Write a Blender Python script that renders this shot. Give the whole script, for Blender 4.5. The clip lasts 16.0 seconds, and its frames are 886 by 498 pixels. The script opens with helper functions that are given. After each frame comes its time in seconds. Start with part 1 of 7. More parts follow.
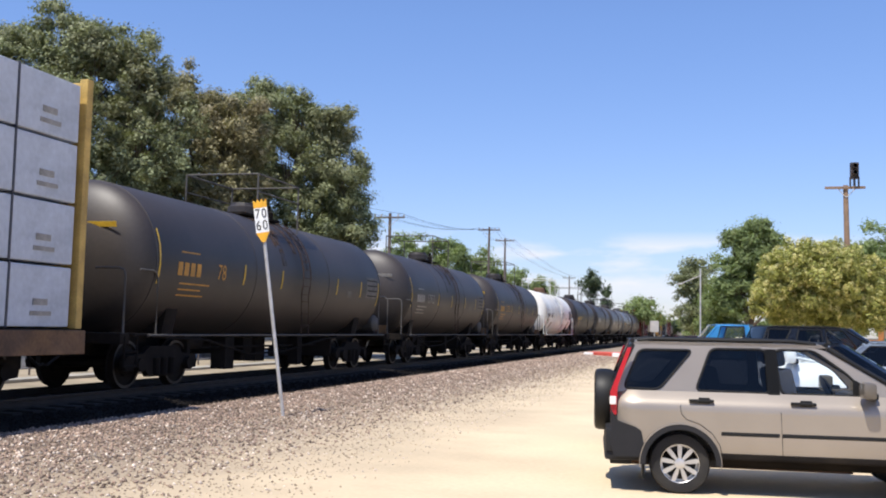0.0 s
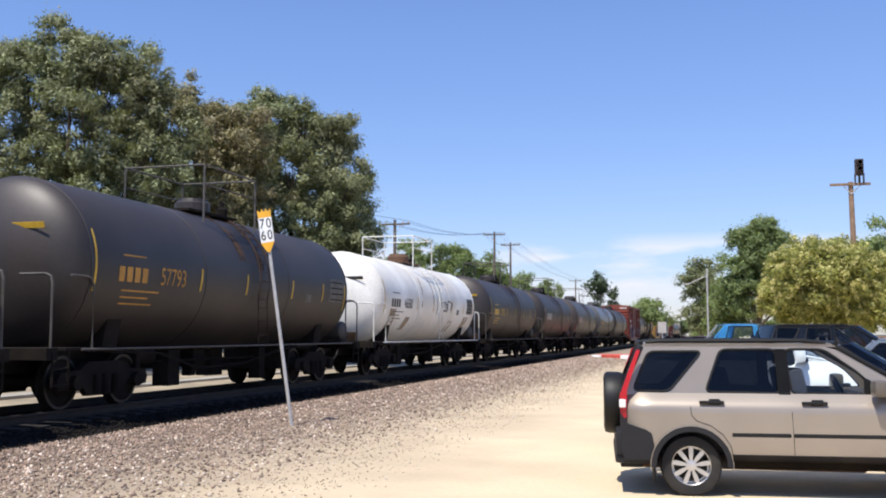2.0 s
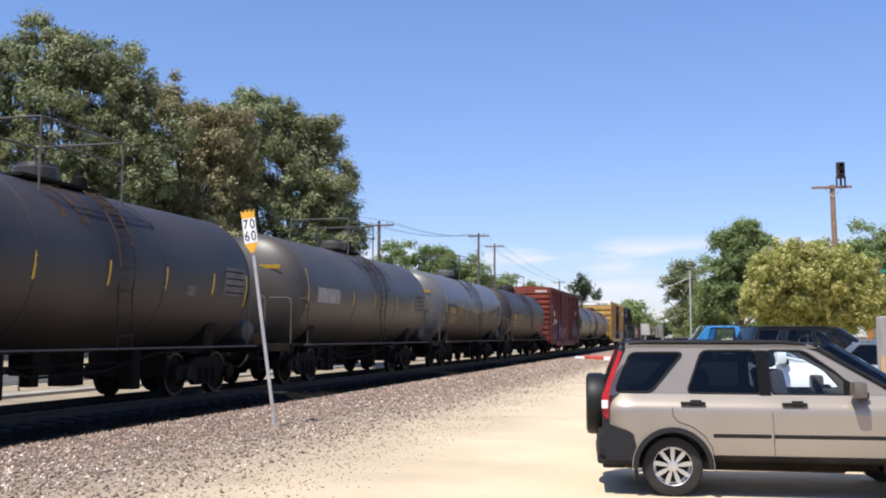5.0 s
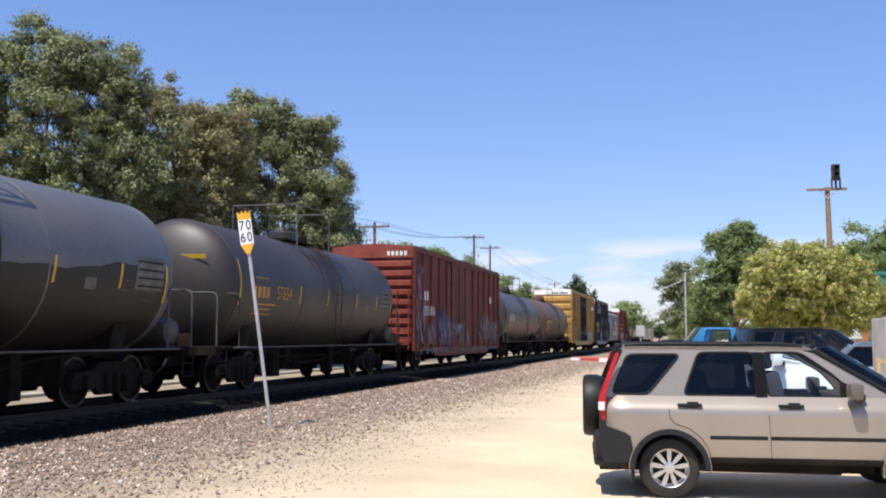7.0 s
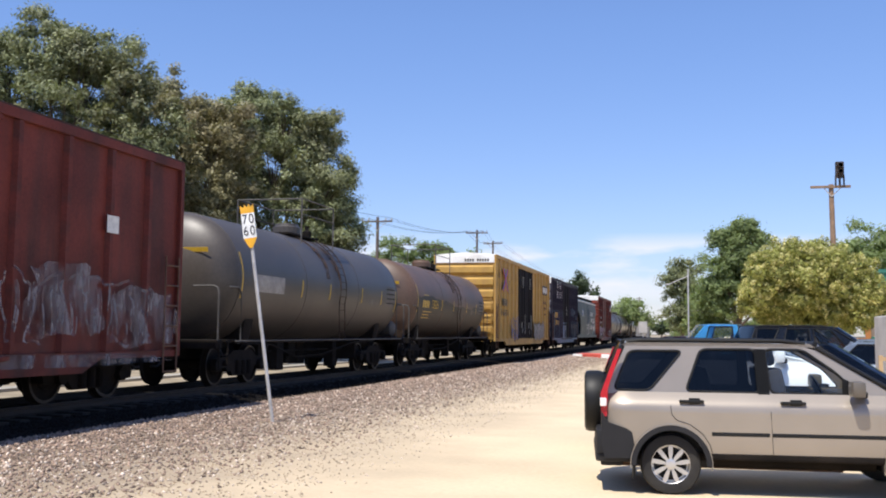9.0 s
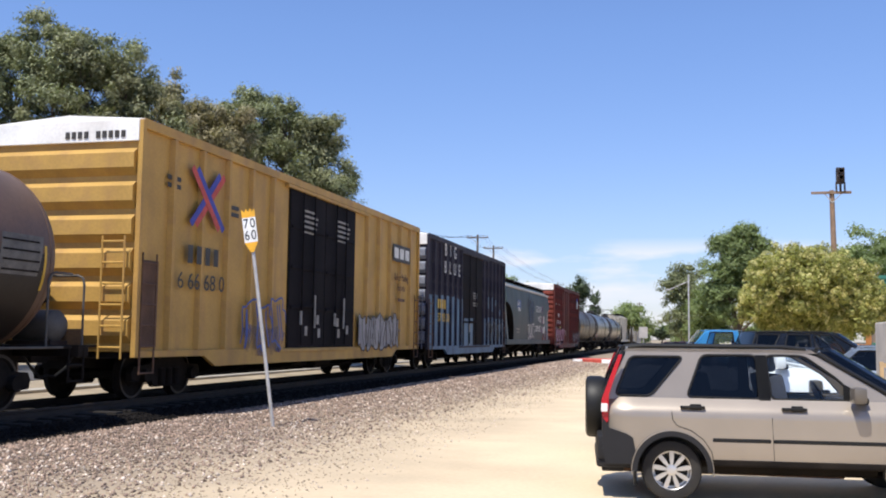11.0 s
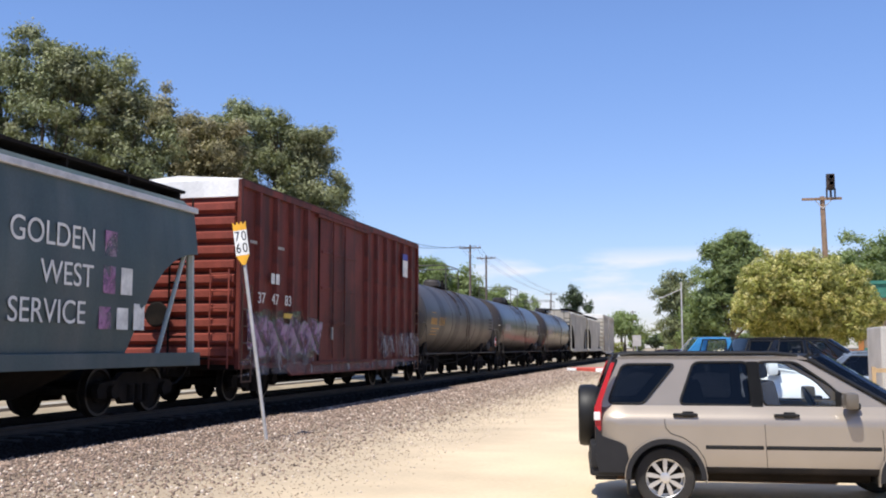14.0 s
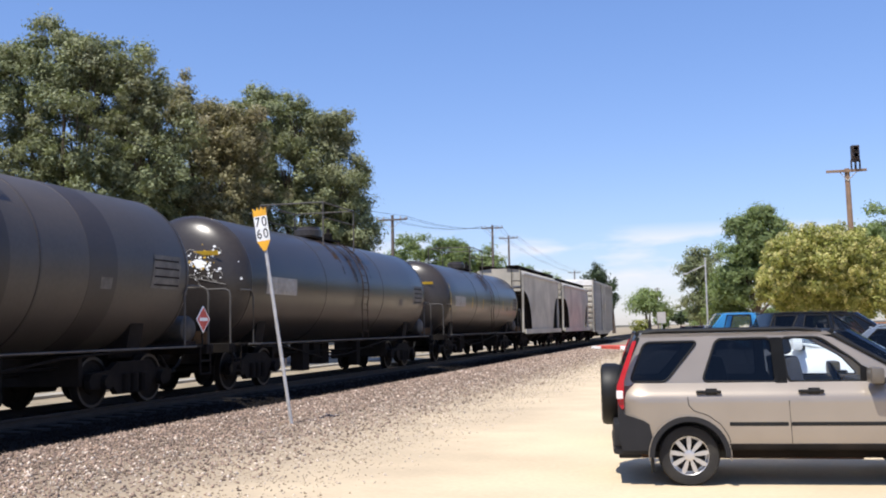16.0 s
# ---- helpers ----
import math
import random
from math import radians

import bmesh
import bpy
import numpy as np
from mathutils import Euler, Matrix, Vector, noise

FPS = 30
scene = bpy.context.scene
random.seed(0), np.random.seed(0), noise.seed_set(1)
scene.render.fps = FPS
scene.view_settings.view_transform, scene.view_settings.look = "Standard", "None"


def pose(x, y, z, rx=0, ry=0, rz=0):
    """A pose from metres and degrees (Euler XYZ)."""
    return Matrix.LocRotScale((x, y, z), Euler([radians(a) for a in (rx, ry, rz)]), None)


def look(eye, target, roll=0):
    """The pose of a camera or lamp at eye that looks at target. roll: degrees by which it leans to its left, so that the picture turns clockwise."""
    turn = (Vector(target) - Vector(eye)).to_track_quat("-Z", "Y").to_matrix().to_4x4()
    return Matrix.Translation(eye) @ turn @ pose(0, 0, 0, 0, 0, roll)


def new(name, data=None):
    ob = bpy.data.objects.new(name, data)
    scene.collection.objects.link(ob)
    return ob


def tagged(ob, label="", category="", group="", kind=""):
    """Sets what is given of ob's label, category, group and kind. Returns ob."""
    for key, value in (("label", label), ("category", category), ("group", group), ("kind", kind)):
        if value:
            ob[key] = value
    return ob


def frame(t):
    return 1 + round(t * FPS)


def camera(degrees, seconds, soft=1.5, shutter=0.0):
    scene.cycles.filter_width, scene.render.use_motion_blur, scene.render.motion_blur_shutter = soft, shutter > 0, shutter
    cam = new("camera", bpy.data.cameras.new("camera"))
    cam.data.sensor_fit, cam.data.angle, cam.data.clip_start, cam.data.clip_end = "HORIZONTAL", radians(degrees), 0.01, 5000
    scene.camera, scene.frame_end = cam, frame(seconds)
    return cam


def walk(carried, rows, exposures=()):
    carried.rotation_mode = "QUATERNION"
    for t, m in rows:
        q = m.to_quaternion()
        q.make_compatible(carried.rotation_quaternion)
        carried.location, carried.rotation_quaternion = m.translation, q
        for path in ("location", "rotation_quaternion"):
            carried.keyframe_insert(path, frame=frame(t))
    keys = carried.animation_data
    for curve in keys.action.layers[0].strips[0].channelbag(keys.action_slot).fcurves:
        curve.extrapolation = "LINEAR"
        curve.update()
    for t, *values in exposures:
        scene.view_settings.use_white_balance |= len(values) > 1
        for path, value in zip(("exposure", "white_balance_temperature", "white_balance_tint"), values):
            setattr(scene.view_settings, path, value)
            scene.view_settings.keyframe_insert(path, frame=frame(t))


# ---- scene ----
# time, x, y, z, yaw, pitch, roll of the handheld camera
PATH = [
    (0.0, 0.022, -0.014, 1.712, 14.669, 4.561, 1.294),
    (0.5, 0.020, 0.011, 1.735, 14.726, 4.748, 0.923),
    (1.0, 0.030, 0.016, 1.718, 14.935, 5.056, 0.467),
    (1.5, 0.034, -0.004, 1.715, 14.869, 5.011, 0.308),
    (2.0, 0.014, 0.023, 1.721, 14.987, 4.883, 0.057),
    (2.5, 0.018, 0.001, 1.717, 14.967, 4.891, -0.099),
    (3.0, 0.017, 0.004, 1.714, 14.874, 4.746, -0.116),
    (3.5, 0.020, 0.000, 1.719, 14.107, 4.860, -0.328),
    (4.0, 0.028, -0.002, 1.717, 14.109, 5.049, -0.123),
    (6.5, 0.018, -0.000, 1.719, 13.896, 4.835, 0.376),
    (7.0, 0.009, 0.003, 1.719, 13.807, 5.045, 0.195),
    (7.5, 0.008, 0.007, 1.720, 13.715, 5.083, 0.193),
    (8.0, 0.010, 0.014, 1.714, 13.826, 4.818, 0.189),
    (10.5, 0.007, -0.001, 1.719, 14.010, 4.714, 1.071),
    (11.0, 0.000, -0.000, 1.720, 14.000, 5.030, 0.750),
    (11.5, 0.010, -0.001, 1.719, 14.033, 5.233, 0.441),
    (12.0, 0.017, 0.001, 1.721, 14.004, 5.096, 0.728),
    (12.5, 0.010, 0.008, 1.723, 14.070, 5.235, 0.254),
    (13.0, 0.016, -0.006, 1.725, 14.252, 5.432, -0.235),
    (13.5, 0.027, 0.000, 1.724, 13.596, 5.695, -0.484),
    (14.0, 0.022, 0.000, 1.716, 13.589, 5.648, 0.028),
    (14.5, 0.021, -0.002, 1.715, 13.486, 5.572, 0.110),
    (15.0, 0.039, 0.017, 1.720, 12.958, 5.141, -0.442),
    (15.5, 0.070, 0.023, 1.728, 14.083, 4.968, -0.594),
    (16.0, 0.059, 0.033, 1.729, 14.911, 4.561, -1.098),
]
cam = camera(48.0, 16.0, soft=1.95)
walk(cam, [(t, pose(x, y, z, 90 + p, 0, w) @ pose(0, 0, 0, 0, 0, r)) for t, x, y, z, w, p, r in PATH],
     exposures=[(0, 0.35), (2.4, 0.33), (2.9, 0.09), (3.5, 0.05), (4.0, 0.26), (5.0, 0.35), (16, 0.35)])

# ---- world, sun ----
SUN_EL, SUN_RO = radians(63), radians(200)
world = bpy.data.worlds.new("sky")
scene.world = world
world.use_nodes = True
wn = world.node_tree
wn.nodes.clear()
w_out = wn.nodes.new("ShaderNodeOutputWorld")
w_bg = wn.nodes.new("ShaderNodeBackground")
w_sky = wn.nodes.new("ShaderNodeTexSky")
w_sky.sky_type, w_sky.sun_disc = "NISHITA", False
w_sky.sun_elevation, w_sky.sun_rotation = SUN_EL, SUN_RO
w_sky.air_density, w_sky.dust_density, w_sky.ozone_density = 1.0, 0.3, 1.5
w_bg.inputs[1].default_value = 0.108
# low summer clouds near the horizon
w_co = wn.nodes.new("ShaderNodeTexCoord")
w_map = wn.nodes.new("ShaderNodeMapping")
w_map.inputs["Scale"].default_value = (5, 5, 22)
w_no = wn.nodes.new("ShaderNodeTexNoise")
w_no.inputs["Scale"].default_value, w_no.inputs["Detail"].default_value = 1.3, 6
w_r1 = wn.nodes.new("ShaderNodeMapRange")
w_r1.inputs[1].default_value, w_r1.inputs[2].default_value = 0.43, 0.57
w_sep = wn.nodes.new("ShaderNodeSeparateXYZ")
w_r2 = wn.nodes.new("ShaderNodeMapRange")
w_r2.inputs[1].default_value, w_r2.inputs[2].default_value = 0.100, 0.078
w_r3 = wn.nodes.new("ShaderNodeMapRange")      # clear haze under the cloud band
w_r3.inputs[1].default_value, w_r3.inputs[2].default_value, w_r3.inputs[3].default_value = 0.030, 0.058, 0.25
w_mul3 = wn.nodes.new("ShaderNodeMath")
w_mul3.operation = "MULTIPLY"
w_mul = wn.nodes.new("ShaderNodeMath")
w_mul.operation = "MULTIPLY"
w_mul2 = wn.nodes.new("ShaderNodeMath")
w_mul2.operation = "MULTIPLY"
w_mul2.inputs[1].default_value = 0.95
w_mix = wn.nodes.new("ShaderNodeMix")
w_mix.data_type = "RGBA"
w_mix.inputs[7].default_value = (7.1, 7.0, 7.6, 1)
w_tint = wn.nodes.new("ShaderNodeMix")      # clear deep-blue Californian air
w_tint.data_type, w_tint.blend_type = "RGBA", "MULTIPLY"
w_tint.inputs[0].default_value = 1.0
w_air = wn.nodes.new("ShaderNodeMix")
w_air.data_type = "RGBA"
w_air.inputs[6].default_value, w_air.inputs[7].default_value = (0.79, 0.81, 1.07, 1), (0.895, 1.01, 1.33, 1)
w_r4 = wn.nodes.new("ShaderNodeMapRange")
w_r4.inputs[1].default_value, w_r4.inputs[2].default_value = 0.0, 0.30
for a, b in ((w_co.outputs["Generated"], w_map.inputs[0]), (w_map.outputs[0], w_no.inputs["Vector"]), (w_no.outputs[0], w_r1.inputs[0]),
             (w_co.outputs["Generated"], w_sep.inputs[0]), (w_sep.outputs[2], w_r2.inputs[0]), (w_r1.outputs[0], w_mul.inputs[0]),
             (w_sep.outputs[2], w_r3.inputs[0]), (w_r2.outputs[0], w_mul3.inputs[0]), (w_r3.outputs[0], w_mul3.inputs[1]), (w_mul3.outputs[0], w_mul.inputs[1]), (w_mul.outputs[0], w_mul2.inputs[0]), (w_mul2.outputs[0], w_mix.inputs[0]),
             (w_sep.outputs[2], w_r4.inputs[0]), (w_r4.outputs[0], w_air.inputs[0]), (w_air.outputs[2], w_tint.inputs[7]), (w_sky.outputs[0], w_tint.inputs[6]), (w_tint.outputs[2], w_mix.inputs[6]), (w_mix.outputs[2], w_bg.inputs[0]), (w_bg.outputs[0], w_out.inputs[0])):
    wn.links.new(a, b)
sun = new("sun", bpy.data.lights.new("sun", "SUN"))
sun.data.energy, sun.data.angle, sun.data.color = 4.6, radians(0.5), (1.0, 0.95, 0.87)
to_sun = Vector((math.sin(SUN_RO) * math.cos(SUN_EL), math.cos(SUN_RO) * math.cos(SUN_EL), math.sin(SUN_EL)))
sun.matrix_world = look(to_sun * 50, (0, 0, 0))


# ---- materials ----
def mat(name, color, rough=0.6, metal=0.0, dark=0.6, scale=3.0, fine=40.0, bump=0.15, dust=None, dust_amount=0.0, island=0.0, spec=0.5, coat=0.0):
    """Painted or raw surface: base colour varied by broad stains and fine grain, with a fine relief. dust: second colour in patches."""
    m = bpy.data.materials.new(name)
    m.use_nodes = True
    nt = m.node_tree
    b = nt.nodes["Principled BSDF"]
    b.inputs["Roughness"].default_value, b.inputs["Metallic"].default_value = rough, metal
    b.inputs["Specular IOR Level"].default_value = spec
    b.inputs["Coat Weight"].default_value = coat
    b.inputs["Coat Roughness"].default_value = 0.06
    co = nt.nodes.new("ShaderNodeTexCoord")
    n1, n2 = nt.nodes.new("ShaderNodeTexNoise"), nt.nodes.new("ShaderNodeTexNoise")
    n1.inputs["Scale"].default_value, n1.inputs["Detail"].default_value = scale, 5
    n2.inputs["Scale"].default_value, n2.inputs["Detail"].default_value = fine, 4
    for n in (n1, n2):
        nt.links.new(co.outputs["Object"], n.inputs["Vector"])
    add = nt.nodes.new("ShaderNodeMath")
    add.operation = "MULTIPLY_ADD"
    add.inputs[1].default_value = 0.4
    nt.links.new(n2.outputs[0], add.inputs[0])
    nt.links.new(n1.outputs[0], add.inputs[2])
    r = nt.nodes.new("ShaderNodeMapRange")
    r.inputs[1].default_value, r.inputs[2].default_value, r.inputs[3].default_value, r.inputs[4].default_value = 0.42, 0.95, dark, 1.25
    nt.links.new(add.outputs[0], r.inputs[0])
    val = r.outputs[0]
    if island:
        g = nt.nodes.new("ShaderNodeNewGeometry")
        r3 = nt.nodes.new("ShaderNodeMapRange")
        r3.inputs[3].default_value, r3.inputs[4].default_value = 1 - island, 1 + island
        mm = nt.nodes.new("ShaderNodeMath")
        mm.operation = "MULTIPLY"
        nt.links.new(g.outputs["Random Per Island"], r3.inputs[0])
        nt.links.new(r3.outputs[0], mm.inputs[0])
        nt.links.new(val, mm.inputs[1])
        val = mm.outputs[0]
    sc = nt.nodes.new("ShaderNodeVectorMath")
    sc.operation = "SCALE"
    if dust:
        n3 = nt.nodes.new("ShaderNodeTexNoise")
        n3.inputs["Scale"].default_value, n3.inputs["Detail"].default_value = scale * 0.6, 8
        nt.links.new(co.outputs["Object"], n3.inputs["Vector"])
        r4 = nt.nodes.new("ShaderNodeMapRange")
        r4.inputs[1].default_value, r4.inputs[2].default_value, r4.inputs[4].default_value = 0.46, 0.68, dust_amount
        nt.links.new(n3.outputs[0], r4.inputs[0])
        mx = nt.nodes.new("ShaderNodeMix")
        mx.data_type = "RGBA"
        mx.inputs[6].default_value, mx.inputs[7].default_value = (*color, 1), (*dust, 1)
        nt.links.new(r4.outputs[0], mx.inputs[0])
        nt.links.new(mx.outputs[2], sc.inputs[0])
    else:
        sc.inputs[0].default_value = color
    nt.links.new(val, sc.inputs["Scale"])
    nt.links.new(sc.outputs[0], b.inputs["Base Color"])
    if bump:
        bu = nt.nodes.new("ShaderNodeBump")
        bu.inputs["Strength"].default_value, bu.inputs["Distance"].default_value = bump, 0.02
        nt.links.new(n2.outputs[0], bu.inputs["Height"])
        nt.links.new(bu.outputs[0], b.inputs["Normal"])
    return m


def leaf_mat(name, color, vary=0.45, through_light=0.3, dust=None):
    m = mat(name, color, 0.55, 0, 0.75, 0.35, 3.0, 0, dust, 0.8 if dust else 0, vary, 0.35)
    nt = m.node_tree
    b = nt.nodes["Principled BSDF"]
    tr = nt.nodes.new("ShaderNodeBsdfTranslucent")
    tr.inputs[0].default_value = (color[0] * 1.6, color[1] * 1.7, color[2], 1)
    mx = nt.nodes.new("ShaderNodeMixShader")
    mx.inputs[0].default_value = through_light
    nt.links.new(b.outputs[0], mx.inputs[1])
    nt.links.new(tr.outputs[0], mx.inputs[2])
    nt.links.new(mx.outputs[0], nt.nodes["Material Output"].inputs[0])
    return m


def glass_mat(name, tint, rough=0.02, gloss=0.045):
    """Thin tinted glass: clear pass-through with a glossy coat."""
    m = bpy.data.materials.new(name)
    m.use_nodes = True
    nt = m.node_tree
    nt.nodes.remove(nt.nodes["Principled BSDF"])
    tr, gl, mx, fr = (nt.nodes.new(k) for k in ("ShaderNodeBsdfTransparent", "ShaderNodeBsdfGlossy", "ShaderNodeMixShader", "ShaderNodeLayerWeight"))
    tr.inputs[0].default_value = (*tint, 1)
    gl.inputs["Roughness"].default_value = rough
    pw, ma = nt.nodes.new("ShaderNodeMath"), nt.nodes.new("ShaderNodeMath")
    pw.operation, ma.operation = "POWER", "MULTIPLY_ADD"
    pw.inputs[1].default_value, ma.inputs[1].default_value, ma.inputs[2].default_value = 5.0, 0.9, gloss
    for a, b in ((fr.outputs["Facing"], pw.inputs[0]), (pw.outputs[0], ma.inputs[0]), (ma.outputs[0], mx.inputs[0]), (tr.outputs[0], mx.inputs[1]), (gl.outputs[0], mx.inputs[2]), (mx.outputs[0], nt.nodes["Material Output"].inputs[0])):
        nt.links.new(a, b)
    return m


M_SAND = mat("pale_sand", (0.57, 0.455, 0.300), 0.95, 0, 0.88, 0.35, 14.0, 0.35, (0.52, 0.41, 0.27), 0.6)
def strew(m, color, x0, x1):
    """Gravel dust mixed into the sand, thinning out from x0 to x1 with a ragged edge."""
    nt = m.node_tree
    b = nt.nodes["Principled BSDF"]
    old = b.inputs["Base Color"].links[0].from_socket
    co, sep, no = (nt.nodes.new(k) for k in ("ShaderNodeTexCoord", "ShaderNodeSeparateXYZ", "ShaderNodeTexNoise"))
    no.inputs["Scale"].default_value, no.inputs["Detail"].default_value, no.inputs["Roughness"].default_value = 0.7, 9, 0.7
    ad, r = nt.nodes.new("ShaderNodeMath"), nt.nodes.new("ShaderNodeMapRange")
    ad.operation = "MULTIPLY_ADD"
    ad.inputs[1].default_value = 3.0
    r.inputs[1].default_value, r.inputs[2].default_value, r.inputs[3].default_value, r.inputs[4].default_value = x0 + 1.5, x1 + 1.5, 0.9, 0.0
    mx = nt.nodes.new("ShaderNodeMix")
    mx.data_type = "RGBA"
    mx.inputs[7].default_value = (*color, 1)
    for u, v in ((co.outputs["Object"], sep.inputs[0]), (co.outputs["Object"], no.inputs["Vector"]), (no.outputs[0], ad.inputs[0]), (sep.outputs[0], ad.inputs[2]), (ad.outputs[0], r.inputs[0]), (r.outputs[0], mx.inputs[0]), (old, mx.inputs[6]), (mx.outputs[2], b.inputs["Base Color"])):
        nt.links.new(u, v)


strew(M_SAND, (0.34, 0.27, 0.19), -7.0, -2.6)
strew(M_SAND, (0.19, 0.142, 0.108), -9.2, -5.2)
M_GRAVEL_BED = mat("gravel_bed", (0.17, 0.125, 0.098), 0.95, 0, 0.45, 2.0, 30.0, 0.8, (0.26, 0.20, 0.145), 0.6)
# the train's shadow on the track bed, put into a near-black colour
M_SHADED_BED = mat("shade_dark_ballast", (0.014, 0.012, 0.011), 0.95, 0, 0.5, 2.0, 30.0, 0.8, spec=0.1)
M_STONE = mat("crushed_stone", (0.275, 0.198, 0.150), 0.9, 0, 0.6, 3.0, 25.0, 0.3, None, 0, 0.6)
M_STONE_LIGHT = mat("pale_stone", (0.60, 0.50, 0.41), 0.9, 0, 0.6, 3.0, 25.0, 0.3, None, 0, 0.4)
M_STONE_TAN = mat("tan_stone", (0.38, 0.295, 0.205), 0.9, 0, 0.6, 3.0, 25.0, 0.3, None, 0, 0.45)
M_RAIL = mat("rail_steel", (0.035, 0.025, 0.02), 0.7, 0.2, 0.6, 4, 60, 0.2)
M_TIE = mat("tie_wood", (0.022, 0.018, 0.015), 0.95, 0, 0.5, 6, 50, 0.5)
M_TANK = mat("black_tank_paint", (0.023, 0.0185, 0.017), 0.50, 0, 0.6, 0.5, 14, 0.04, (0.052, 0.041, 0.036), 0.75, spec=0.52)
M_TANK_BROWN = mat("brown_tank_paint", (0.135, 0.076, 0.047), 0.5, 0, 0.6, 0.5, 14, 0.06, (0.06, 0.045, 0.035), 0.7)
M_TANK_GREY = mat("grey_tank_paint", (0.115, 0.113, 0.113), 0.36, 0, 0.6, 0.5, 14, 0.06, (0.10, 0.09, 0.085), 0.7)
M_TANK_GREYBROWN = mat("grimy_tank_paint", (0.050, 0.043, 0.038), 0.44, 0, 0.6, 0.5, 14, 0.04, (0.078, 0.063, 0.050), 0.7, spec=0.5)
M_TANK_GLOSS = mat("glossy_black_tank_paint", (0.028, 0.024, 0.023), 0.29, 0, 0.6, 0.5, 14, 0.02, (0.060, 0.048, 0.037), 0.6, spec=0.4)
M_STREAK = mat("brown_spill_streak", (0.105, 0.062, 0.040), 0.8, 0, 0.5, 3, 20, 0.02, (0.055, 0.036, 0.027), 0.8, spec=0.2)
M_STREAK_TAN = mat("tan_spill_streak", (0.46, 0.36, 0.25), 0.8, 0, 0.6, 3, 20, 0.02, (0.34, 0.25, 0.17), 0.8, spec=0.2)
# dried oil; its dark also carries the shade of the lower tank sides
M_OIL_SHADE = mat("dried_oil_and_shade", (0.017, 0.0125, 0.010), 0.5, 0, 0.5, 1.2, 14, 0.04, (0.034, 0.023, 0.016), 0.7, spec=0.35)
M_DUSTY_STEEL = mat("dusty_brown_steel", (0.055, 0.036, 0.028), 0.85, 0, 0.6, 3, 30, 0.1, spec=0.2)
M_STENCIL = mat("grimy_stencil", (0.13, 0.12, 0.105), 0.7, 0, 0.5, 5, 40, 0.0)
M_RAILING = mat("grey_railing_steel", (0.08, 0.073, 0.066), 0.7, 0, 0.6, 3, 30, 0.1)
M_TANK_WHITE = mat("white_tank_paint", (0.76, 0.75, 0.70), 0.4, 0, 0.8, 0.7, 18, 0.05, (0.55, 0.47, 0.36), 0.6)
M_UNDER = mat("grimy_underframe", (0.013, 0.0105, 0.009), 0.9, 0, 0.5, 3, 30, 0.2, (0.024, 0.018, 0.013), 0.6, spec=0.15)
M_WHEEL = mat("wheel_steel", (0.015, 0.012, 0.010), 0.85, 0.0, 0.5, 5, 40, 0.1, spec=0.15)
M_RIM_STEEL = mat("polished_tread", (0.035, 0.03, 0.027), 0.5, 0.5, 0.7, 5, 40, 0.0)
M_YELLOW = mat("yellow_reflective", (0.58, 0.36, 0.03), 0.5, 0, 0.75, 5, 40, 0.0)
M_ORANGE_TEXT = mat("orange_lettering", (0.46, 0.23, 0.035), 0.6, 0, 0.6, 5, 40, 0.0)
M_WHITE_TEXT = mat("white_lettering", (0.68, 0.67, 0.62), 0.6, 0, 0.7, 5, 40, 0.0)
M_DARK_TEXT = mat("black_lettering", (0.04, 0.035, 0.03), 0.6, 0, 0.7, 5, 40, 0.0)
M_GREY_TEXT = mat("grey_stencil", (0.30, 0.28, 0.25), 0.6, 0, 0.6, 5, 40, 0.0)
M_RED_BOX = mat("oxide_red_paint", (0.145, 0.031, 0.022), 0.65, 0, 0.45, 0.8, 20, 0.1, (0.066, 0.026, 0.021), 0.95, spec=0.25)
M_RED_BOX_B = mat("faded_boxcar_red", (0.150, 0.030, 0.021), 0.65, 0, 0.45, 0.8, 20, 0.1, (0.052, 0.020, 0.016), 0.95, spec=0.25)
# brighter copy of the boxcar red: sunlight on the ends put into colour
M_RED_END = mat("sunlit_end_red_paint", (0.25, 0.058, 0.040), 0.65, 0, 0.6, 1.5, 20, 0.1, (0.16, 0.042, 0.030), 0.8, spec=0.25)
M_YEL_BOX = mat("boxcar_yellow", (0.44, 0.258, 0.058), 0.6, 0, 0.75, 0.8, 20, 0.08, (0.33, 0.18, 0.06), 0.75)
M_BLUE_BOX = mat("navy_boxcar_paint", (0.026, 0.023, 0.036), 0.6, 0, 0.6, 0.8, 20, 0.08, (0.058, 0.050, 0.057), 0.85, spec=0.15)
M_BLUE_LIGHT = mat("pale_blue_paint", (0.105, 0.19, 0.275), 0.6, 0, 0.6, 1.2, 20, 0.08, (0.07, 0.115, 0.19), 0.8)
# sun on the pressed end ribs, put into a paler paint than the sides
M_END_GREY = mat("sunlit_grey_blue_end", (0.20, 0.215, 0.26), 0.6, 0, 0.6, 1.2, 20, 0.08, (0.10, 0.11, 0.15), 0.7)
M_DOOR_NAVY = mat("dark_plug_door", (0.0105, 0.009, 0.011), 0.7, 0, 0.6, 0.8, 20, 0.08, (0.018, 0.015, 0.016), 0.7, spec=0.06)
M_WHITE_ROOF = mat("white_roof_paint", (0.78, 0.77, 0.74), 0.6, 0, 0.8, 1, 20, 0.05, (0.6, 0.55, 0.48), 0.5)
M_RUST = mat("rusty_steel", (0.14, 0.075, 0.045), 0.85, 0, 0.5, 2, 30, 0.2)
M_HOPPER = mat("slate_hopper_paint", (0.046, 0.072, 0.074), 0.6, 0, 0.65, 0.6, 20, 0.08, (0.085, 0.10, 0.10), 0.7)
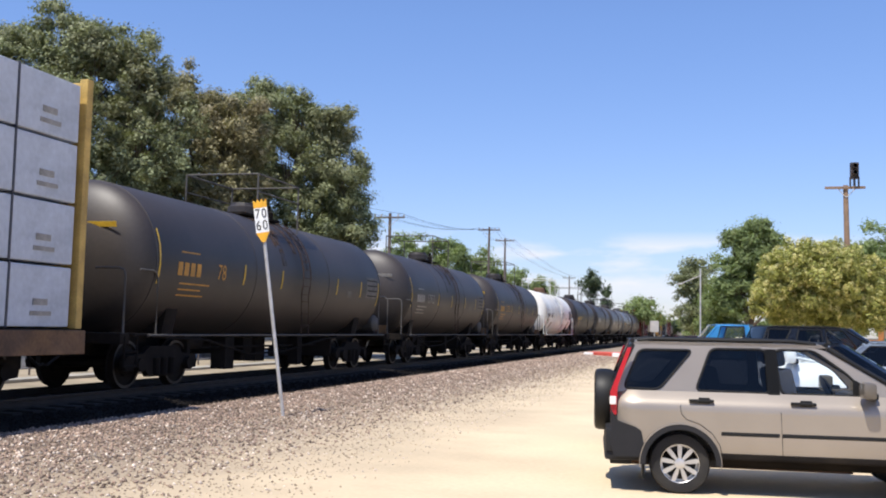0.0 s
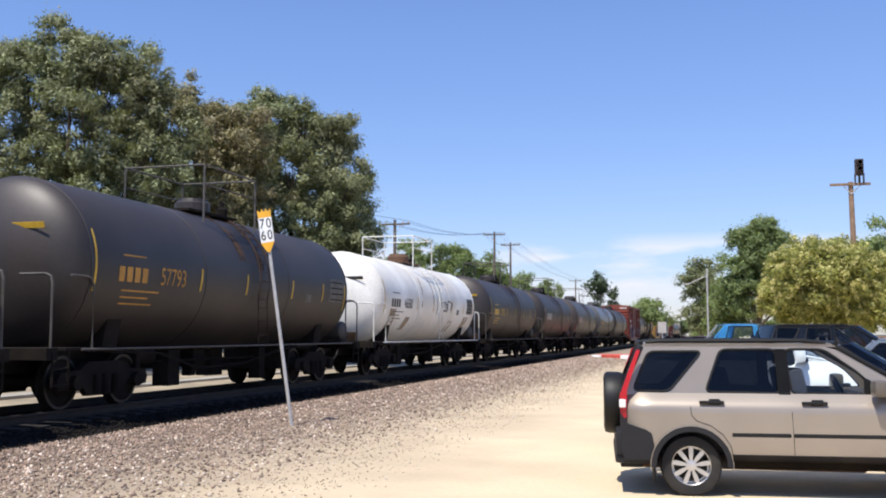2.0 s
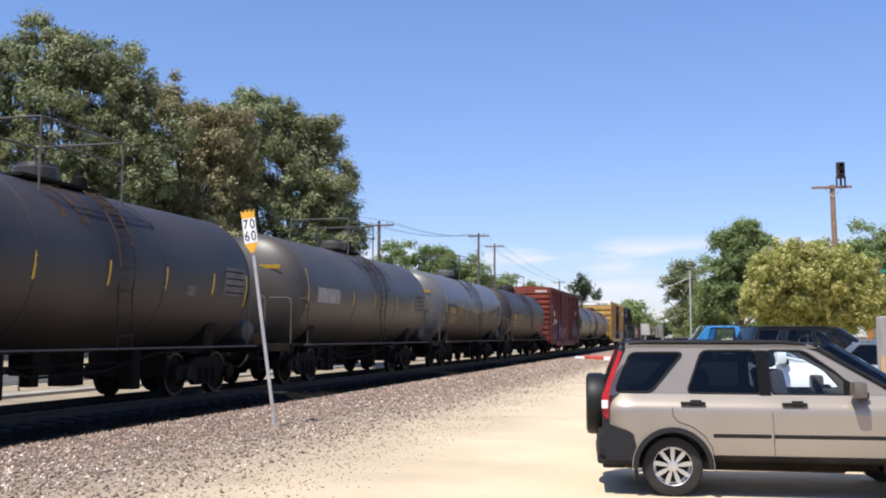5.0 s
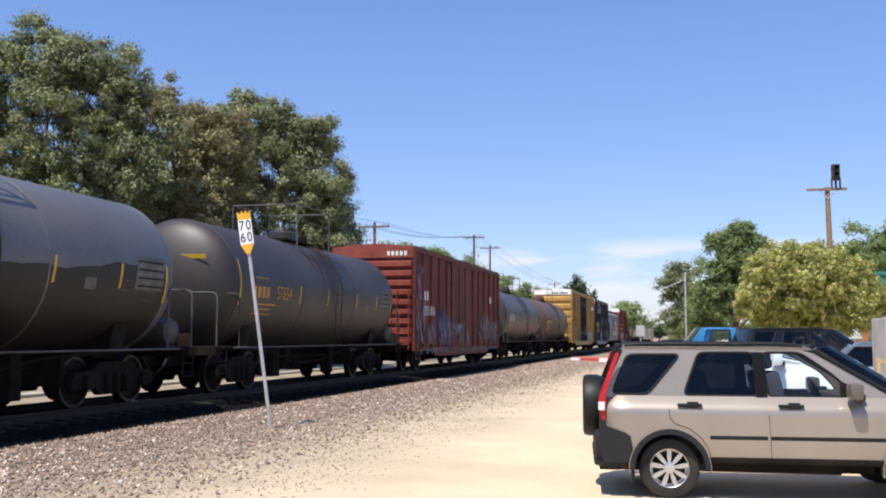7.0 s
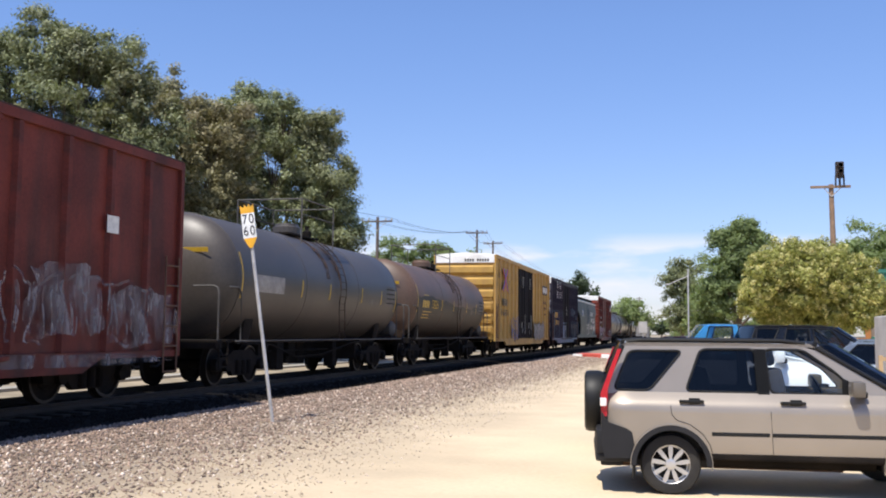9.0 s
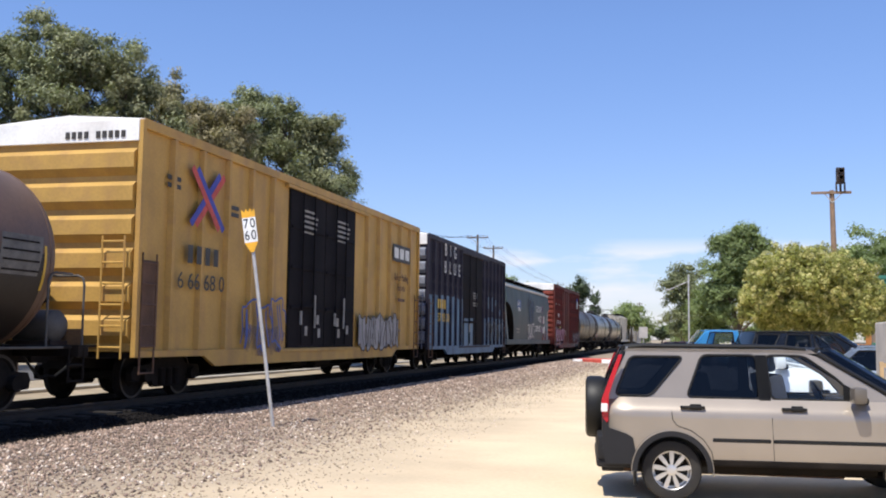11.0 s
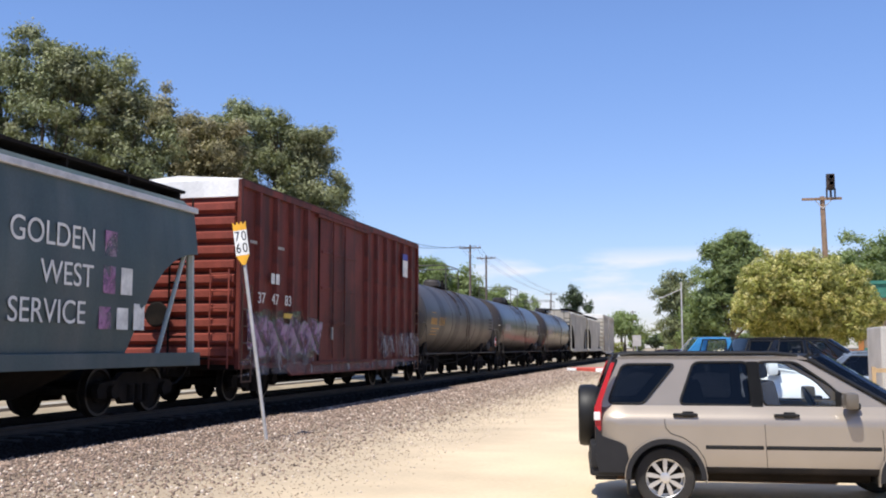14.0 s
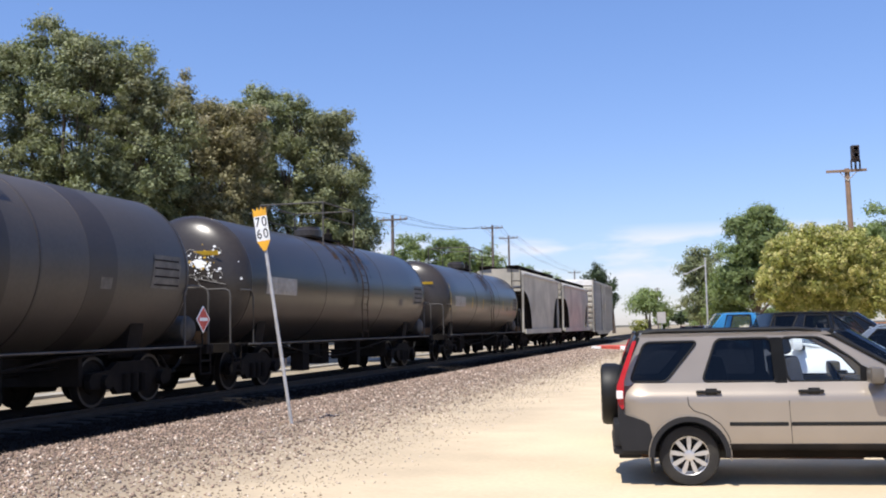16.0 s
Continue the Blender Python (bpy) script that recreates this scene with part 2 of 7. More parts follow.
# lighter hopper green: the sun on the end frame is in the paint
M_HOPPER_PALE = mat("sunlit_green_paint", (0.34, 0.39, 0.37), 0.6, 0, 0.65, 0.6, 20, 0.08)
M_HOPPER_BLUE = mat("blue_graffiti_paint", (0.06, 0.10, 0.21), 0.6, 0, 0.7, 1.2, 20, 0.05)
M_HOPPER_HAZE = mat("faded_blue_overspray", (0.036, 0.066, 0.115), 0.6, 0, 0.7, 1.2, 20, 0.05)
M_HOPPER_GREY = mat("grey_hopper_paint", (0.47, 0.435, 0.365), 0.65, 0, 0.7, 0.6, 20, 0.08, (0.28, 0.245, 0.20), 0.6)
M_SPRAY_WHITE = mat("white_spray_paint", (0.29, 0.27, 0.28), 0.6, 0, 0.45, 3, 20, 0.0, (0.13, 0.11, 0.13), 0.9)
M_SPRAY_BLUE = mat("blue_spray_paint", (0.05, 0.09, 0.26), 0.6, 0, 0.5, 3, 20, 0.0, (0.15, 0.2, 0.32), 0.8)
M_SPRAY_PINK = mat("violet_spray_paint", (0.36, 0.17, 0.31), 0.6, 0, 0.6, 3, 20, 0.0, (0.34, 0.28, 0.32), 0.8)


M_SPRAY_NAVY = mat("bright_blue_spray_paint", (0.045, 0.085, 0.29), 0.6, 0, 0.6, 3, 20, 0.0)
M_SPRAY_SILVER = mat("silver_spray_paint", (0.34, 0.33, 0.34), 0.5, 0, 0.45, 3, 20, 0.0, (0.17, 0.165, 0.18), 0.8)
M_SPRAY_GREEN = mat("green_spray_paint", (0.11, 0.17, 0.08), 0.6, 0, 0.5, 3, 20, 0.0, (0.24, 0.25, 0.22), 0.8)


def streak(m):
    """Grime that runs down the sides in long vertical stains."""
    nt = m.node_tree
    no = [n for n in nt.nodes if n.type == "TEX_NOISE"][-1]
    mp = nt.nodes.new("ShaderNodeMapping")
    mp.inputs["Scale"].default_value = (4.0, 4.0, 0.45)
    nt.links.new(no.inputs["Vector"].links[0].from_socket, mp.inputs[0])
    nt.links.new(mp.outputs[0], no.inputs["Vector"])


def worn(m, lo=0.40, hi=0.56, tall=1.0):
    """Paint flaked away in patches, the side showing through; tall: how far the patches are drawn out downwards."""
    nt = m.node_tree
    co, no, r = (nt.nodes.new(k) for k in ("ShaderNodeTexCoord", "ShaderNodeTexNoise", "ShaderNodeMapRange"))
    no.inputs["Scale"].default_value, no.inputs["Detail"].default_value, no.inputs["Roughness"].default_value = 2.2, 8, 0.7
    r.inputs[1].default_value, r.inputs[2].default_value, r.inputs[3].default_value, r.inputs[4].default_value = lo, hi, 0.0, 0.85
    mp = nt.nodes.new("ShaderNodeMapping")
    mp.inputs["Scale"].default_value = (1.0, 1.0, 1.0 / tall)
    nt.links.new(co.outputs["Object"], mp.inputs[0])
    nt.links.new(mp.outputs[0], no.inputs["Vector"])
    nt.links.new(no.outputs[0], r.inputs[0])
    nt.links.new(r.outputs[0], nt.nodes["Principled BSDF"].inputs["Alpha"])


for m in (M_RED_BOX, M_RED_BOX_B, M_YEL_BOX, M_BLUE_BOX, M_BLUE_LIGHT, M_HOPPER):
    streak(m)
for m in (M_SPRAY_WHITE, M_SPRAY_BLUE, M_SPRAY_PINK, M_SPRAY_GREEN, M_HOPPER_HAZE, M_STREAK, M_STREAK_TAN):
    worn(m)
HAZE = {}     # thin overspray in the colours of the spray paints
for m, c in ((M_SPRAY_WHITE, (0.30, 0.28, 0.29)), (M_SPRAY_BLUE, (0.07, 0.11, 0.27)), (M_SPRAY_PINK, (0.33, 0.20, 0.30)), (M_SPRAY_GREEN, (0.13, 0.18, 0.11))):
    HAZE[m] = mat("thin_" + m.name, c, 0.7, 0, 0.5, 3, 20, 0.0, spec=0.2)
    worn(HAZE[m], 0.42, 0.66, 2.2)
M_LOGO_RED = mat("red_emblem_paint", (0.50, 0.07, 0.05), 0.6, 0, 0.7, 5, 30, 0)
M_LOGO_BLUE = mat("blue_emblem_paint", (0.05, 0.06, 0.32), 0.6, 0, 0.7, 5, 30, 0)
M_WRAP = mat("grey_lumber_wrap", (0.44, 0.47, 0.52), 0.55, 0, 0.85, 1.5, 12, 0.25)
M_STRAP = mat("dark_strap", (0.05, 0.05, 0.06), 0.6, 0, 0.7, 5, 30, 0)
M_SILL_RUST = mat("scuffed_orange_sill", (0.26, 0.14, 0.06), 0.8, 0, 0.4, 1.5, 20, 0.2, (0.10, 0.06, 0.04), 0.9)
M_WOOD_YEL = mat("weathered_yellow_post", (0.50, 0.33, 0.09), 0.7, 0, 0.6, 3, 30, 0.2)
M_PLYWOOD = mat("pale_raw_timber", (0.45, 0.31, 0.165), 0.8, 0, 0.7, 4, 40, 0.2)
M_SUV = mat("beige_metallic_paint", (0.278, 0.238, 0.194), 0.38, 0.3, 0.93, 1.0, 300, 0.0, None, 0, 0, 0.5, 0.7)
# body beige at about half: the mirror's shade is put into its colour
M_MIRROR = mat("shaded_beige_mirror_shell", (0.12, 0.104, 0.085), 0.4, 0.2, 0.9, 4, 200, 0.0)
M_CLAD = mat("grey_plastic_cladding", (0.016, 0.016, 0.018), 0.6, 0, 0.85, 4, 200, 0.06, spec=0.3)
M_BLACK_PLASTIC = mat("black_plastic", (0.010, 0.010, 0.010), 0.5, 0, 0.8, 4, 100, 0.05, spec=0.3)
M_TYRE = mat("tyre_rubber", (0.018, 0.017, 0.017), 0.85, 0, 0.7, 5, 60, 0.2, (0.07, 0.06, 0.045), 0.3)
M_ALLOY = mat("silver_alloy", (0.52, 0.51, 0.50), 0.36, 0.75, 0.9, 5, 60, 0.0)
M_LAMP_RED = mat("red_lamp_plastic", (0.44, 0.006, 0.018), 0.25, 0, 0.85, 8, 60, 0.0, None, 0, 0, 0.4, 0.2)
M_LAMP_CLEAR = mat("clear_lamp_plastic", (0.75, 0.70, 0.68), 0.15, 0, 0.85, 8, 60, 0.0)
M_INTERIOR = mat("grey_cabin_cloth", (0.035, 0.036, 0.045), 0.9, 0, 0.7, 5, 80, 0.2)
M_BLUE_CAR = mat("bright_blue_paint", (0.06, 0.33, 0.62), 0.35, 0.2, 0.9, 2, 200, 0, None, 0, 0, 0.5, 0.8)
M_BLACK_CAR = mat("black_car_paint", (0.016, 0.017, 0.022), 0.25, 0.1, 0.9, 2, 200, 0, None, 0, 0, 0.5, 0.8)
M_SILVER_CAR = mat("blue_grey_metallic_paint", (0.34, 0.39, 0.45), 0.3, 0.5, 0.9, 2, 200, 0, None, 0, 0, 0.5, 0.8)
M_WHITE_CAR = mat("white_car_paint", (0.78, 0.78, 0.77), 0.3, 0.0, 0.92, 2, 200, 0, None, 0, 0, 0.5, 0.8)
M_MAROON_CAR = mat("dark_red_car_paint", (0.09, 0.02, 0.025), 0.3, 0.2, 0.9, 2, 200, 0, None, 0, 0, 0.5, 0.8)
M_GLASS_DARK = glass_mat("tinted_car_glass", (0.07, 0.075, 0.085), 0.02, 0.03)
M_GLASS = glass_mat("car_glass", (0.90, 0.94, 0.94))
M_BARK = mat("tree_bark", (0.12, 0.09, 0.065), 0.95, 0, 0.5, 3, 20, 0.6)
M_LEAF_OAK = leaf_mat("oak_leaves", (0.205, 0.225, 0.115), 0.6, 0.2, (0.215, 0.20, 0.11))
M_LEAF_OLIVE = leaf_mat("olive_brown_leaves", (0.235, 0.215, 0.115), 0.5, 0.2, (0.22, 0.17, 0.095))
M_LEAF_FAR = leaf_mat("green_leaves", (0.19, 0.235, 0.095), 0.45, 0.35)
M_LEAF_DARK = leaf_mat("dark_green_leaves", (0.06, 0.085, 0.04), 0.45, 0.2)
M_LEAF_BUSH = leaf_mat("yellow_green_leaves", (0.25, 0.255, 0.065), 0.5, 0.2)
M_BLOSSOM = leaf_mat("cream_blossom", (0.62, 0.56, 0.25), 0.25, 0.2)
M_POLE = mat("weathered_pole_wood", (0.26, 0.17, 0.11), 0.9, 0, 0.6, 3, 30, 0.3)
M_POLE_DARK = mat("creosoted_pole_wood", (0.14, 0.11, 0.09), 0.9, 0, 0.6, 3, 30, 0.3)
M_WIRE = mat("black_wire", (0.03, 0.03, 0.03), 0.7, 0, 0.9, 3, 30, 0)
M_GALV = mat("galvanised_steel", (0.52, 0.50, 0.48), 0.5, 0.3, 0.75, 4, 40, 0.1)
M_SIGN_WHITE = mat("white_sign_face", (0.80, 0.80, 0.78), 0.5, 0, 0.92, 4, 40, 0)
M_SIGN_YELLOW = mat("amber_sign_paint", (0.78, 0.40, 0.03), 0.5, 0, 0.85, 4, 40, 0)
M_SIGN_BLACK = mat("black_sign_paint", (0.02, 0.02, 0.02), 0.5, 0, 0.9, 4, 40, 0)
M_SIGNAL = mat("weathered_signal_paint", (0.030, 0.022, 0.020), 0.6, 0, 0.6, 4, 40, 0.1, (0.07, 0.045, 0.035), 0.6)
M_CONCRETE = mat("grey_concrete", (0.42, 0.40, 0.37), 0.9, 0, 0.75, 1.5, 30, 0.25)
M_PATH = mat("pale_concrete", (0.34, 0.31, 0.255), 0.9, 0, 0.8, 1.0, 20, 0.15)
M_KERB_RED = mat("red_kerb_paint", (0.58, 0.09, 0.06), 0.7, 0, 0.7, 2, 20, 0.1)
M_GREEN_TRIM = mat("dark_green_paint", (0.03, 0.15, 0.11), 0.6, 0, 0.8, 2, 20, 0.05)
M_TAN_WALL = mat("tan_stucco", (0.44, 0.36, 0.26), 0.9, 0, 0.8, 1.5, 25, 0.2)
M_ORANGE_WOOD = mat("orange_brown_timber", (0.42, 0.17, 0.05), 0.75, 0, 0.7, 3, 30, 0.1)
M_DIRT = mat("dry_tan_dirt", (0.33, 0.265, 0.175), 0.95, 0, 0.7, 0.8, 15, 0.4, (0.20, 0.165, 0.11), 0.7)
M_GRASS = mat("dry_grass", (0.09, 0.075, 0.048), 0.95, 0, 0.6, 0.8, 15, 0.4, (0.08, 0.08, 0.04), 0.7)
M_ASPHALT = mat("asphalt", (0.085, 0.08, 0.075), 0.95, 0, 0.7, 1, 40, 0.3)


# ---- mesh helpers ----
def part(name, bm, material, parent=None, label="", smooth=False):
    me = bpy.data.meshes.new(name)
    bm.to_mesh(me)
    bm.free()
    me.materials.append(material)
    if smooth:
        me.shade_smooth()
        me.set_sharp_from_angle(angle=radians(35))
    ob = new(name, me)
    if parent:
        ob.parent = parent
    return tagged(ob, label)


def share(name, ob, parent, m):
    """One more piece on the mesh of ob."""
    o = new(name, ob.data)
    o.parent = parent
    o.matrix_basis = m
    return o


def box(bm, x0, x1, y0, y1, z0, z1, bevel=0.0):
    r = bmesh.ops.create_cube(bm, size=1, matrix=Matrix.Translation(((x0 + x1) / 2, (y0 + y1) / 2, (z0 + z1) / 2)) @ Matrix.Diagonal((x1 - x0, y1 - y0, z1 - z0, 1)))
    if bevel:
        es = {e for v in r["verts"] for e in v.link_edges}
        bmesh.ops.bevel(bm, geom=list(es), offset=bevel, segments=2, affect="EDGES", profile=0.6)
    return bm


def boxes(*rows, bevel=0.0):
    bm = bmesh.new()
    for r in rows:
        box(bm, *r, bevel=bevel)
    return bm


def rod(bm, a, b, r, r2=None, n=8):
    a, b = Vector(a), Vector(b)
    d = b - a
    bmesh.ops.create_cone(bm, cap_ends=True, segments=n, radius1=r, radius2=r if r2 is None else r2, depth=d.length,
                          matrix=Matrix.Translation((a + b) / 2) @ d.to_track_quat("Z", "Y").to_matrix().to_4x4())
    return bm


def rods(*pairs, r=0.02, n=6):
    bm = bmesh.new()
    for a, b in pairs:
        rod(bm, a, b, r, None, n)
    return bm


def tube(bm, pts, r, n=6):
    """One bent rod through all the points."""
    pts = [Vector(p) for p in pts]
    rings = []
    for i, p in enumerate(pts):
        d = (pts[min(i + 1, len(pts) - 1)] - pts[max(i - 1, 0)]).normalized()
        q = d.to_track_quat("Z", "Y").to_matrix()
        rings.append([bm.verts.new(p + q @ Vector((r * math.cos(6.2832 * k / n), r * math.sin(6.2832 * k / n), 0))) for k in range(n)])
    for u, v in zip(rings, rings[1:]):
        for k in range(n):
            bm.faces.new((u[k], u[(k + 1) % n], v[(k + 1) % n], v[k]))
    bm.faces.new(rings[0])
    bm.faces.new(rings[-1])
    bmesh.ops.recalc_face_normals(bm, faces=bm.faces)
    return bm


def bent(*pts, r=0.025, n=6):
    return tube(bmesh.new(), pts, r, n)


def poly(points, depth, axis="y"):
    """A flat outline in x and z, given depth in y."""
    bm = bmesh.new()
    f = bm.faces.new([bm.verts.new((x, 0, z)) for x, z in points])
    g = bmesh.ops.extrude_face_region(bm, geom=[f])
    bmesh.ops.translate(bm, vec=(0, depth, 0), verts=[v for v in g["geom"] if isinstance(v, bmesh.types.BMVert)])
    bmesh.ops.recalc_face_normals(bm, faces=bm.faces)
    return bm


def turned(profile, n=32, axis="x", caps=True):
    """A body of revolution from (position along the axis, radius) pairs."""
    bm = bmesh.new()
    rings = []
    for p, r in profile:
        ring = []
        for i in range(n):
            a = 2 * math.pi * i / n
            c, s = r * math.cos(a), r * math.sin(a)
            ring.append(bm.verts.new({"x": (p, c, s), "y": (c, p, s), "z": (c, s, p)}[axis]))
        rings.append(ring)
    for a, b in zip(rings, rings[1:]):
        for i in range(n):
            bm.faces.new((a[i], a[(i + 1) % n], b[(i + 1) % n], b[i]))
    if caps:
        bm.faces.new(rings[0])
        bm.faces.new(rings[-1])
    bmesh.ops.recalc_face_normals(bm, faces=bm.faces)
    return bm


def text(name, words, size, material, parent, m, label="", depth=0.004, wide=1.0):
    """Raised lettering; m turns the x-y plane of the words into place."""
    cu = bpy.data.curves.new(name, "FONT")
    cu.body, cu.size, cu.extrude, cu.align_x, cu.align_y = words, size, depth, "CENTER", "CENTER"
    tmp = bpy.data.objects.new(name, cu)
    scene.collection.objects.link(tmp)
    me = bpy.data.meshes.new_from_object(tmp.evaluated_get(bpy.context.evaluated_depsgraph_get()))
    bpy.data.objects.remove(tmp)
    me.materials.clear()
    me.materials.append(material)
    me.transform(Matrix.Diagonal((wide, 1, 1, 1)))
    ob = new(name, me)
    ob.parent = parent
    ob.matrix_basis = m
    return tagged(ob, label)


def thing(name, label, category, m=None, group="", kind=""):
    ob = new(name)
    ob.empty_display_size = 0.3
    if m is not None:
        ob.matrix_basis = m
    return tagged(ob, label, category, group, kind)


def numpy_mesh(name, verts, faces, material):
    """Many small faces at once: verts (n,3), faces (m,3 or 4)."""
    me = bpy.data.meshes.new(name)
    k = faces.shape[1]
    me.vertices.add(len(verts))
    me.vertices.foreach_set("co", verts.astype(np.float32).ravel())
    me.loops.add(faces.size)
    me.loops.foreach_set("vertex_index", faces.astype(np.int32).ravel())
    me.polygons.add(len(faces))
    me.polygons.foreach_set("loop_start", np.arange(0, faces.size, k, dtype=np.int32))
    me.update(calc_edges=True)
    me.materials.append(material)
    return me


# ---- ground and track ----
TRACK_X, RAIL_Z = -11.19, 0.45
BEAR = 0.0068     # the track bears slightly to the lot side
PROFILE = ((-3000, 0.0), (-400, 0.0), (-60, 0.1), (-18, 0.1), (-15.2, 0.02), (-13.4, 0.27), (-9.75, 0.27), (-9.1, 0.16), (-8.2, 0.11), (-7.0, 0.05), (-6.2, 0.01), (-5.0, 0.0), (-2.0, 0.0), (2.0, 0.0), (8.0, 0.0), (20, 0.0), (60, 0), (400, 0.0), (3000, 0.0))


def ground_z(x):
    return float(np.interp(x, [p[0] for p in PROFILE], [p[1] for p in PROFILE]))


def build_ground():
    bm = bmesh.new()
    ys = [-300, -40, -10, 0, 5, 8, 11, 14, 17, 20, 24, 28, 33, 40, 50, 65, 85, 110, 150, 250, 500, 1200, 4500]
    grid = [[bm.verts.new((x + (BEAR * (min(y, 500) - 20) if -20 < x < -6.5 else 0), y, z)) for y in ys] for x, z in PROFILE]
    for i in range(len(PROFILE) - 1):
        for j in range(len(ys) - 1):
            f = bm.faces.new((grid[i][j], grid[i + 1][j], grid[i + 1][j + 1], grid[i][j + 1]))
            x = (PROFILE[i][0] + PROFILE[i + 1][0]) / 2
            # index 4: bed coloured dark in place of the train's shadow
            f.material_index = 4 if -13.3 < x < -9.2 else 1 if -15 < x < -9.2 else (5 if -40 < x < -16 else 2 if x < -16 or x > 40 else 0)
    bmesh.ops.recalc_face_normals(bm, faces=bm.faces)
    ob = part("ground", bm, M_SAND)
    ob.data.materials.append(M_GRAVEL_BED)
    ob.data.materials.append(M_GRASS)
    ob.data.materials.append(M_GRASS)
    ob.data.materials.append(M_SHADED_BED)
    ob.data.materials.append(M_DIRT)
    tagged(ob, "pale sandy lot rising to a gravel railway bed", "ground", kind="structure")


def stones(name, n, seed, x_of, y_of, size, material, label):
    """Scattered crushed stones, half sunk into the bed."""
    r = np.random.default_rng(seed)
    x, y = x_of(r, n), y_of(r, n)
    z = np.interp(x, [p[0] for p in PROFILE], [p[1] for p in PROFILE])
    s = size * r.uniform(0.55, 1.5, n) * (1 + 0.010 * y)
    base = np.array([(1, 0, 0), (-1, 0, 0), (0, 1, 0), (0, -1, 0), (0, 0, 0.8), (0, 0, -0.8)], float)
    v = base[None] * r.uniform(0.55, 1.25, (n, 6, 1)) * s[:, None, None]
    a = r.uniform(0, 6.28, n)
    c, sn = np.cos(a)[:, None], np.sin(a)[:, None]
    tilt = r.normal(0, 0.35, (n, 1))
    vx, vy, vz = v[..., 0] * c - v[..., 1] * sn, v[..., 0] * sn + v[..., 1] * c, v[..., 2]
    vz = vz + tilt * vx
    x = x + BEAR * (y - 20)
    verts = np.stack([vx + x[:, None], vy + y[:, None], vz + (z + 0.25 * s)[:, None]], -1).reshape(-1, 3)
    f = np.array([(0, 2, 4), (2, 1, 4), (1, 3, 4), (3, 0, 4), (2, 0, 5), (1, 2, 5), (3, 1, 5), (0, 3, 5)])
    faces = (f[None] + (np.arange(n) * 6)[:, None, None]).reshape(-1, 3)
    tagged(new(name, numpy_mesh(name, verts, faces, material)), label, "gravel", kind="stuff")


def near_y(r, n):
    return 4.5 + 75 * r.uniform(0, 1, n) ** 1.9


def build_track():
    r = thing("railway_track", "rusty steel rails on dark timber ties in gravel", "railway track", pose(TRACK_X, 20, 0, 0, 0, -math.degrees(BEAR)), kind="structure")
    head = [(-0.035, 0), (0.035, 0), (0.035, -0.035), (0.01, -0.05), (0.01, -0.13), (0.07, -0.15), (0.07, -0.165), (-0.07, -0.165), (-0.07, -0.15), (-0.01, -0.13), (-0.01, -0.05), (-0.035, -0.035)]
    for side in (-0.7525, 0.7525):
        bm = poly(head, 1200)
        bmesh.ops.translate(bm, vec=(side, -315, RAIL_Z), verts=bm.verts)
        part("rail", bm, M_RAIL, r)
    first = None
    for i in range(240):
        y = -32 + i * 0.52
        if first is None:
            first = part("tie", boxes((-1.3, 1.3, -0.11, 0.11, -0.1, 0.1), bevel=0.012), M_TIE, r)
            first.matrix_basis = pose(0, y, RAIL_Z - 0.245)
        else:
            share("tie", first, r, pose(random.uniform(-0.03, 0.03), y, RAIL_Z - 0.245, 0, 0, random.uniform(-1, 1)))


# ---- railway cars: y along the track, x to the near side, z from the rail top ----
TRUCK = {}
WHEELSETS = []     # (wheelset, place along its truck)


